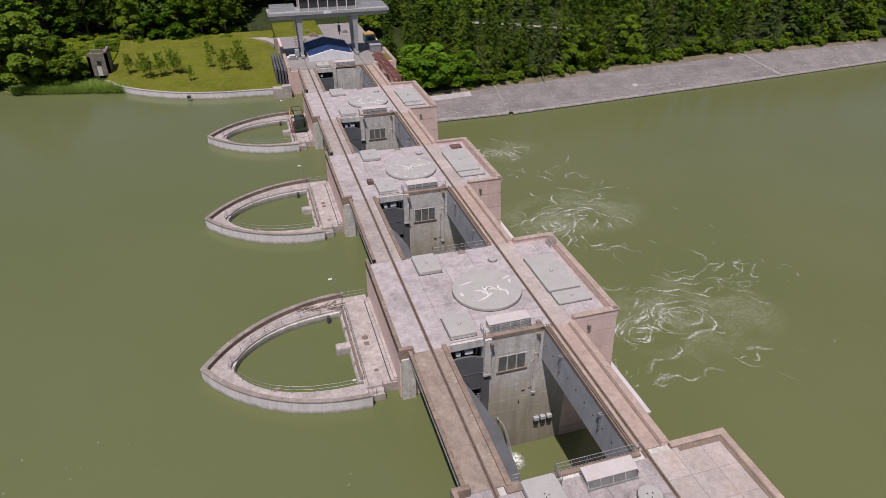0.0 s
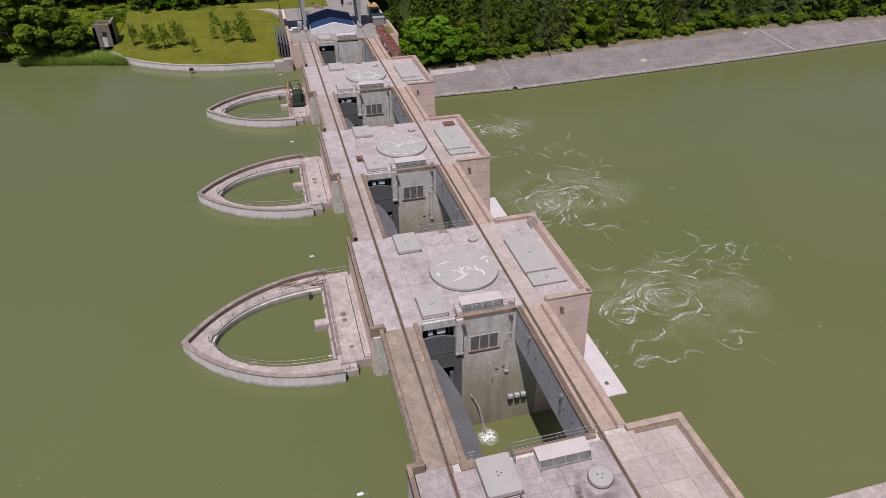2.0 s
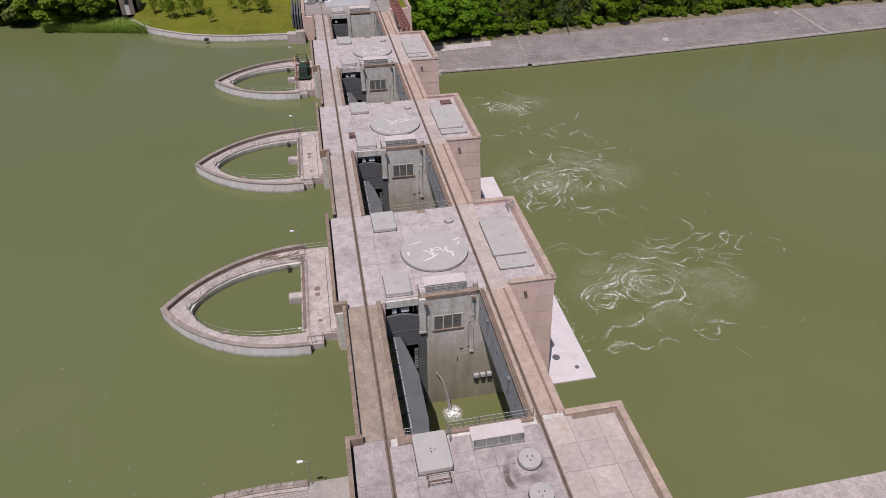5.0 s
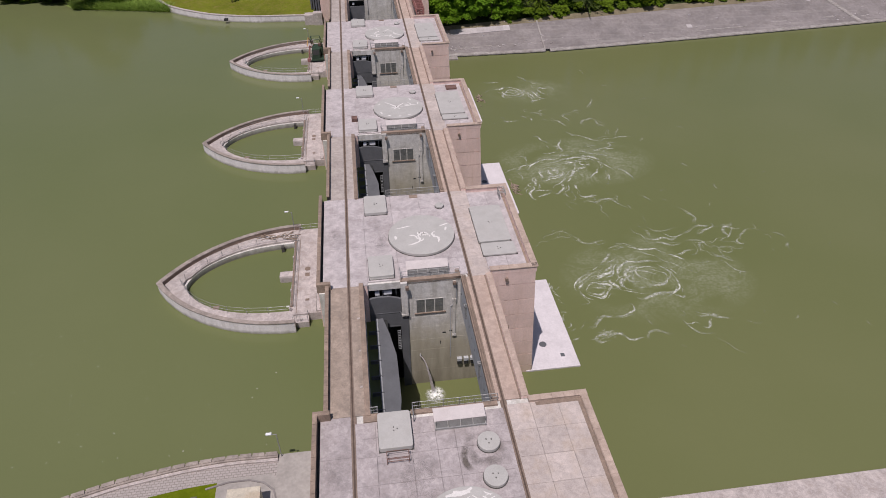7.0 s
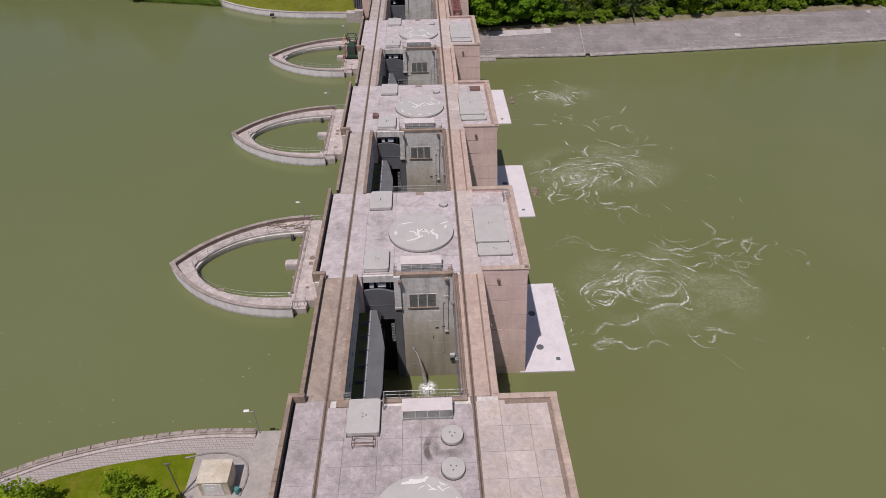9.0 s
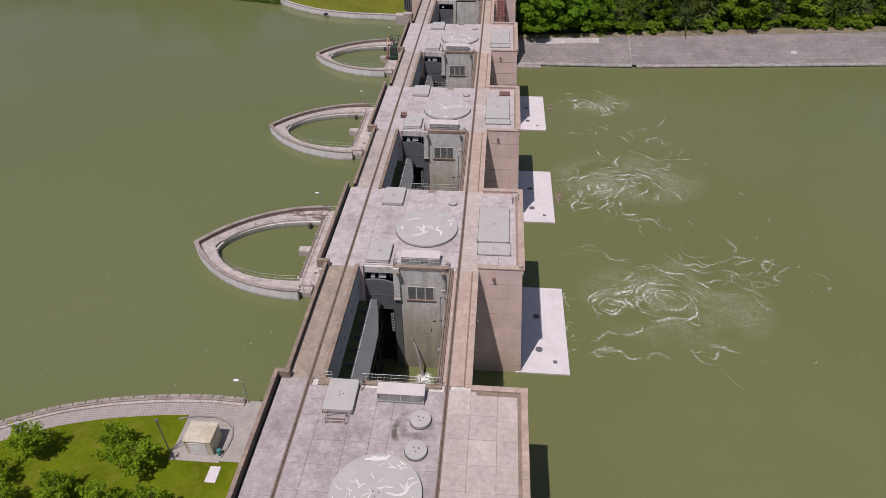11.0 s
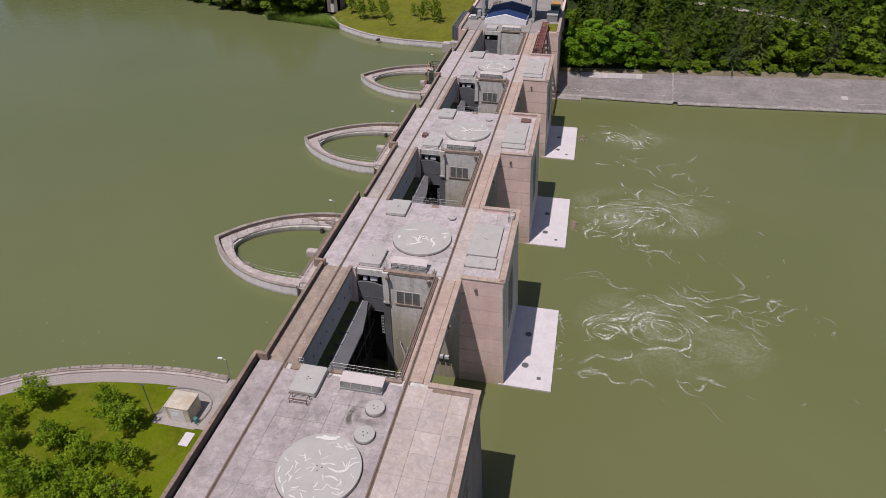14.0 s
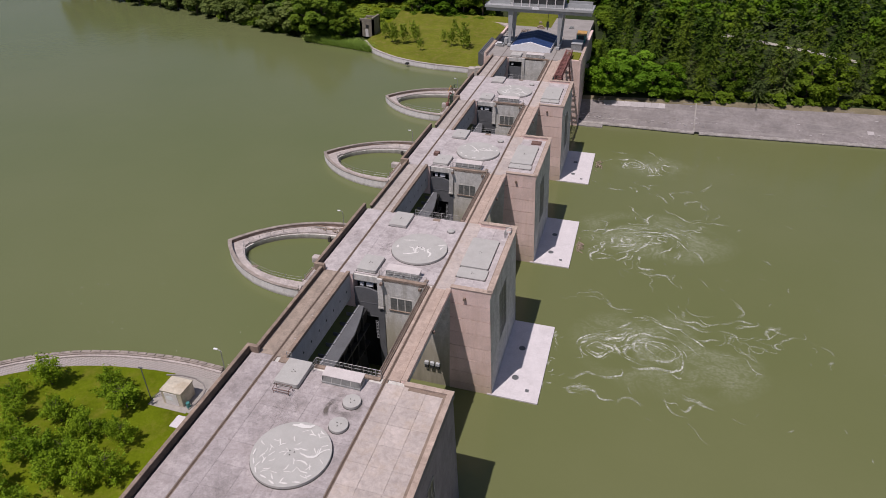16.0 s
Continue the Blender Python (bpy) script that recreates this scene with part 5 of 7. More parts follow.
for k, (x, y, r) in enumerate(((4.2, -8.5, 3.0), (6.5, -7.0, 2.6), (-1.7, -6.0, 2.4), (4.5, -20.5, 3.4), (6.8, -24.0, 3.0), (13.6, -18.5, 2.2), (-1.6, -16.0, 2.6), (4.0, 31.0, 2.6), (13.0, 24.5, 1.8), (4.3, 27.0, 2.2), (-1.6, 29.0, 2.0), (3.6, 68.0, 2.6), (13.2, 70.0, 2.0), (-1.7, 64.0, 2.2))):
    worn = thing("grime_patch", "dark weathered grime patch on the concrete deck", "stain", x, y, 0.011 + 0.001 * (k % 4), group="grime patches")
    part("film", film_disc(bmesh.new(), 0.0, 0.0, 0.0, r, 0.26, 0.0, random.uniform(0.8, 1.8)), grime_mat, worn)

cage = thing("ladder_cage", "grey steel ladder cage at the parapet corner", "ladder", 21.7, SPAN + 16.0, 0)
for i in range(5):
    part("hoop", rod(bmesh.new(), (0, 0.4 * i, 1.2), (0.9, 0.4 * i, 1.2), 0.035, 5), steel_mat, cage)
    part("upright", rod(bmesh.new(), (0, 0.4 * i, 0), (0, 0.4 * i, 1.2), 0.03, 5), steel_mat, cage)
    part("upright", rod(bmesh.new(), (0.9, 0.4 * i, 0), (0.9, 0.4 * i, 1.2), 0.03, 5), steel_mat, cage)
for z in (0.4, 0.8, 1.2):
    part("side_rail", rod(bmesh.new(), (0, 0, z), (0, 1.6, z), 0.03, 5), steel_mat, cage)
    part("side_rail", rod(bmesh.new(), (0.9, 0, z), (0.9, 1.6, z), 0.03, 5), steel_mat, cage)
rust_sq = thing("rusty_plate", "rusty square steel plate on the downstream deck", "plate", 20.4, SPAN + PERIOD + 16.6, 0.0)
part("plate", boxes((-1.0, 1.0, -0.8, 0.8, 0, 0.3), bevel=0.03), rust_mat, rust_sq)
box2 = thing("brown_box", "small brown box beside the hatch cover", "box", 1.9, SPAN + PERIOD + 5.6, 0.0)
part("body", boxes((-0.5, 0.5, -0.6, 0.6, 0, 0.6), bevel=0.03), rust_mat, box2)

# water jet from the pier's outlet pipe
jet = thing("water_jet", "white water jet arching down from the pier wall", "water jet", 8.3, SPAN - 0.45, -12.8)
bm = bmesh.new()
for k in range(9):
    dx, dy, turb = random.uniform(0.82, 1.12), random.uniform(0.8, 1.15), random.uniform(0, 9)
    pts = [(1.6 * f * dx + 0.1 * f * noise.noise((f * 6, turb, 0)), -1.5 * f * dy, -5.85 * f * f) for f in np.arange(0, 1.01, 0.07)]
    for f, (a, b) in enumerate(zip(pts, pts[1:])):
        rod(bm, a, b, (0.04 if k < 3 else 0.018) + 0.002 * f, 5)
part("stream", bm, new_panel_mat, jet)
splash = thing("water_splash", "white foaming splash where the jet hits the water", "splash", 8.3 + 1.6, SPAN - 0.45 - 1.5, WATER_DOWN + 0.02)
part("foam", film_disc(bmesh.new(), 0.1, -0.3, 0.03, 1.5, 2.2), spray_mat, splash)
bm = bmesh.new()
for i in range(45):
    a, r = random.uniform(0, 6.3), abs(random.gauss(0, 0.3))
    bmesh.ops.create_icosphere(bm, subdivisions=1, radius=random.uniform(0.02, 0.06), matrix=Matrix.Translation((r * math.cos(a), r * math.sin(a), random.uniform(0.0, 0.5) * max(0.0, 1 - r))))
tagged(part("spray", bm, white_tarp_mat, splash), kind="stuff")

# ---- forebays: pointed stone basins on the upstream side ----


def gothic(s, half, height):
    """A point on a pointed arch: s from -1 (south foot) through 0 (tip) to 1 (north foot)."""
    r = (half * half + height * height) / (2 * half)
    dx = height * math.sin((1 - abs(s)) * math.pi / 2) ** 1.0
    y = math.sqrt(max(0.0, r * r - dx * dx)) - (r - half)
    return -dx, math.copysign(max(0.0, y), s) if s else 0.0


def blunt(s, half, height):
    dx = height * math.sin((1 - abs(s)) * math.pi / 2)
    f = max(0.0, 1 - (dx / height) ** 2.5) ** 0.625
    return -dx, math.copysign(half * f, s) if s else 0.0


def band(outer, inner, z0, z1, bm=None):
    """A wall or slab between two open lines."""
    bm = bm or bmesh.new()
    rows = []
    for (ox, oy), (ix, iy) in zip(outer, inner):
        rows.append([bm.verts.new(p) for p in ((ox, oy, z0), (ox, oy, z1), (ix, iy, z1), (ix, iy, z0))])
    for a, b in zip(rows, rows[1:]):
        for k in range(4):
            bm.faces.new((a[k], a[(k + 1) % 4], b[(k + 1) % 4], b[k]))
    bm.faces.new(rows[0]), bm.faces.new(rows[-1][::-1])
    return bm


def line_rail(parent, pts, height=1.0, mid=True):
    for i, p in enumerate(pts):
        part("post", rod(bmesh.new(), p, (p[0], p[1], p[2] + height), 0.028, 5), steel_mat, parent)
    for zz in (height, height * 0.5):
        for a, b in zip(pts, pts[1:]):
            part("rail", rod(bmesh.new(), (a[0], a[1], a[2] + zz), (b[0], b[1], b[2] + zz), 0.02, 5), steel_mat, parent)


def build_forebay():
    f = thing("forebay", "pointed concrete forebay basin with a walkway round it", "basin", group="forebays")
    S = [k / 24 for k in range(-24, 25)]
    foot = -7.0


    def arc(shape, half, height, shift=0.0):
        """An arch line whose tip leans a little to the south."""
        return [(foot + shift + x, y + 0.027 * x) for x, y in (shape(v, half, height) for v in S)]

    outer, rim, rim_in = arc(gothic, 10.4, 18.3), arc(gothic, 10.0, 17.75), arc(gothic, 9.94, 17.65)
    inner = [(x, y - 0.1) for x, y in arc(blunt, 7.15, 14.2, -0.5)]
    inner_top = [(x + (-0.35 if abs(y) < 0.9 else 0), y * 1.045) for x, y in inner]
    out2, rim2 = arc(gothic, 10.46, 18.4), arc(gothic, 9.92, 17.6)
    part("outer_wall", band(outer, rim, -9.0, -4.4), fore_wall_mat, f, "pale curved outer wall with stains")
    part("rim_coping", band(out2, rim2, -4.42, -4.3), rim_mat, f, "worn brownish rim")
    part("rim_face", band(rim, rim_in, -5.2, -4.45), rail_mat, f, "dark dirty inner rim face")
    part("walkway", band(rim, inner_top, -9.0, -4.95), fore_mat, f)
    part("inner_wall", band(inner_top, inner, -9.0, -5.25), basin_wall_mat, f)
    part("intake_deck", boxes((-7.5, -3.7, -8.4, 8.4, -9, -4.9)), fore_mat, f, "pinkish worn intake deck")
    part("step", boxes((-4.4, -3.7, -8.3, 8.3, -5, -4.62)), fore_mat, f)
    part("step", boxes((-4.05, -3.7, -8.2, 8.2, -5, -4.35)), fore_mat, f)
    part("landing", boxes((-7.5, -5.4, -9.6, -8.4, -9, -5.2), bevel=0.04), fore_mat, f)
    part("landing", boxes((-7.4, -4.0, 8.4, 9.9, -9, -4.95)), fore_mat, f)
    rack = bmesh.new()
    for k in range(40):
        rod(rack, (-7.55, -6.85 + 0.35 * k, -4.95), (-8.75, -6.85 + 0.35 * k, -8.0), 0.085, 4)
    tagged(part("trash_rack", rack, fore_wall_mat, f, "sloping rack of pale grey bars at the intake"), kind="stuff")
    # black sheet paints the shade behind the rack bars
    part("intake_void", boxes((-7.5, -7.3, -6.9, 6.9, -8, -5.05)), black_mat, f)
    for y in (-7.0, -3.5, 3.5, 7.0):
        part("rack_post", boxes((-7.95, -7.45, y - 0.16, y + 0.16, -8, -4.9), bevel=0.05), fore_mat, f)
    part("rack_beam", boxes((-7.75, -7.45, -7.0, 7.0, -5.05, -4.8)), rail_mat, f)
    part("pier_nose", boxes((-9.6, -7.5, -0.6, 0.6, -8, -5.0), bevel=0.3), fore_mat, f, "pale rounded pier nose")
    part("float_box", boxes((-8.5, -8.1, -5.6, -5.4, -6.2, -5.98), bevel=0.05), white_tarp_mat, f)
    part("deck_grate", boxes((-6.1, -5.5, -1.05, -0.35, -4.95, -4.88)), rail_mat, f, "brown grate")
    part("deck_grate", boxes((-5.9, -5.4, -6.0, -5.6, -4.95, -4.88)), rail_mat, f, "brown grate")
    part("deck_lid", disc(bmesh.new(), -5.8, 0.5, 0.4, -4.95, -4.87, 18), rail_mat, f)
    part("deck_joint", boxes((-7.02, -6.94, -8.2, 8.2, -4.95, -4.894)), rail_mat, f, "dark joint along the intake deck")
    part("step_joint", boxes((-4.48, -4.4, -8.2, 8.2, -4.95, -4.89)), gasket_mat, f, "dark joint at the step")
    # no gap is cut: a dark block paints its shade
    part("wall_gap", boxes((-9.75, -9.35, 6.2, 6.75, -8, -5.22)), gasket_mat, f, "dark block painting the shade of a basin wall gap")
    part("walkway_plate", boxes((-17.5, -16.7, -6.0, -5.4, -4.98, -4.9)), cope_mat, f, "brown plate on the walkway")
    rail = part("basin_railing", rod(bmesh.new(), (-7.5, -6.9, -4.95), (-7.5, -6.9, -3.95), 0.035, 5), steel_mat, f)
    line_rail(rail, [(inner_top[i][0] - 0.15, inner_top[i][1] * 1.02, -4.95) for i in range(0, 49, 3)])
    edge = part("deck_railing", rod(bmesh.new(), (-7.3, -7, -4.9), (-7.3, -7, -3.9), 0.035, 5), steel_mat, f)
    line_rail(edge, [(-7.3, y, -4.9) for y in (-7, -4.7, -2.3, 0, 2.3, 4.7, 7)])
    gate_rail = part("landing_railing", rod(bmesh.new(), (-6.8, -9.45, -5.2), (-6.8, -9.45, -4.2), 0.03, 5), steel_mat, f)
    line_rail(gate_rail, [(-7.3, -9.45, -5.2), (-6.4, -9.45, -5.2), (-5.5, -9.45, -5.2), (-5.5, -8.45, -5.2)])
    north = part("landing_railing", rod(bmesh.new(), (-6.8, 9.7, -4.95), (-6.8, 9.7, -3.95), 0.035, 5), steel_mat, f)
    line_rail(north, [(-7.2, 9.7, -4.95), (-5.6, 9.7, -4.95), (-4.0, 9.7, -4.95)])
    return f


forebay = build_forebay()
forebay.matrix_basis = pose(0, 29.0, 0)
for k in (1, 2):
    copy_thing(forebay, pose(0, 29.0 + k * PERIOD, 0))


def walkway_lamp(x, y, z, h=3.2, rz=0.0):
    l = thing("walkway_lamp", "slim grey lamp post with a pale head", "street lamp", x, y, z, group="walkway lamps", rz=rz)
    part("pole", rod(bmesh.new(), (0, 0, 0), (0, 0, h), 0.05, 8), steel_mat, l)
    part("arm", rod(bmesh.new(), (0, 0, h), (-0.5, 0, h + 0.15), 0.035, 6), steel_mat, l)
    part("head", boxes((-0.95, -0.4, -0.13, 0.13, h + 0.1, h + 0.24), bevel=0.04), white_tarp_mat, l)
    return l


walkway_lamp(-7.3, -0.75, -3.9, 3.5)
for k in range(3):
    walkway_lamp(-7.9, 38.3 + k * PERIOD, -4.4, 3.0)

random.seed(21)
pile = thing("driftwood_pile", "heap of bleached driftwood branches on the walkway", "driftwood", -11.0, 37.25, -4.95)
for i in range(26):
    x, y = random.uniform(-2.6, 2.6), random.uniform(-0.55, 0.55)
    a, ln = random.gauss(0.1, 0.35), random.uniform(0.7, 2.2)
    z = random.uniform(0.03, 0.25)
    part("branch", rod(bmesh.new(), (x, y - 0.13 * x, z), (x + ln * math.cos(a), y - 0.13 * x + ln * math.sin(a) * 0.6, z + random.uniform(-0.02, 0.1)), random.uniform(0.03, 0.09), 5), drift_mat, pile)
for k, (x, y) in enumerate(((31.8, SPAN + PERIOD + 9.0), (32.0, SPAN + 2 * PERIOD + 12))):
    raft = thing("driftwood_raft", "tangle of driftwood caught at the apron edge", "driftwood", x, y, WATER_DOWN)
    for i in range(24):
        a = random.uniform(0, 3.1)
        cx, cy, ln = abs(random.gauss(0, 0.7)), random.gauss(0, 1.2), random.uniform(0.4, 1.3)
        part("branch", rod(bmesh.new(), (cx - ln * math.cos(a) / 2, cy - ln * math.sin(a) / 2, 0.05), (cx + ln * math.cos(a) / 2, cy + ln * math.sin(a) / 2, random.uniform(0.05, 0.4)), random.uniform(0.05, 0.12), 5), drift_mat, raft)

# rack-cleaning machine on the third forebay
m = thing("rack_cleaner", "dark green rack-cleaning machine with an orange grab arm", "machine", -5.6, 28.6 + 2 * PERIOD + 0.4, -4.9)
m.scale = (1.1, 1.15, 1.1)
part("chassis", boxes((-1.2, 1.3, -2.4, 2.4, 0.35, 0.8), bevel=0.06), green_steel_mat, m)
part("engine_box", boxes((-0.9, 1.1, -0.4, 2.2, 0.8, 2.2), bevel=0.08), green_steel_mat, m)
part("cab", boxes((-1.0, 0.6, -2.2, -0.6, 0.8, 2.7), bevel=0.08), green_steel_mat, m)
part("cab_window", boxes((-1.03, -0.98, -2.0, -0.8, 1.6, 2.5), (-0.8, 0.4, -2.24, -2.18, 1.6, 2.5)), glass_mat, m)
for x in (-1.1, 1.2):
    for y in (-1.8, 1.8):
        part("wheel", rod(bmesh.new(), (x - 0.15, y, 0.35), (x + 0.15, y, 0.35), 0.35, 14), gasket_mat, m)
lattice = bmesh.new()
for x in (-0.8, 1.0):
    for y in (-0.2, 2.0):
        rod(lattice, (x, y, 2.2), (x - 0.4, y, 3.9), 0.06, 5)
for x, y0, y1 in ((-1.2, -0.2, 2.0), (0.6, -0.2, 2.0)):
    rod(lattice, (x, y0, 3.9), (x, y1, 3.9), 0.06, 5)
    rod(lattice, (x, y0, 3.9), (x + 0.3, y1, 2.3), 0.05, 5)
rod(lattice, (-1.2, -0.2, 3.9), (0.6, -0.2, 3.9), 0.06, 5), rod(lattice, (-1.2, 2.0, 3.9), (0.6, 2.0, 3.9), 0.06, 5)
part("mast", lattice, green_steel_mat, m)
boom = bmesh.new()
rod(boom, (-0.9, -0.4, 2.4), (-1.5, -0.8, 2.9), 0.16, 6), rod(boom, (-1.5, -0.8, 2.9), (-1.7, -1.7, 0.8), 0.12, 6)
part("arm", boom, truss_mat, m)
part("grab", boxes((-2.1, -1.4, -2.2, -1.4, 0.1, 0.8), bevel=0.1), truss_mat, m)
for k in range(7):
    part("guard_rail", rod(bmesh.new(), (1.35, -2.3 + 0.75 * k, 0.8), (1.35, -2.3 + 0.75 * k, 2.0), 0.05, 5), orange_mat if k % 3 == 0 else steel_mat, m)
part("hose_drum", rod(bmesh.new(), (0.2, 0.6, 2.55), (0.9, 0.6, 2.55), 0.4, 14), rust_mat, m)
part("jib", rod(rod(bmesh.new(), (-0.8, 1.8, 2.2), (-1.6, 0.4, 4.2), 0.1, 6), (-1.6, 0.4, 4.2), (-1.9, -0.9, 2.9), 0.08, 6), yellow_mat, m)
for k in range(12):
    a = random.uniform(0, 3.1)
    part("caught_branch", rod(bmesh.new(), (-1.3, random.uniform(-2, 2), random.uniform(0.2, 1.6)), (-1.3 + 0.9 * math.cos(a), random.uniform(-2, 2), random.uniform(0.2, 2.0)), 0.06, 5), drift_mat, m)

# ---- near bank with its park ----
NEAR = -3.9
EDGE = [(-120, -90), (-60, -33), (-44, -15.6), (-36.2, -7.6), (-32.3, -5.1), (-27.7, -3.0), (-22.4, -1.55), (-16.5, -0.65), (-12, -0.35), (-7.6, -0.55)]
fine = [(-120 + 112.4 * k / 90, along(EDGE, -120 + 112.4 * k / 90)) for k in range(91)]
fine = [(x, (fine[max(0, i - 1)][1] + 2 * y + fine[min(90, i + 1)][1]) / 4) for i, (x, y) in enumerate(fine)]


def inset(line, d):
    out = []
    for i, (x, y) in enumerate(line):
        a, b = line[max(0, i - 1)], line[min(len(line) - 1, i + 1)]
        t = Vector((b[0] - a[0], b[1] - a[1])).normalized()
        out.append((x + t.y * d, y - t.x * d))
    return out


wall = thing("quay_wall", "curved concrete quay wall with coping along the near bank", "wall", kind="structure")
part("wall", band(fine, inset(fine, 0.5), -12, NEAR + 0.38), rim_mat, wall)
part("ledge", band(inset(fine, 0.5), inset(fine, 0.8), -12, NEAR + 0.22), fore_mat, wall, "pale concrete ledge")
me = mesh_of("coping_stone", boxes((-0.74, 0.68, -0.12, 0.3, 0, 0.1), bevel=0.03), rim_mat)
for i in range(90):
    (xa, ya), (xb, yb) = fine[i], fine[i + 1]
    if xa < -50:
        continue
    ln = math.hypot(xb - xa, yb - ya)
    for f in ((0.5,) if ln < 1.8 else (0.25, 0.75)):
        ob = piece("coping_stone", me, wall, xa + (xb - xa) * f, ya + (yb - ya) * f - 0.2, NEAR + 0.38, math.degrees(math.atan2(yb - ya, xb - xa)))
        ob.scale = (ln * (1 if ln < 1.8 else 0.5) / 1.6, 1, 1)


def paving_material():
    mat = paver_mat.copy()
    mat.name = "grey_block_paving"
    n, link = mat.node_tree.nodes, mat.node_tree.links.new
    b = n["Principled BSDF"]
    brick = n.new("ShaderNodeTexBrick")
    brick.inputs["Scale"].default_value, brick.inputs["Mortar Size"].default_value = 1.0, 0.03
    brick.inputs["Brick Width"].default_value, brick.inputs["Row Height"].default_value = 0.42, 0.28
    brick.inputs["Color1"].default_value, brick.inputs["Color2"].default_value, brick.inputs["Mortar"].default_value = (0.38, 0.335, 0.32, 1), (0.34, 0.305, 0.29, 1), (0.23, 0.20, 0.185, 1)
    geo = n.new("ShaderNodeNewGeometry")
    link(geo.outputs["Position"], brick.inputs["Vector"])
    for l in list(b.inputs["Base Color"].links):
        mat.node_tree.links.remove(l)
    link(brick.outputs["Color"], b.inputs["Base Color"])
    return mat


block_paving_mat = paving_material()
walk_path = thing("pavement", "grey block-paved footpath along the quay wall", "footpath", kind="structure")
part("paving", band(inset(fine, 0.8), inset(fine, 2.45), NEAR - 0.4, NEAR + 0.02), block_paving_mat, walk_path)
part("paving", boxes((-7.9, -3.7, -8.3, -0.5, NEAR - 0.4, NEAR + 0.012)), paver_mat, walk_path)
part("paving", boxes((-13.2, -7.9, -8.5, -2.6, NEAR - 0.4, NEAR + 0.03)), paver_mat, walk_path)
kerb_line = [(-14.2, -3.4), (-12.2, -2.95), (-10.2, -2.95), (-8.7, -3.45), (-7.8, -4.3), (-7.45, -5.4), (-7.5, -6.5), (-7.8, -7.9)]
part("kerb", band(kerb_line, inset(kerb_line, 0.16), NEAR - 0.3, NEAR + 0.12), revet_mat, walk_path)
inner = inset(fine, 2.4)
verts, faces = [], []
for x, y in inner:
    verts.append((x, y, NEAR))
    verts.append((x, y - 60, NEAR - 0.2))
for i in range(len(inner) - 1):
    faces.append((2 * i + 1, 2 * i + 3, 2 * i + 2, 2 * i))
cx = inner[-1][0]
verts += [(cx, inner[-1][1], NEAR), (-3.6, inner[-1][1] - 0.2, NEAR), (-3.6, inner[-1][1] - 60, NEAR - 0.2), (cx, inner[-1][1] - 60, NEAR - 0.2)]
k = len(verts) - 4
sheet("lawn_near", verts, faces + [(k + 3, k + 2, k + 1, k)], [lawn_mat], "green mown lawn of the near bank park", "lawn")
mat_slab = thing("concrete_slab", "pale concrete slab lying flush in the grass", "slab", -8.0, -9.85, NEAR)
part("slab", boxes((-0.55, 0.55, -0.9, 0.9, -0.1, 0.06)), apron_mat, mat_slab)
kiosk = thing("kiosk", "small cream metal transformer kiosk with a worn roof", "kiosk", -10.05, -6.5, NEAR)
part("body", boxes((-1.4, 1.4, -1.2, 1.2, 0, 2.1), bevel=0.03), cream_mat, kiosk)
part("roof", boxes((-1.48, 1.48, -1.28, 1.28, 2.1, 2.24), bevel=0.03), cream_mat, kiosk, "stained cream roof sheet")
part("door", boxes((-1.0, 0.8, -1.24, -1.19, 0.1, 1.9)), fore_wall_mat, kiosk, "pale double door")
part("sign", boxes((-0.75, 0.1, -1.26, -1.23, 0.85, 1.4)), white_tarp_mat, kiosk, "pale notice panel")
for y in (-0.85, -0.3, 0.25, 0.75):
    part("side_rib", boxes((1.39, 1.43, y, y + 0.22, 0.2, 1.95)), cream_mat, kiosk)
bin_ = thing("litter_bin", "small teal round litter bin by the kiosk", "bin", -8.1, -7.5, NEAR)
part("bin", disc(bmesh.new(), 0, 0, 0.24, 0, 0.8, 16, 0.04), teal_mat, bin_)
park_lamp = thing("park_lamp", "dark slim lamp post with a small twin head", "street lamp", -13.4, -7.6, NEAR)
part("pole", rod(bmesh.new(), (0, 0, 0), (0, 0, 5.2), 0.055, 8), gate_mat, park_lamp)
part("head", boxes((-0.26, 0.26, -0.08, 0.08, 5.12, 5.24), bevel=0.03), gate_mat, park_lamp)
park_bench = thing("stay_cable", "short dark stay from the lamp foot", "stay", -13.4, -7.6, NEAR)
part("bar", rod(bmesh.new(), (0.1, 0.1, 0.2), (1.6, 1.2, 1.3), 0.05, 6), gate_mat, park_bench)
low_quay = thing("low_quay", "pale low concrete quay on the tailwater side", "quay", 28.5, -2.1, WATER_DOWN - 2, kind="structure")
part("slab", boxes((0, 200, -40, 0, 0, 2.35), bevel=0.1), fore_mat, low_quay)
part("slab", boxes((-1.6, 0, -4, 1.3, 0, 2.3), bevel=0.1), fore_wall_mat, low_quay)

# ---- far lawn, hut, yard ----
LW = [(x, along(SHORE_UP, x)) for x in np.linspace(-52, -4.8, 48)]
LW = [(x, (LW[max(0, i - 2)][1] + LW[max(0, i - 1)][1] + y + LW[min(47, i + 1)][1] + LW[min(47, i + 2)][1]) / 5 - 0.2) for i, (x, y) in enumerate(LW)]
lw = thing("lawn_wall", "pale curved retaining wall round the far lawn", "wall", kind="structure")
part("wall", band(LW, inset(LW, -0.6), -9, -4.55), fore_wall_mat, lw)
part("coping", band(inset(LW, 0.05), inset(LW, -0.65), -4.57, -4.4), fore_mat, lw)
part("drain", boxes((-30.6, -29.6, 136.2, 137.4, -5.3, -4.9)), black_mat, lw)
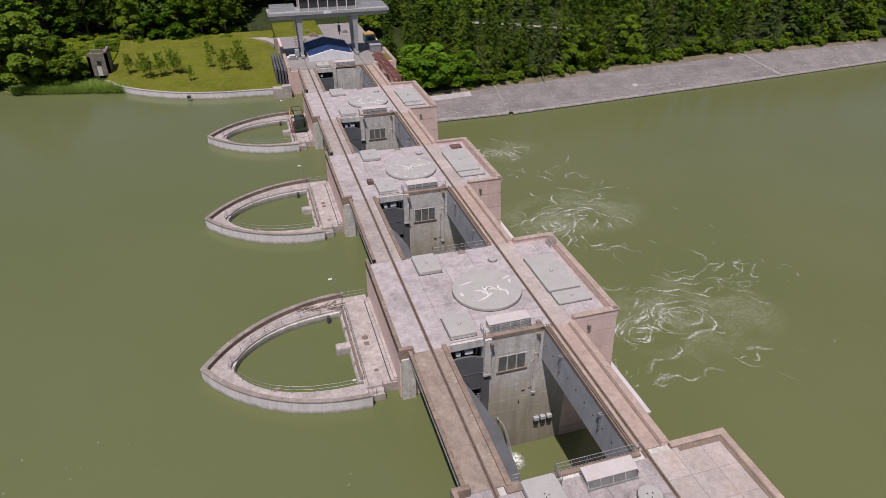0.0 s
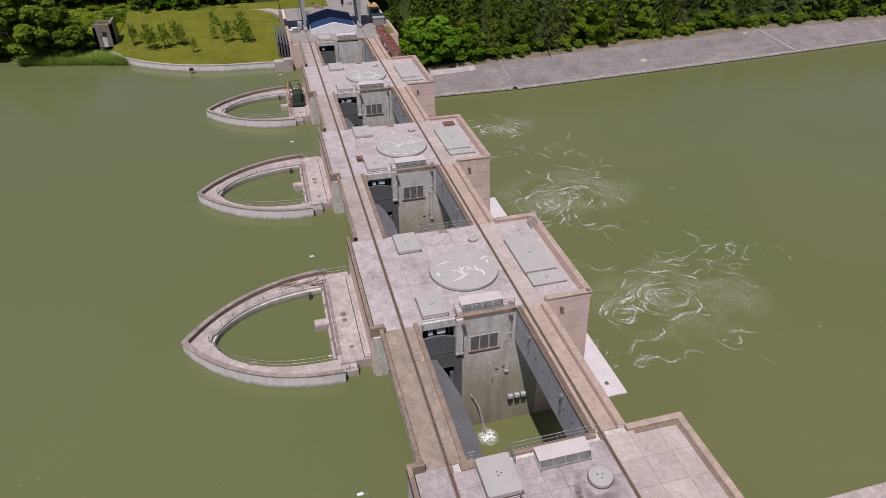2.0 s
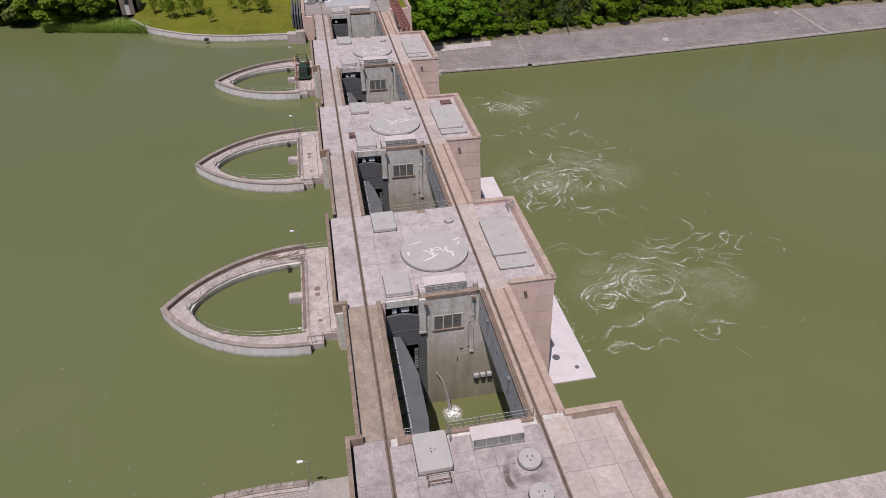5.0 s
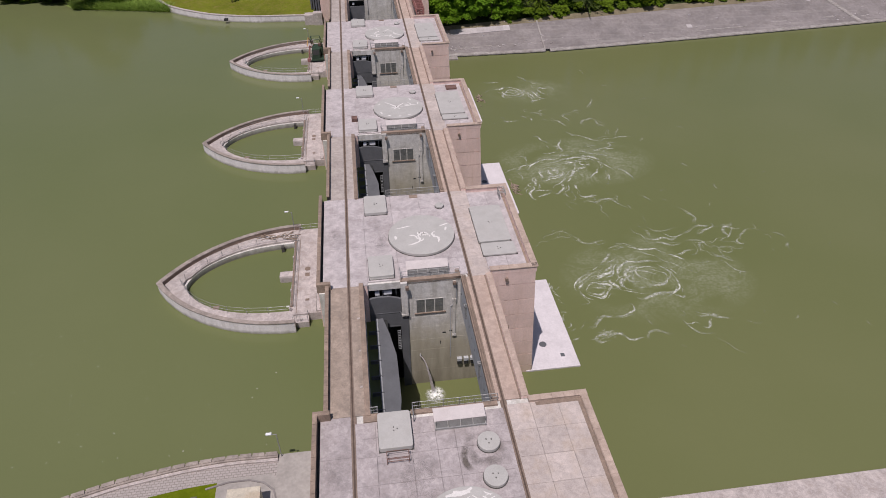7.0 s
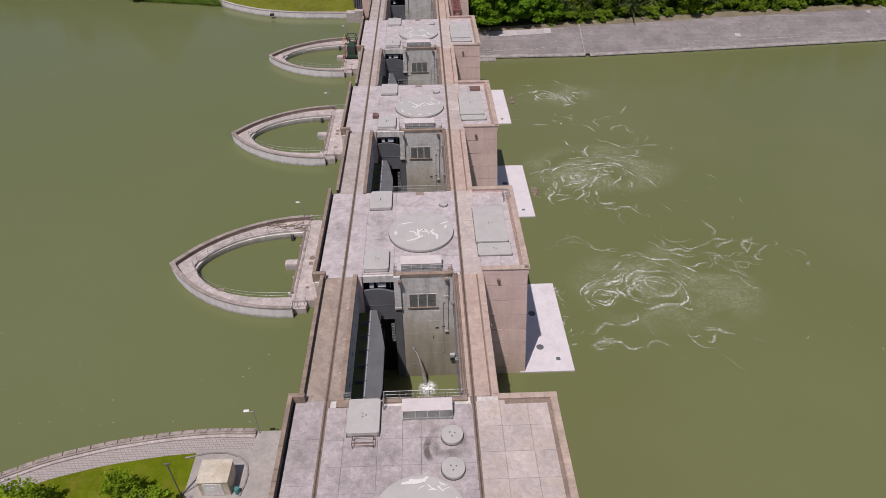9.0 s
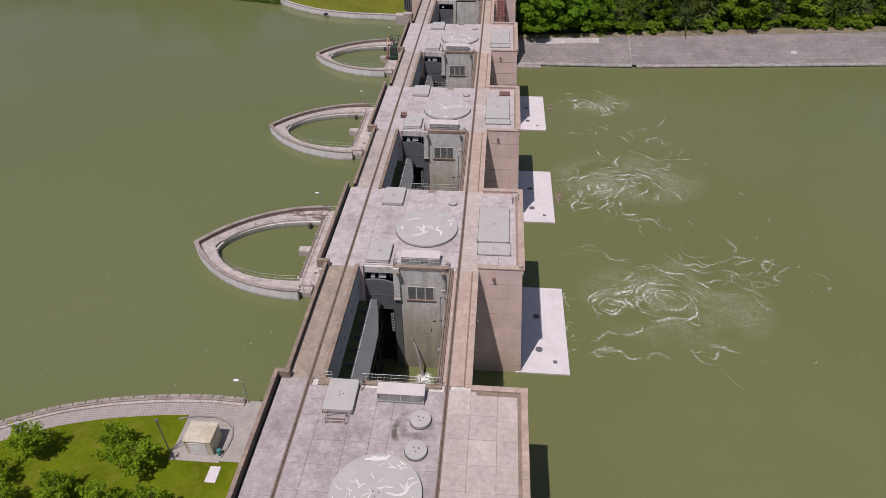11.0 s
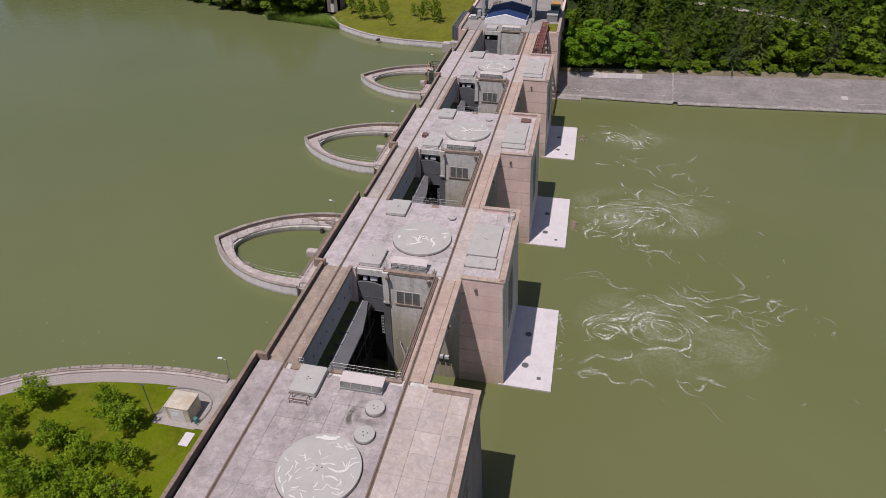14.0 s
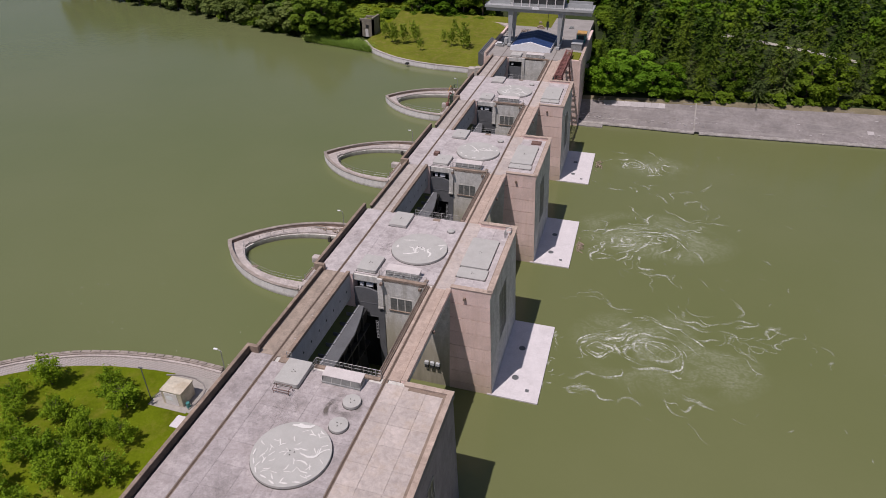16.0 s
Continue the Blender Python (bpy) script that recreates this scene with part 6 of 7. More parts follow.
part("stair_block", boxes((-9.5, -5.0, 132.2, 134.6, -9, -3.6), (-7.2, -5.0, 131.7, 133.6, -9, -3.0), bevel=0.05), fore_mat, lw)
verts, faces = [], []
back = 193.0
for i, (x, y) in enumerate(inset(LW, -0.6)):
    for k in range(13):
        f = k / 12
        yy = y + (back - y) * f
        verts.append((x, yy, -4.5 + 0.7 * smooth(0, 0.5, f) + 0.15 * noise.noise((x * 0.1, yy * 0.1, 5)) + 1.6 * smooth(0.75, 1, f)))
for i in range(47):
    for k in range(12):
        faces.append((i * 13 + k, (i + 1) * 13 + k, (i + 1) * 13 + k + 1, i * 13 + k + 1))
far_lawn = sheet("lawn_far", verts, faces, [dry_lawn_mat], "yellowish mown lawn on the far bank", "lawn")
for p in far_lawn.data.polygons:
    p.use_smooth = True
hill = []
for i in range(14):
    for k in range(14):
        x, y = -80 + 2.1 * i, 172 + 2.8 * k
        hill.append((x, y, ground_z(x, y) + 0.25))
meadow = sheet("meadow", hill, [(i * 14 + k, (i + 1) * 14 + k, (i + 1) * 14 + k + 1, i * 14 + k + 1) for i in range(13) for k in range(13)], [lawn_mat], "rough green meadow slope behind the hut", "meadow")
hut = thing("stone_hut", "small roofless rough stone hut at the lawn's edge", "hut", -53.4, 165.2, -4.8)
hut.scale = (1.2, 1.2, 1.15)
hb = bmesh.new()
for r in ((-2.2, 2.0, -2.6, -2.0, 0, 5.2), (-2.2, -1.6, -2.6, 2.6, 0, 4.6), (1.4, 2.0, -2.6, 2.6, 0, 5.6), (-2.2, 2.0, 2.0, 2.6, 0, 5.0)):
    box(hb, *r)
part("wall", hb, stone_mat, hut)
part("doorway", boxes((-0.6, 0.3, -2.64, -2.58, 0, 2.3)), fore_wall_mat, hut, "pale door")
# black patch paints the shade in the hut's window hole
part("opening", boxes((-0.4, 0.5, -2.66, -2.58, 2.5, 3.5)), black_mat, hut)
part("rubble", boxes((-1.6, 1.4, -2.0, 2.0, 4.0, 4.4)), lawn_mat, hut, "grown-over top")
for i in range(4):
    s = thing("stop_log", "dark grey steel stop log leaning on the wall", "stop log", -5.7 - 0.7 * i, 135.5 + 1.2 * i, -4.2, group="stop logs")
    part("plate", boxes((-0.2, 0.2, 0, 18, 0, 4.1 - 0.15 * i), bevel=0.03), gate_mat, s)
    for y in (2, 6, 10, 14):
        part("rib", boxes((-0.26, 0.26, y, y + 0.12, 0.1, 3.6 - 0.15 * i)), gate_mat, s)
gravel = [(-18, 188), (-12, 186), (-8, 182), (-5.5, 175)]
gp = thing("garden_path", "pinkish curved gravel path beside the yard", "path", kind="structure")
part("paving", band(gravel, inset(gravel, -3.0), -4.6, -2.85), slab_mat, gp)


def build_tent():
    t = thing("marquee", "blue tarpaulin marquee with a white gable and edge", "tent", 7.2, 142.0, 0)
    w, d, e, r = 6.0, 15.0, 1.15, 2.6
    front = bmesh.new()
    shape = ((-w, 0), (w, 0), (w, e), (0, r), (-w, e))
    va, vb = [front.verts.new((x, -0.1, z)) for x, z in shape], [front.verts.new((x, 0.02, z)) for x, z in shape]
    front.faces.new(va), front.faces.new(vb[::-1])
    for i in range(5):
        front.faces.new((va[i], vb[i], vb[(i + 1) % 5], va[(i + 1) % 5]))
    part("gable", front, white_tarp_mat, t, "white gable sheet")
    for side in (-1, 1):
        for k in range(5):
            y0, y1 = 0.25 + d * k / 5, 0.25 + d * (k + 1) / 5
            bm = bmesh.new()
            rows = []
            for yy, sag in ((y0, 0.0), ((y0 + y1) / 2, 0.16), (y1, 0.0)):
                rows.append([bm.verts.new((side * w * f, yy, e + (r - e) * (1 - f) + 0.05 - sag * (0.3 + f))) for f in (0, 0.5, 1.0)])
            for a, b in zip(rows, rows[1:]):
                for j in range(2):
                    bm.faces.new((a[j], a[j + 1], b[j + 1], b[j]))
            part("roof_sheet", bm, blue_mat, t, "dark blue tarpaulin")
        part("side_wall", boxes((side * w - 0.04, side * w + 0.04, 0, d, 0, e)), white_tarp_mat, t)
        edge = bmesh.new()
        rod(edge, (0, 0.1, r + 0.08), (side * w, 0.1, e + 0.08), 0.14, 5)
        rod(edge, (0, d + 0.2, r + 0.08), (side * w, d + 0.2, e + 0.08), 0.16, 5)
        part("edge_band", edge, white_tarp_mat, t, "white roof edge")
    return t


build_tent()


def build_crane():
    c = thing("gantry_crane", "grey steel gantry crane with a glazed cabin deck", "crane", 7.4, 149.5, 0)
    for x in (-7.4, 7.4):
        for y in (-3.0, 3.5):
            leg = bmesh.new()
            lean = 0.0 if y < 0 else -0.6
            a = [leg.verts.new((x + dx, y + dy, 0.7)) for dx, dy in ((-0.28, -0.3), (0.28, -0.3), (0.28, 0.3), (-0.28, 0.3))]
            b = [leg.verts.new((x + dx * 1.7, y + lean + dy * 1.6, 10.3)) for dx, dy in ((-0.45, -0.4), (0.45, -0.4), (0.45, 0.4), (-0.45, 0.4))]
            leg.faces.new(a[::-1]), leg.faces.new(b)
            for i in range(4):
                leg.faces.new((a[i], a[(i + 1) % 4], b[(i + 1) % 4], b[i]))
            part("leg", leg, crane_mat, c)
        part("bogie", boxes((x - 0.5, x + 0.5, -4.2, 4.6, 0.12, 0.8), bevel=0.08), crane_mat, c)
        stair = bmesh.new()
        for k in range(18):
            box(stair, x - (1.6 if x < 0 else -0.9), x - (0.9 if x < 0 else -1.6), -1.5 + 0.2 * k, -1.25 + 0.2 * k, 0.6 + 0.52 * k, 0.66 + 0.52 * k)
        if x < 0:
            part("stair", stair, steel_mat, c)
            part("switch_box", boxes((-9.3, -8.2, -2.5, 0.2, 0.2, 2.0), bevel=0.05), crane_mat, c)
        else:
            stair.free()
    part("girder", boxes((-15.0, 16.4, -3.6, -2.4, 10.2, 11.6), bevel=0.05), crane_mat, c)
    part("girder", boxes((-15.0, 16.4, 2.2, 3.4, 10.2, 11.6), bevel=0.05), crane_mat, c)
    part("deck", boxes((-15.2, 16.6, -4.3, 4.0, 11.6, 11.8)), crane_mat, c)
    part("deck_skirt", boxes((-15.25, 16.65, -4.36, -4.28, 11.3, 12.0), (-15.25, -15.15, -4.3, 4, 11.3, 12.0), (16.55, 16.65, -4.3, 4, 11.3, 12.0)), crane_mat, c)
    part("sign", boxes((-0.9, 1.1, -4.42, -4.36, 11.35, 11.95)), white_tarp_mat, c, "small white sign")
    house = part("cabin", boxes((-7.1, 8.1, -3.0, 3.2, 15.0, 15.5), (-7.1, 8.1, 2.8, 3.2, 11.8, 15.0), (-7.1, 8.1, -2.6, -2.4, 11.8, 12.6)), crane_mat, c)
    for k in range(7):
        x = -7.0 + 2.5 * k
        part("post", boxes((x - 0.12, x + 0.12, -2.9, -2.6, 11.8, 15.0)), fore_wall_mat, house)
        if k < 6:
            part("pane", boxes((x + 0.12, x + 2.38, -2.6, -2.55, 12.6, 15.0)), glass_mat, house)
    part("hoist", boxes((-4, 3, -1.2, 1.8, 12.0, 13.6), bevel=0.1), steel_mat, c)
    rail_pts = [(-15.0 + 1.75 * k, -4.1, 11.8) for k in range(19)]
    rl = part("railing", rod(bmesh.new(), (-15, -4.1, 11.8), (-15, -4.1, 12.9), 0.05, 5), steel_mat, c)
    line_rail(rl, rail_pts, 1.1)
    hook = bmesh.new()
    rod(hook, (3.4, 0, 10.2), (3.4, 0, 7.2), 0.07, 6)
    box(hook, 3.05, 3.75, -0.3, 0.3, 5.6, 7.2)
    rod(hook, (3.4, 0, 5.6), (3.4, 0, 4.7), 0.12, 6)
    part("hook_block", hook, gate_mat, c, "dark hook block")
    for x0, x1 in ((-14.5, -8.0), (9.0, 16.0)):
        part("winch_guard", boxes((x0, x1, -1.0, -0.6, 11.8, 12.9), (x0, x1, 1.6, 1.9, 11.8, 13.2)), crane_mat, c)
    return c


build_crane()
truss = thing("steel_truss", "rusty red-brown lattice truss along the bridge parapet", "truss", 18.2, 115.4, 0.5)
chord = [(0, 0.15), (1.7, 0.15), (0, 1.5), (1.7, 1.5)]
for x, z in chord:
    part("chord", rod(bmesh.new(), (x, 0, z), (x, 24.5, z), 0.13, 6), truss_mat, truss)
for k in range(20):
    y0, y1 = 24.5 * k / 20, 24.5 * (k + 1) / 20
    for x in (0, 1.7):
        part("brace", rod(bmesh.new(), (x, y0, 0.15), (x, y1, 1.5), 0.09, 5), truss_mat, truss)
        part("upright", rod(bmesh.new(), (x, y0, 0.15), (x, y0, 1.5), 0.09, 5), truss_mat, truss)
    part("cross_beam", boxes((0, 1.7, y0 - 0.12, y0 + 0.12, 1.4, 1.6)), truss_mat, truss)
    part("cross_beam", boxes((0, 1.7, y0 - 0.1, y0 + 0.1, 0.05, 0.25)), truss_mat, truss)
for y in (3, 17):
    part("prop", rod(bmesh.new(), (1.7, y, 0.15), (4.2, y + 3.5, -18), 0.2, 6), truss_mat, truss)
yard_box = thing("site_container", "teal site container with an ochre roof on the yard", "container", 20.6, 158.0, 0)
part("body", boxes((-1.4, 1.4, -2.6, 2.6, 0, 2.4), bevel=0.04), teal_mat, yard_box)
part("roof", boxes((-1.45, 1.45, -2.65, 2.65, 2.4, 2.55)), yellow_mat, yard_box, "ochre roof")
part("door", boxes((-0.9, 0.9, -2.64, -2.58, 0.1, 2.2)), glass_mat, yard_box)
trailer = thing("grey_shed", "low grey sheet-metal shed on the yard", "shed", 20.2, 149.5, 0)
part("body", boxes((-1.5, 1.6, -2.6, 2.4, 0, 1.8), bevel=0.04), steel_mat, trailer)
part("roof", boxes((-1.6, 1.7, -2.7, 2.5, 1.8, 1.95)), crane_mat, trailer)
planter = thing("planted_strip", "weedy green strip by the yard parapet", "plants", 20.3, 138.5, 0)
part("soil", boxes((-1.8, 1.9, -2.4, 5.5, -0.1, 0.3), bevel=0.1), dry_lawn_mat, planter)
random.seed(8)
for i in range(9):
    x, y = random.choice(((2, 165), (6, 170), (12, 168), (16, 174), (4, 178), (-1, 160), (10, 163), (-2.6, 152), (-3, 147)))
    s = random.uniform(0.5, 1.3)
    crate = thing("material_stack", "grey stack of building material on the yard", "stack", x + random.uniform(-1, 1), y + random.uniform(-2, 2), 0, group="material stacks")
    tone = random.choice((steel_mat, drift_mat, white_tarp_mat))
    part("bundle", boxes((-s, s, -s * 0.6, s * 0.6, 0, s * 0.5), bevel=0.04), tone, crate)
    part("bundle", boxes((-s * 0.6, s * 0.7, -s * 0.5, s * 0.4, s * 0.5, s * 0.9), bevel=0.04), tone, crate)
rubble = thing("rubble_heap", "low heap of timber and rubble on the yard", "heap", 3.0, 163.0, 0)
for i in range(18):
    x, y, a = random.gauss(0, 1.8), random.gauss(0, 1.0), random.uniform(0, 3)
    part("timber", rod(bmesh.new(), (x, y, 0.1), (x + 1.6 * math.cos(a), y + 1.6 * math.sin(a), random.uniform(0.2, 0.9)), 0.12, 5), drift_mat, rubble)

# ---- foam streaks below the turbine outlets ----
foam_mat = soft_film("white_foam", (0.68, 0.69, 0.62), 1.0, 1.5)
random.seed(77)
foam_bm = bmesh.new()
body = foam_bm.verts.layers.float.new("body")


def wisp(points, width, thick):
    """A foam wisp that thins out to both sides and ends."""
    n, last, z = len(points), None, WATER_DOWN + 0.012 + random.uniform(0, 0.03)
    for i, p in enumerate(points):
        q, o = points[min(i + 1, n - 1)], points[max(i - 1, 0)]
        d = Vector((q[0] - o[0], q[1] - o[1], 0)).normalized()
        end = math.sin(math.pi * (i + 0.02) / (n - 0.96))
        w = width * (0.4 + 0.6 * end) * (1 + 0.5 * noise.noise((p[0] * 0.6, p[1] * 0.6, width))) / 2
        row = []
        for side, value in ((-1, 0), (-0.3, 1), (0.3, 1), (1, 0)):
            v = foam_bm.verts.new((p[0] - d.y * w * side, p[1] + d.x * w * side, z))
            v[body] = value * thick * end
            row.append(v)
        if last:
            for k in range(3):
                foam_bm.faces.new((last[k], row[k], row[k + 1], last[k + 1]))
        last = row


def drift_line(x, y, length, eddies, back=1.0, layer=1.7):
    """A streak carried along by turning eddies and small turbulence."""
    pts = [(x, y)]
    for k in range(int(length / 0.3)):
        u, v = 0.25, -0.05
        for ex, ey, er, turn in eddies:
            dx, dy = x - ex, (y - ey) * 1.2
            d = math.hypot(dx, dy) + 0.4
            pull = turn * math.exp(-(d / er) ** 2 / 2.5) * 1.1
            u, v = u - pull * dy / d, v + pull * dx / d
        for g, force in ((0.12, 0.5), (0.45, 0.42)):
            u += force * (noise.noise((x * g, (y + 0.5) * g, layer)) - noise.noise((x * g, (y - 0.5) * g, layer))) / g
            v -= force * (noise.noise(((x + 0.5) * g, y * g, layer)) - noise.noise(((x - 0.5) * g, y * g, layer))) / g
        m = math.hypot(u, v) + 1e-6
        x, y = x + back * 0.3 * u / m, y + back * 0.3 * v / m
        pts.append((x, y))
    return pts


EDDIES = [(38.6, 36.0, 3.0, -1), (48.5, 37.0, 6.5, -1), (42.0, 71.5, 5.5, -1), (50.0, 74.5, 5.0, -1), (41.5, 111.5, 4.2, -1), (50.0, 110.0, 4.0, 1), (57.0, 50.0, 6.0, 1), (55.0, 92.0, 5.0, 1)]
for cx, cy, sx, sy, count, bright in ((39.6, 36.2, 2.6, 2.6, 16, 1.1), (48.5, 37.5, 6.0, 5.0, 26, 0.9), (43.0, 72.0, 4.6, 4.2, 30, 1.1), (50.5, 75.0, 5.0, 4.0, 16, 0.85), (43.0, 112.0, 4.4, 3.4, 22, 1.0), (46.0, 97.0, 7.0, 2.2, 12, 0.7), (56.0, 47.0, 8.0, 3.0, 16, 0.6), (57.0, 84.0, 8.0, 5.0, 12, 0.5), (38.0, 24.0, 3.5, 1.2, 7, 0.6), (45.0, 60.0, 6.0, 1.6, 8, 0.5), (66.0, 44.0, 5.0, 4.0, 7, 0.5)):
    for i in range(count):
        x, y = random.gauss(cx, sx), random.gauss(cy, sy)
        length, tone = random.uniform(1.8, 7.5), bright * random.uniform(0.45, 1.1)
        layer = random.uniform(0, 3.0)
        wisp(drift_line(x, y, length, EDDIES, 1.0, layer), random.uniform(0.25, 0.8), tone)
        for j in range(random.randint(1, 3)):
            w = random.uniform(0.3, 1.1)
            wisp(drift_line(x + random.uniform(-w, w), y + random.uniform(-w, w), length * random.uniform(0.4, 1.0), EDDIES, random.choice((1.0, -1.0)), layer + random.uniform(-0.15, 0.15)), random.uniform(0.1, 0.32), tone * random.uniform(0.5, 1.0))
for i in range(70):
    wisp(drift_line(random.uniform(33, 86), random.uniform(20, 122), random.uniform(1.0, 2.8), EDDIES), random.uniform(0.12, 0.3), random.uniform(0.15, 0.45))
for i in range(26):
    y = random.choice((random.gauss(36.8, 0.8), random.uniform(20, 37)))
    wisp(drift_line(31.3 + abs(random.gauss(0, 0.5)), y, random.uniform(1.0, 1.6), EDDIES), random.uniform(0.15, 0.5), random.uniform(0.3, 0.8))
me = bpy.data.meshes.new("foam_streaks")
foam_bm.to_mesh(me)
foam_bm.free()
me.materials.append(foam_mat)
tagged(new("foam_streaks", me), "torn white foam streaks swirling on the river", "foam", kind="stuff")
specks = bmesh.new()
for i in range(70):
    x, y = random.uniform(-45, -9), random.uniform(1, 26)
    if x > -28 and 17 < y:
        continue
    s = random.uniform(0.03, 0.09)
    ribbon(specks, [(x, y), (x + s, y + s * 0.3), (x + 2 * s, y + s * 0.2)], s, WATER_UP + 0.02)
me = bpy.data.meshes.new("foam_specks")
specks.to_mesh(me)
specks.free()
me.materials.append(white_mat)
tagged(new("foam_specks", me), "scattered pale floating specks on calm water", "flotsam", kind="stuff")

# ---- trees and plants ----


def quads_mesh(name, centre, normal, size, mat, aspect=1.0):
    """Many small leaf clumps as separate bent quads."""
    n = len(centre)
    normal = normal / np.linalg.norm(normal, axis=1, keepdims=True)
    other = np.random.normal(size=(n, 3))
    u = np.cross(normal, other)
    u /= np.linalg.norm(u, axis=1, keepdims=True)
    v = np.cross(normal, u)
    s = size[:, None]
    bend = normal * s * 0.28
    pts = np.stack([centre - u * s * aspect - v * s * 0.55, centre + u * s * aspect * 0.3 - v * s - bend, centre + u * s * aspect + v * s * 0.5, centre - u * s * aspect * 0.4 + v * s - bend], 1).reshape(-1, 3)
    return pts, mat


def raw_mesh(name, pts, mat):
    n = len(pts) // 4
    me = bpy.data.meshes.new(name)
    me.vertices.add(len(pts))
    me.vertices.foreach_set("co", pts.astype(np.float32).ravel())
    me.loops.add(len(pts))
    me.loops.foreach_set("vertex_index", np.arange(len(pts), dtype=np.int32))
    me.polygons.add(n)
    me.polygons.foreach_set("loop_start", np.arange(n, dtype=np.int32) * 4)
    me.materials.append(mat)
    me.update()
    me.validate()
    return me


def broad_crown(h, r, low, n, size, lumps=13, seed=0):
    """Leaf clumps on the shells of many lumps inside an uneven egg."""
    rng = np.random.default_rng(seed)
    centres, radii = [], []
    for i in range(lumps):
        a, f = rng.uniform(0, 6.283), rng.uniform(0.08, 1)
        z = low + (h - low) * f
        reach = r * math.sin(math.pi * min(0.97, 0.22 + 0.72 * f)) * rng.uniform(0.35, 0.85)
        centres.append((reach * math.cos(a), reach * math.sin(a), z))
        radii.append(r * rng.uniform(0.28, 0.5) * (1.15 - 0.45 * f) * (13 / max(13, lumps)) ** 0.45)
    centres, radii = np.array(centres), np.array(radii)
    pick = rng.choice(lumps, n, p=radii ** 2 / (radii ** 2).sum())
    d = rng.normal(size=(n, 3))
    d /= np.linalg.norm(d, axis=1, keepdims=True)
    d[:, 2] = np.where(d[:, 2] < -0.35, -d[:, 2], d[:, 2])
    p = centres[pick] + d * (radii[pick] * rng.uniform(0.72, 1.12, n))[:, None] * np.array([1, 1, 0.8])
    p[:, 2] = np.minimum(p[:, 2], h)
    normal = d * 0.55 + rng.normal(size=(n, 3)) * 0.42 + np.array([-0.2, -0.3, 0.85])
    return p, normal, size * rng.uniform(0.6, 1.25, n)


def spruce_crown(h, r, low, n_tiers, size, seed=0, ragged=0.25):
    rng = np.random.default_rng(seed)
    P, N, S = [], [], []
    for t in range(n_tiers):
        f = (t + rng.uniform(-0.3, 0.3)) / n_tiers
        z0 = low + (h - low) * max(0.0, f)
        reach = r * (1 - f) ** 0.8 * (1 + rng.uniform(-ragged, ragged)) + 0.25
        for b in range(int(5 + 5 * (1 - f))):
            a = rng.uniform(0, 6.283)
            rr = reach * rng.uniform(0.65, 1.1)
            for k in range(max(2, int(rr / size * 1.1))):
                q = (k + 0.7) / max(2, int(rr / size * 1.1))
                side = rng.uniform(-0.5, 0.5) * size * (1.3 - q)
                x, y = rr * q * math.cos(a) - side * math.sin(a), rr * q * math.sin(a) + side * math.cos(a)
                P.append((x, y, z0 - 0.22 * rr * q * q + rng.uniform(-0.15, 0.15)))
                N.append((0.5 * math.cos(a) + rng.normal() * 0.3, 0.5 * math.sin(a) + rng.normal() * 0.3, 1.0))
                S.append(size * rng.uniform(0.55, 1.1) * (1.05 - 0.35 * q))
    return np.array(P), np.array(N), np.array(S)


def twig_crown(h, r, n, size, branches, seed=0):
    """A young open crown: leaves clustered along rising twigs, with gaps between."""
    rng = np.random.default_rng(seed)
    P = []
    per = n // branches
    for b in range(branches):
        f = (b + rng.uniform(0, 0.8)) / branches
        a, z0 = b * 2.4 + rng.uniform(-0.5, 0.5), h * (0.14 + 0.5 * f)
        reach = r * (1.05 - 0.62 * f) * rng.uniform(0.6, 1.15)
        rise = h * rng.uniform(0.16, 0.34)
        t = rng.uniform(0.22, 1.0, per) ** 0.8
        spread = (0.12 + 0.22 * np.sin(np.pi * np.minimum(t, 0.9)))[:, None] * r * 0.36
        p = np.stack([reach * t * math.cos(a), reach * t * math.sin(a), z0 + rise * t ** 1.3], 1)
        P.append(p + rng.normal(size=(per, 3)) * spread)
    P = np.concatenate(P)
    P[:, 2] = np.clip(P[:, 2], 0.15, h * 1.04)
    m = len(P)
    return P, rng.normal(size=(m, 3)) * 0.6 + np.array([-0.2, -0.2, 0.8]), size * rng.uniform(0.6, 1.3, m)


def trunk_mesh(h, r, limbs, seed=0):
    rng = random.Random(seed)
    bm = bmesh.new()
    rings = []
    for k in range(6):
        f = k / 5
        ring = []
        for i in range(7):
            a = 2 * math.pi * i / 7
            rad = r * (1.25 if k == 0 else 1.0 - 0.85 * f)
            ring.append(bm.verts.new((rad * math.cos(a) + 0.12 * r * math.sin(f * 5), rad * math.sin(a) + 0.3 * r * math.sin(f * 3), h * f - 0.15)))
        rings.append(ring)
    for a, b in zip(rings, rings[1:]):
        for i in range(7):
            bm.faces.new((a[i], a[(i + 1) % 7], b[(i + 1) % 7], b[i]))
    for i in range(limbs):
        a, f = rng.uniform(0, 6.28), rng.uniform(0.35, 0.85)
        ln = h * rng.uniform(0.18, 0.34)
        bmesh.ops.create_cone(bm, cap_ends=False, segments=5, radius1=r * 0.4, radius2=r * 0.08, depth=ln,
                              matrix=Matrix.Translation((ln * 0.4 * math.cos(a), ln * 0.4 * math.sin(a), h * f + ln * 0.3)) @ Vector((math.cos(a), math.sin(a), 0.8)).to_track_quat("Z", "Y").to_matrix().to_4x4())
    return mesh_of("trunk", bm, bark_mat)


KINDS = {}


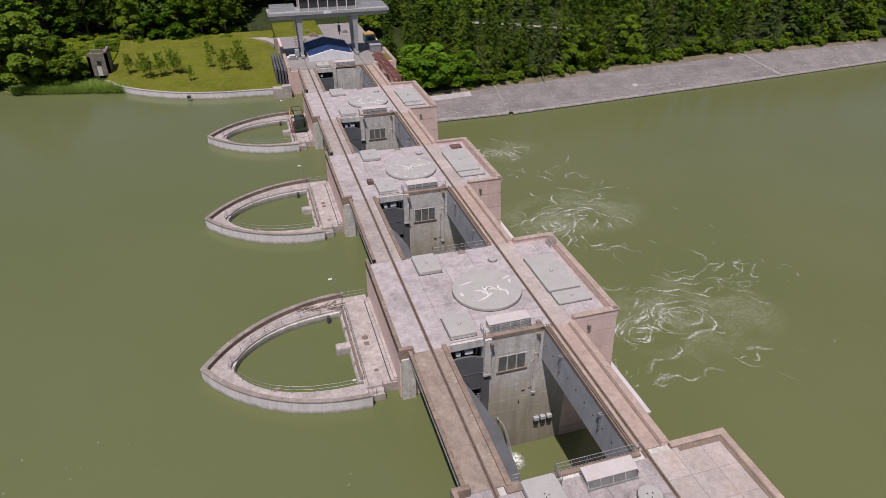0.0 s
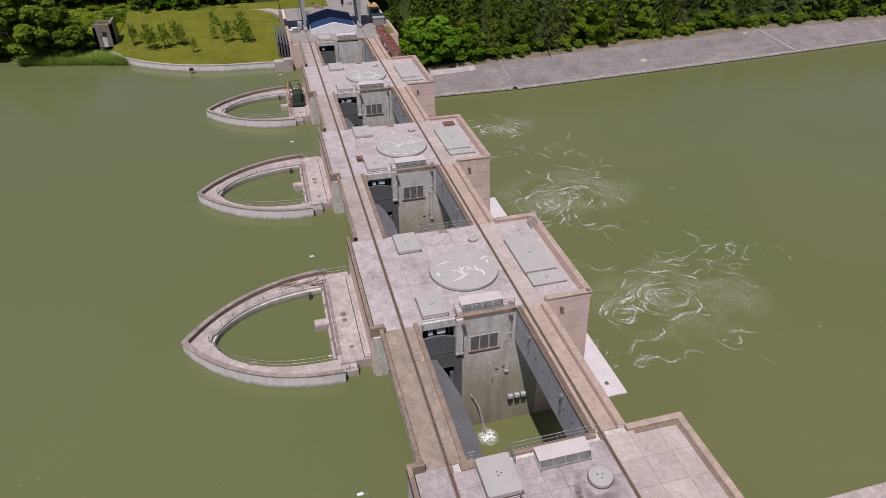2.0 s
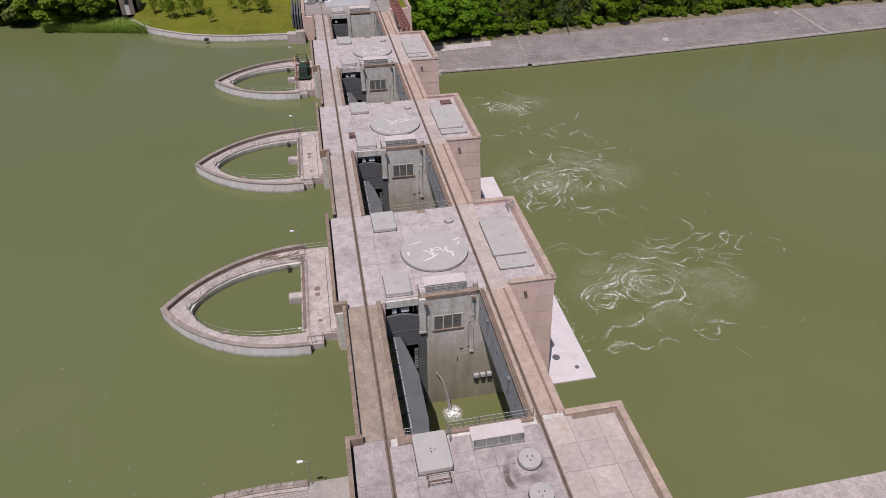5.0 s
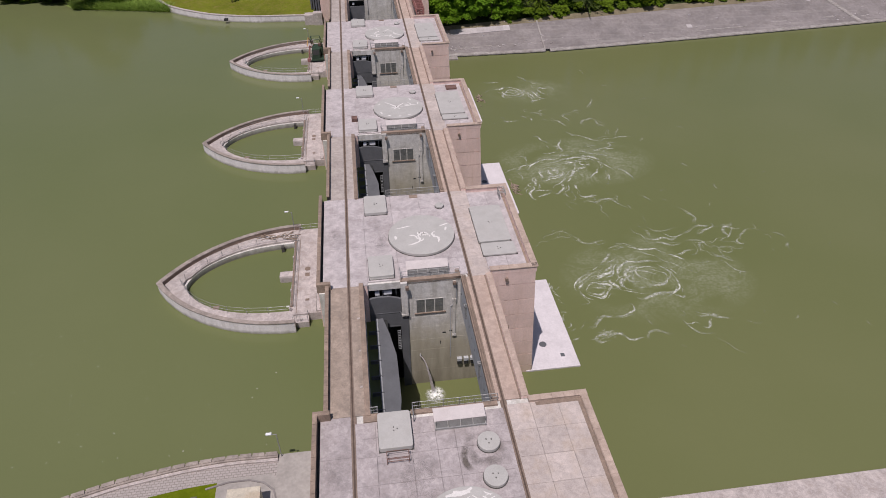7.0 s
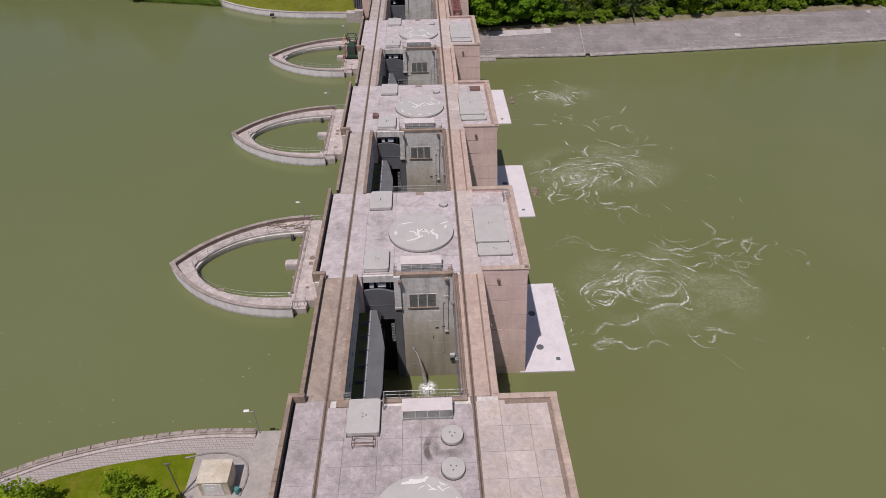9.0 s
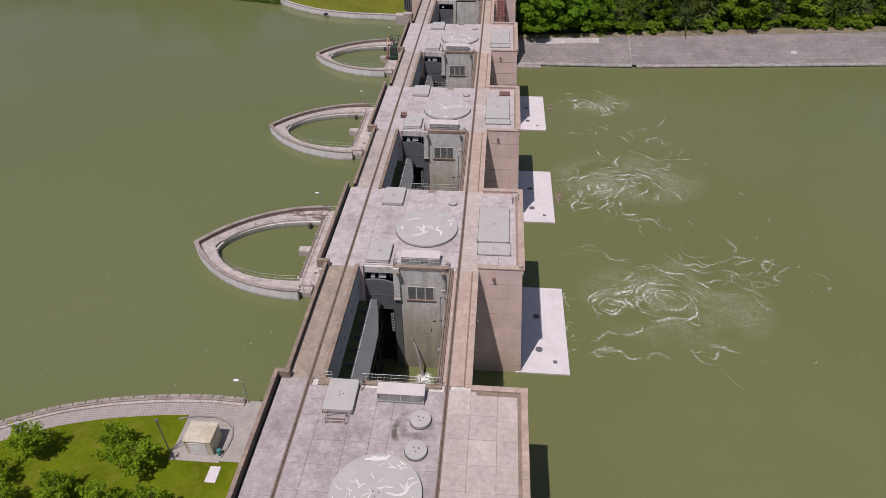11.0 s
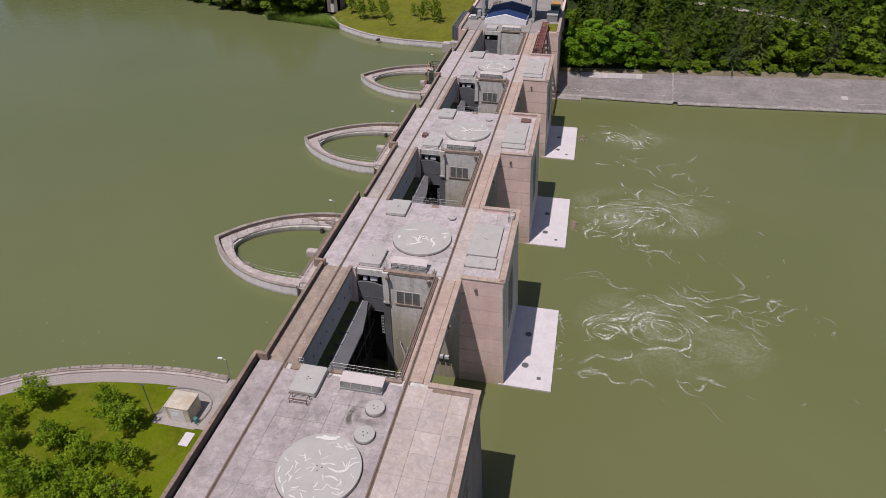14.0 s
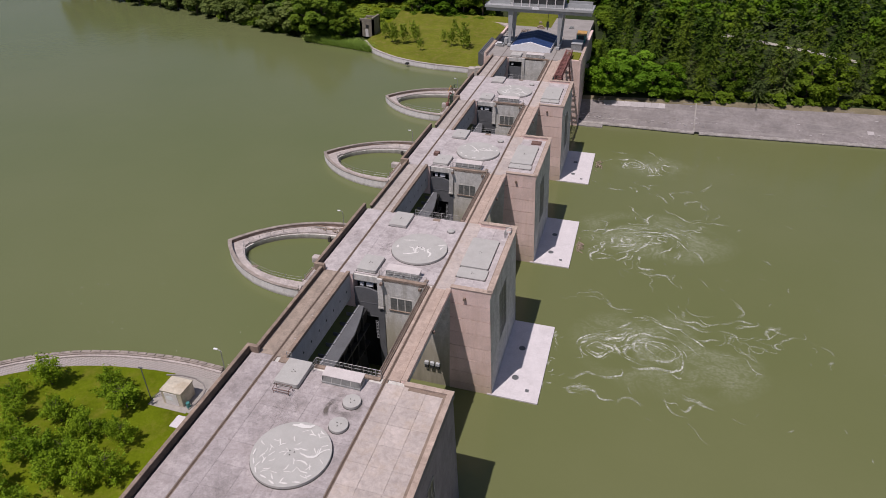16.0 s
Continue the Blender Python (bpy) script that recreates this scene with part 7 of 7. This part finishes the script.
def kind(name, crown, trunk, mat):
    pts, _ = quads_mesh(name, *crown, mat)
    KINDS[name] = (pts, raw_mesh("crown", pts, mat), trunk, mat)


np.random.seed(3)
kind("broad_a", broad_crown(17, 5.0, 2.0, 4200, 0.29, 34, 1), trunk_mesh(13, 0.35, 6, 1), leaf_mat)
kind("broad_b", broad_crown(14, 5.4, 1.5, 4200, 0.29, 34, 2), trunk_mesh(10, 0.32, 6, 2), leaf_bright_mat)
kind("broad_c", broad_crown(20, 5.4, 2.0, 4600, 0.30, 38, 3), trunk_mesh(15, 0.4, 7, 3), leaf_dark_mat)
kind("willow", broad_crown(11, 5.4, 0.8, 2200, 0.36, 22, 4), trunk_mesh(7, 0.3, 6, 4), willow_mat)
kind("spruce_a", spruce_crown(24, 3.0, 2.8, 46, 0.30, 5, 0.35), trunk_mesh(21, 0.3, 0, 5), needle_mat)
kind("spruce_b", spruce_crown(19, 3.0, 2.4, 40, 0.30, 6, 0.45), trunk_mesh(17, 0.26, 0, 6), needle_mat)
kind("pine", spruce_crown(20, 3.8, 2.0, 26, 0.33, 7, 0.5), trunk_mesh(18, 0.3, 5, 7), pine_mat)
kind("acacia", broad_crown(11, 6.6, 0.4, 6000, 0.26, 50, 8), trunk_mesh(8.5, 0.28, 7, 8), locust_mat)
kind("shrub_tree", broad_crown(13, 5.2, 0.2, 4600, 0.28, 40, 14), trunk_mesh(10, 0.35, 6, 14), leaf_mat)
kind("bush", broad_crown(4.2, 3.0, 0.0, 1000, 0.28, 16, 9), trunk_mesh(2.4, 0.12, 4, 9), leaf_mat)
shore_leaf_mat = leaf_material("shore_tree_leaves", (0.062, 0.120, 0.010), (0.185, 0.270, 0.024))
kind("great_tree", broad_crown(19, 9.0, 0.3, 9500, 0.33, 80, 31), trunk_mesh(14, 0.5, 8, 31), shore_leaf_mat)
kind("hill_bush", broad_crown(3.2, 3.0, 0.0, 700, 0.26, 14, 19), trunk_mesh(2.0, 0.1, 4, 9), sapling_mat)
kind("young", twig_crown(4.6, 2.6, 1500, 0.115, 17, 10), trunk_mesh(3.8, 0.09, 7, 10), park_mat)
kind("young_b", twig_crown(4.4, 2.8, 1500, 0.115, 16, 12), trunk_mesh(4.2, 0.1, 8, 12), park_mat)
kind("sapling", twig_crown(5.0, 2.2, 1050, 0.13, 18, 11), trunk_mesh(4.6, 0.07, 5, 11), sapling_mat)
kind("far_a", broad_crown(17, 5.0, 3.0, 1150, 0.49, 26, 21), trunk_mesh(13, 0.35, 6, 1), leaf_mat)
kind("far_b", broad_crown(15, 5.2, 2.0, 1150, 0.49, 26, 22), trunk_mesh(10, 0.32, 6, 2), leaf_bright_mat)
kind("far_c", broad_crown(19, 5.0, 3.5, 1200, 0.49, 28, 23), trunk_mesh(15, 0.4, 7, 3), leaf_dark_mat)
kind("far_spruce_a", spruce_crown(24, 3.4, 2.0, 26, 0.56, 25, 0.3), trunk_mesh(21, 0.3, 0, 5), needle_mat)
kind("far_spruce_b", spruce_crown(19, 3.3, 1.5, 22, 0.56, 26, 0.4), trunk_mesh(17, 0.26, 0, 6), needle_mat)
kind("far_pine", spruce_crown(20, 4.0, 2.0, 16, 0.56, 27, 0.5), trunk_mesh(18, 0.3, 5, 7), pine_mat)
LIGHT = {"spruce_a": "far_spruce_a", "spruce_b": "far_spruce_b", "pine": "far_pine", "broad_a": "far_a", "broad_b": "far_b", "broad_c": "far_c"}
TELL = {"broad_a": ("broadleaf_tree", "tall green broadleaf tree on the wooded bank", "tree", "broadleaf trees"),
        "broad_b": ("broadleaf_tree", "bright green spreading broadleaf tree in the wood", "tree", "broadleaf trees"),
        "broad_c": ("broadleaf_tree", "tall dark green broadleaf tree in the wood", "tree", "broadleaf trees"),
        "shrub_tree": ("broadleaf_tree", "dense broadleaf tree leafy down to the shore", "tree", "broadleaf trees"),
        "great_tree": ("broadleaf_tree", "huge round-crowned green tree at the reedy shore", "tree", "broadleaf trees"),
        "willow": ("willow", "grey-green willow leaning over the shore", "tree", "willows"),
        "spruce_a": ("spruce", "tall dark green spruce on the wooded bank", "tree", "conifers"),
        "spruce_b": ("spruce", "ragged dark green spruce above the bank slope", "tree", "conifers"),
        "pine": ("pine", "open-crowned grey-green pine above the bank", "tree", "conifers"),
        "acacia": ("locust_tree", "bright green layered locust tree beside the dam", "tree", "locust trees"),
        "bush": ("bush", "low dense green bush at the wood's edge", "bush", "bushes"),
        "young": ("young_tree", "young park tree with a light green crown", "tree", "park trees"),
        "young_b": ("young_tree", "spreading young park tree on the lawn", "tree", "park trees"),
        "sapling": ("sapling", "thin young tree on the far lawn", "tree", "saplings")}
MADE = {}


def plant(name, x, y, z, size=1.0, turn=0.0, wide=1.0):
    pts, crown, trunk, mat = KINDS[name]
    title, label, category, group = TELL[name]
    t = thing(title, label, category, x, y, z, group=group)
    t.matrix_basis = pose(x, y, z, 0, 0, turn) @ Matrix.Diagonal((size * wide, size * wide, size, 1))
    for nm, me in (("trunk", trunk), ("crown", crown)):
        ob = new(nm, me)
        ob.parent = t
    return t


rng = random.Random(42)
far = {}


def scatter(name, x, y, z, size, turn, wide=1.0):
    name = LIGHT.get(name, name)
    pts = KINDS[name][0]
    c, s = math.cos(radians(turn)), math.sin(radians(turn))
    m = np.array([[c, s, 0], [-s, c, 0], [0, 0, 1]]) * size
    m[:, :2] *= wide
    far.setdefault(KINDS[name][3].name, []).append((pts @ m + np.array([x, y, z])).astype(np.float32))


def road_gap(x, y):
    """True where the gravel road and its grassy verge lie."""
    centre = 198 - 0.37 * (x - 90)
    return 66 < x < 112 and -11 < y - centre < 4.5


# the locust clump beside the dam
for x, y, s in ((30, 148.6, 0.95), (37, 150.5, 1.05), (44, 151.5, 0.85), (33, 154, 1.1), (27, 152, 0.9), (49, 153.5, 0.9), (40, 157, 1.0)):
    plant("acacia", x, y, ground_z(x, y) - 0.2, s, rng.uniform(0, 360)), 
# front row of the downstream wood, then rows behind
for row in range(12):
    x = 25.0 + (row % 2) * 3.5
    while x < 262:
        step = rng.uniform(6.2, 10.6)
        px = x + rng.uniform(-1.5, 1.5)
        py = bank_top(px) + 3.6 + row * 7.0 + rng.uniform(-2.2, 2.2)
        x += step
        if px < 47 and row < 1 or (px < 47 and row == 1 and py < 158) or road_gap(px, py) or (px < 27 and py < 200):
            continue
        z = ground_z(px, py) - 0.2
        v = noise.noise((px * 0.022, py * 0.03, 7.7)) + rng.uniform(-0.35, 0.35)
        if row == 0:
            name = rng.choice(("spruce_b", "pine", "pine", "shrub_tree", "bush", "shrub_tree", "spruce_a", "bush"))
        elif v > (0.3 if row < 5 else 0.05):
            name = rng.choice(("broad_a", "broad_b", "broad_c", "broad_b"))
        else:
            name = rng.choice(("spruce_a", "spruce_a", "spruce_b", "pine", "spruce_b"))
        size, turn, wide = rng.uniform(0.72, 1.12), rng.uniform(0, 360), rng.uniform(0.9, 1.2)
        if row < 3 and px < 175:
            plant(name, px, py, z, size, turn, wide)
        else:
            scatter(name, px, py, z, size, turn, wide)
# undergrowth along the top of the slope
for i in range(150):
    x = rng.uniform(46, 260)
    y = bank_top(x) + rng.uniform(-0.2, 3.0)
    scatter("bush", x, y, ground_z(x, y) - 0.5, rng.uniform(0.35, 0.85), rng.uniform(0, 360), rng.uniform(0.9, 1.3))

# upstream shore: willows and dark trees at the water, wood behind
for x, y, name, s in ((-69.5, 160.5, "great_tree", 1.0), (-62.5, 159.5, "great_tree", 0.68), (-77, 163, "great_tree", 0.72), (-59.5, 163.5, "shrub_tree", 0.6), (-84, 164, "willow", 1.0), (-82, 168, "shrub_tree", 1.1)):
    plant(name, x, y, ground_z(x, y) - 0.3, s, rng.uniform(0, 360), 1.15)
x = -88.0
while x > -230:
    y = along(SHORE_UP, x) + rng.uniform(0.5, 3)
    plant(rng.choice(("willow", "willow", "broad_a", "bush", "broad_c")), x, y, ground_z(x, y) - 0.4, rng.uniform(0.7, 1.05), rng.uniform(0, 360), 1.15)
    x -= rng.uniform(4.5, 7.0)
for row in range(9):
    x = -230 + rng.uniform(0, 5)
    while x < -2:
        x += rng.uniform(5.5, 8.5)
        base = max(along(SHORE_UP, x) + 8, 194.0 if x > -54 else 208.0 if x > -80 else 176.0 if x > -86 else 0)
        y = base + row * 7.0 + rng.uniform(-2, 2)
        if y > 285 or (x > -14 and y < 214):
            continue
        name = rng.choice(("broad_a", "broad_b", "broad_c", "broad_b", "broad_a", "spruce_a"))
        size = rng.uniform(0.7, 1.1)
        if row < 1 and x > -150:
            plant(name, x, y, ground_z(x, y) - 0.3, size, rng.uniform(0, 360), 1.15)
        else:
            scatter(name, x, y, ground_z(x, y) - 0.3, size, rng.uniform(0, 360), 1.15)
for row in range(7):
    x = -4.0
    while x < 34:
        x += rng.uniform(5, 8)
        y = 204 + row * 7.5 + rng.uniform(-2, 2)
        scatter(rng.choice(("broad_a", "broad_b", "spruce_a", "broad_c")), x, y, ground_z(x, y) - 0.3, rng.uniform(0.7, 1.05), rng.uniform(0, 360), 1.15)
for i in range(150):
    x, y = rng.uniform(-80, -54), rng.uniform(171, 209)
    scatter("hill_bush", x, y, ground_z(x, y) - 0.6, rng.uniform(0.3, 0.7), rng.uniform(0, 360), 1.4)
for i in range(60):
    x, y = rng.uniform(23, 30), rng.uniform(150, 205)
    scatter("bush", x, y, ground_z(x, y) - 0.6, rng.uniform(0.6, 1.2), rng.uniform(0, 360), 1.2)
for i in range(120):
    x = rng.uniform(-130, -66)
    y = along(SHORE_UP, x) + rng.uniform(0.5, 22)
    scatter("bush", x, y, ground_z(x, y) - 0.6, rng.uniform(0.5, 1.0), rng.uniform(0, 360), 1.2)
for i in range(80):
    x = rng.uniform(-58, -10)
    y = 192 + rng.uniform(-2.5, 3)
    scatter("bush", x, y, ground_z(x, y) - 0.8, rng.uniform(0.4, 0.9), rng.uniform(0, 360), 1.2)
for mat_name, chunks in far.items():
    mat = bpy.data.materials[mat_name]
    ob = new("distant_wood", raw_mesh("distant_wood", np.concatenate(chunks), mat))
    tagged(ob, "dense mixed green wood on the far bank", "woodland", kind="stuff")

# reeds at the upstream shore
blades = []
np.random.seed(9)
n = 9000
rx_ = np.random.uniform(-74, -46.5, n)
ry_ = 154.6 - 0.24 * (rx_ + 72) + np.random.uniform(0, 1, n) ** 1.5 * np.interp(rx_, [-74, -66, -56, -51, -46.5], [3.0, 4.5, 7.0, 5.5, 1.0])
height = np.random.uniform(0.9, 2.2, n)
lean = np.random.normal(size=(n, 2)) * 1.15 + np.array([0.1, 0.3])
w = np.random.uniform(0.04, 0.10, n)
ang = np.random.uniform(0, 3.14, n)
base = np.stack([rx_, ry_, np.full(n, WATER_UP - 0.2)], 1)
side = np.stack([np.cos(ang) * w, np.sin(ang) * w, np.zeros(n)], 1)
tip = base + np.stack([lean[:, 0], lean[:, 1], height + 0.2], 1)
pts = np.stack([base - side, base + side, tip + side * 0.3, tip - side * 0.3], 1).reshape(-1, 3)
tagged(new("reeds", raw_mesh("reeds", pts, reed_mat)), "band of pale green reeds in the shallow water", "reeds", kind="stuff")

# young trees of both lawns
for x, y, h in ((-46.0, 159.9, 6.2), (-41.6, 155.4, 7.2), (-40.2, 154.0, 6.4), (-37.3, 154.7, 7.4), (-34.4, 156.6, 8.0), (-32.9, 155.6, 6.8), (-29.6, 148.6, 4.4), (-25.6, 176.0, 4.6), (-24.2, 173.5, 3.4), (-24.9, 159.5, 4.8), (-20.9, 155.4, 6.6), (-16.9, 155.6, 9.0), (-15.4, 153.9, 6.4)):
    plant("sapling", x, y, -3.95, h / 5.2, rng.uniform(0, 360), rng.uniform(0.62, 0.82))
for x, y, s, name in ((-27.1, -8.9, 1.18, "young"), (-18.6, -7.7, 1.0, "young"), (-17.4, -8.9, 0.95, "young_b"), (-15.2, -9.6, 1.12, "young_b"), (-22.6, -12.9, 0.82, "young"), (-21.3, -13.6, 0.95, "young_b"), (-17.2, -14.2, 1.0, "young"), (-15.9, -14.6, 0.72, "young_b"),
                      (-13.2, -13.8, 0.85, "young"), (-11.8, -14.3, 0.95, "young_b"), (-28.8, -12.6, 1.0, "young_b"), (-26.3, -14.9, 0.85, "young"), (-21.3, -18.9, 1.05, "young_b"), (-18.3, -18.7, 1.15, "young"), (-16.0, -18.2, 1.05, "young_b"), (-17.4, -16.3, 0.85, "young"),
                      (-13.3, -18.2, 1.1, "young"), (-9.9, -18.9, 1.1, "young_b"), (-15.4, -20.9, 1.1, "young"), (-24.3, -17.5, 0.95, "young"), (-11.9, -20.8, 0.9, "young_b"), (-20.5, -23.4, 1.0, "young_b"), (-15.8, -25.0, 1.0, "young"), (-10.4, -25.4, 1.0, "young"), (-27.5, -22.0, 1.0, "young_b"),
                      (-33.5, -14.5, 1.0, "young"), (-33, -20.5, 1.1, "young_b"), (-22.5, -28, 1.0, "young")):
    plant(name, x, y, NEAR - 0.1, s * 0.86, rng.uniform(0, 360), rng.uniform(0.85, 1.1))
road = [(66, 205.5), (72, 204.0), (78, 202.2), (84, 200.2), (90, 198), (96, 195.8), (102, 193.6), (108, 191)]
rd = thing("road", "pale gravel road through the wood", "road", kind="structure")
bm = bmesh.new()
rows = [[bm.verts.new((x, y + d, ground_z(x, y) + 0.35)) for d in (-2.0, 2.0)] for x, y in road]
for a, b in zip(rows, rows[1:]):
    bm.faces.new((a[0], b[0], b[1], a[1]))
part("surface", bm, gravel_mat, rd)
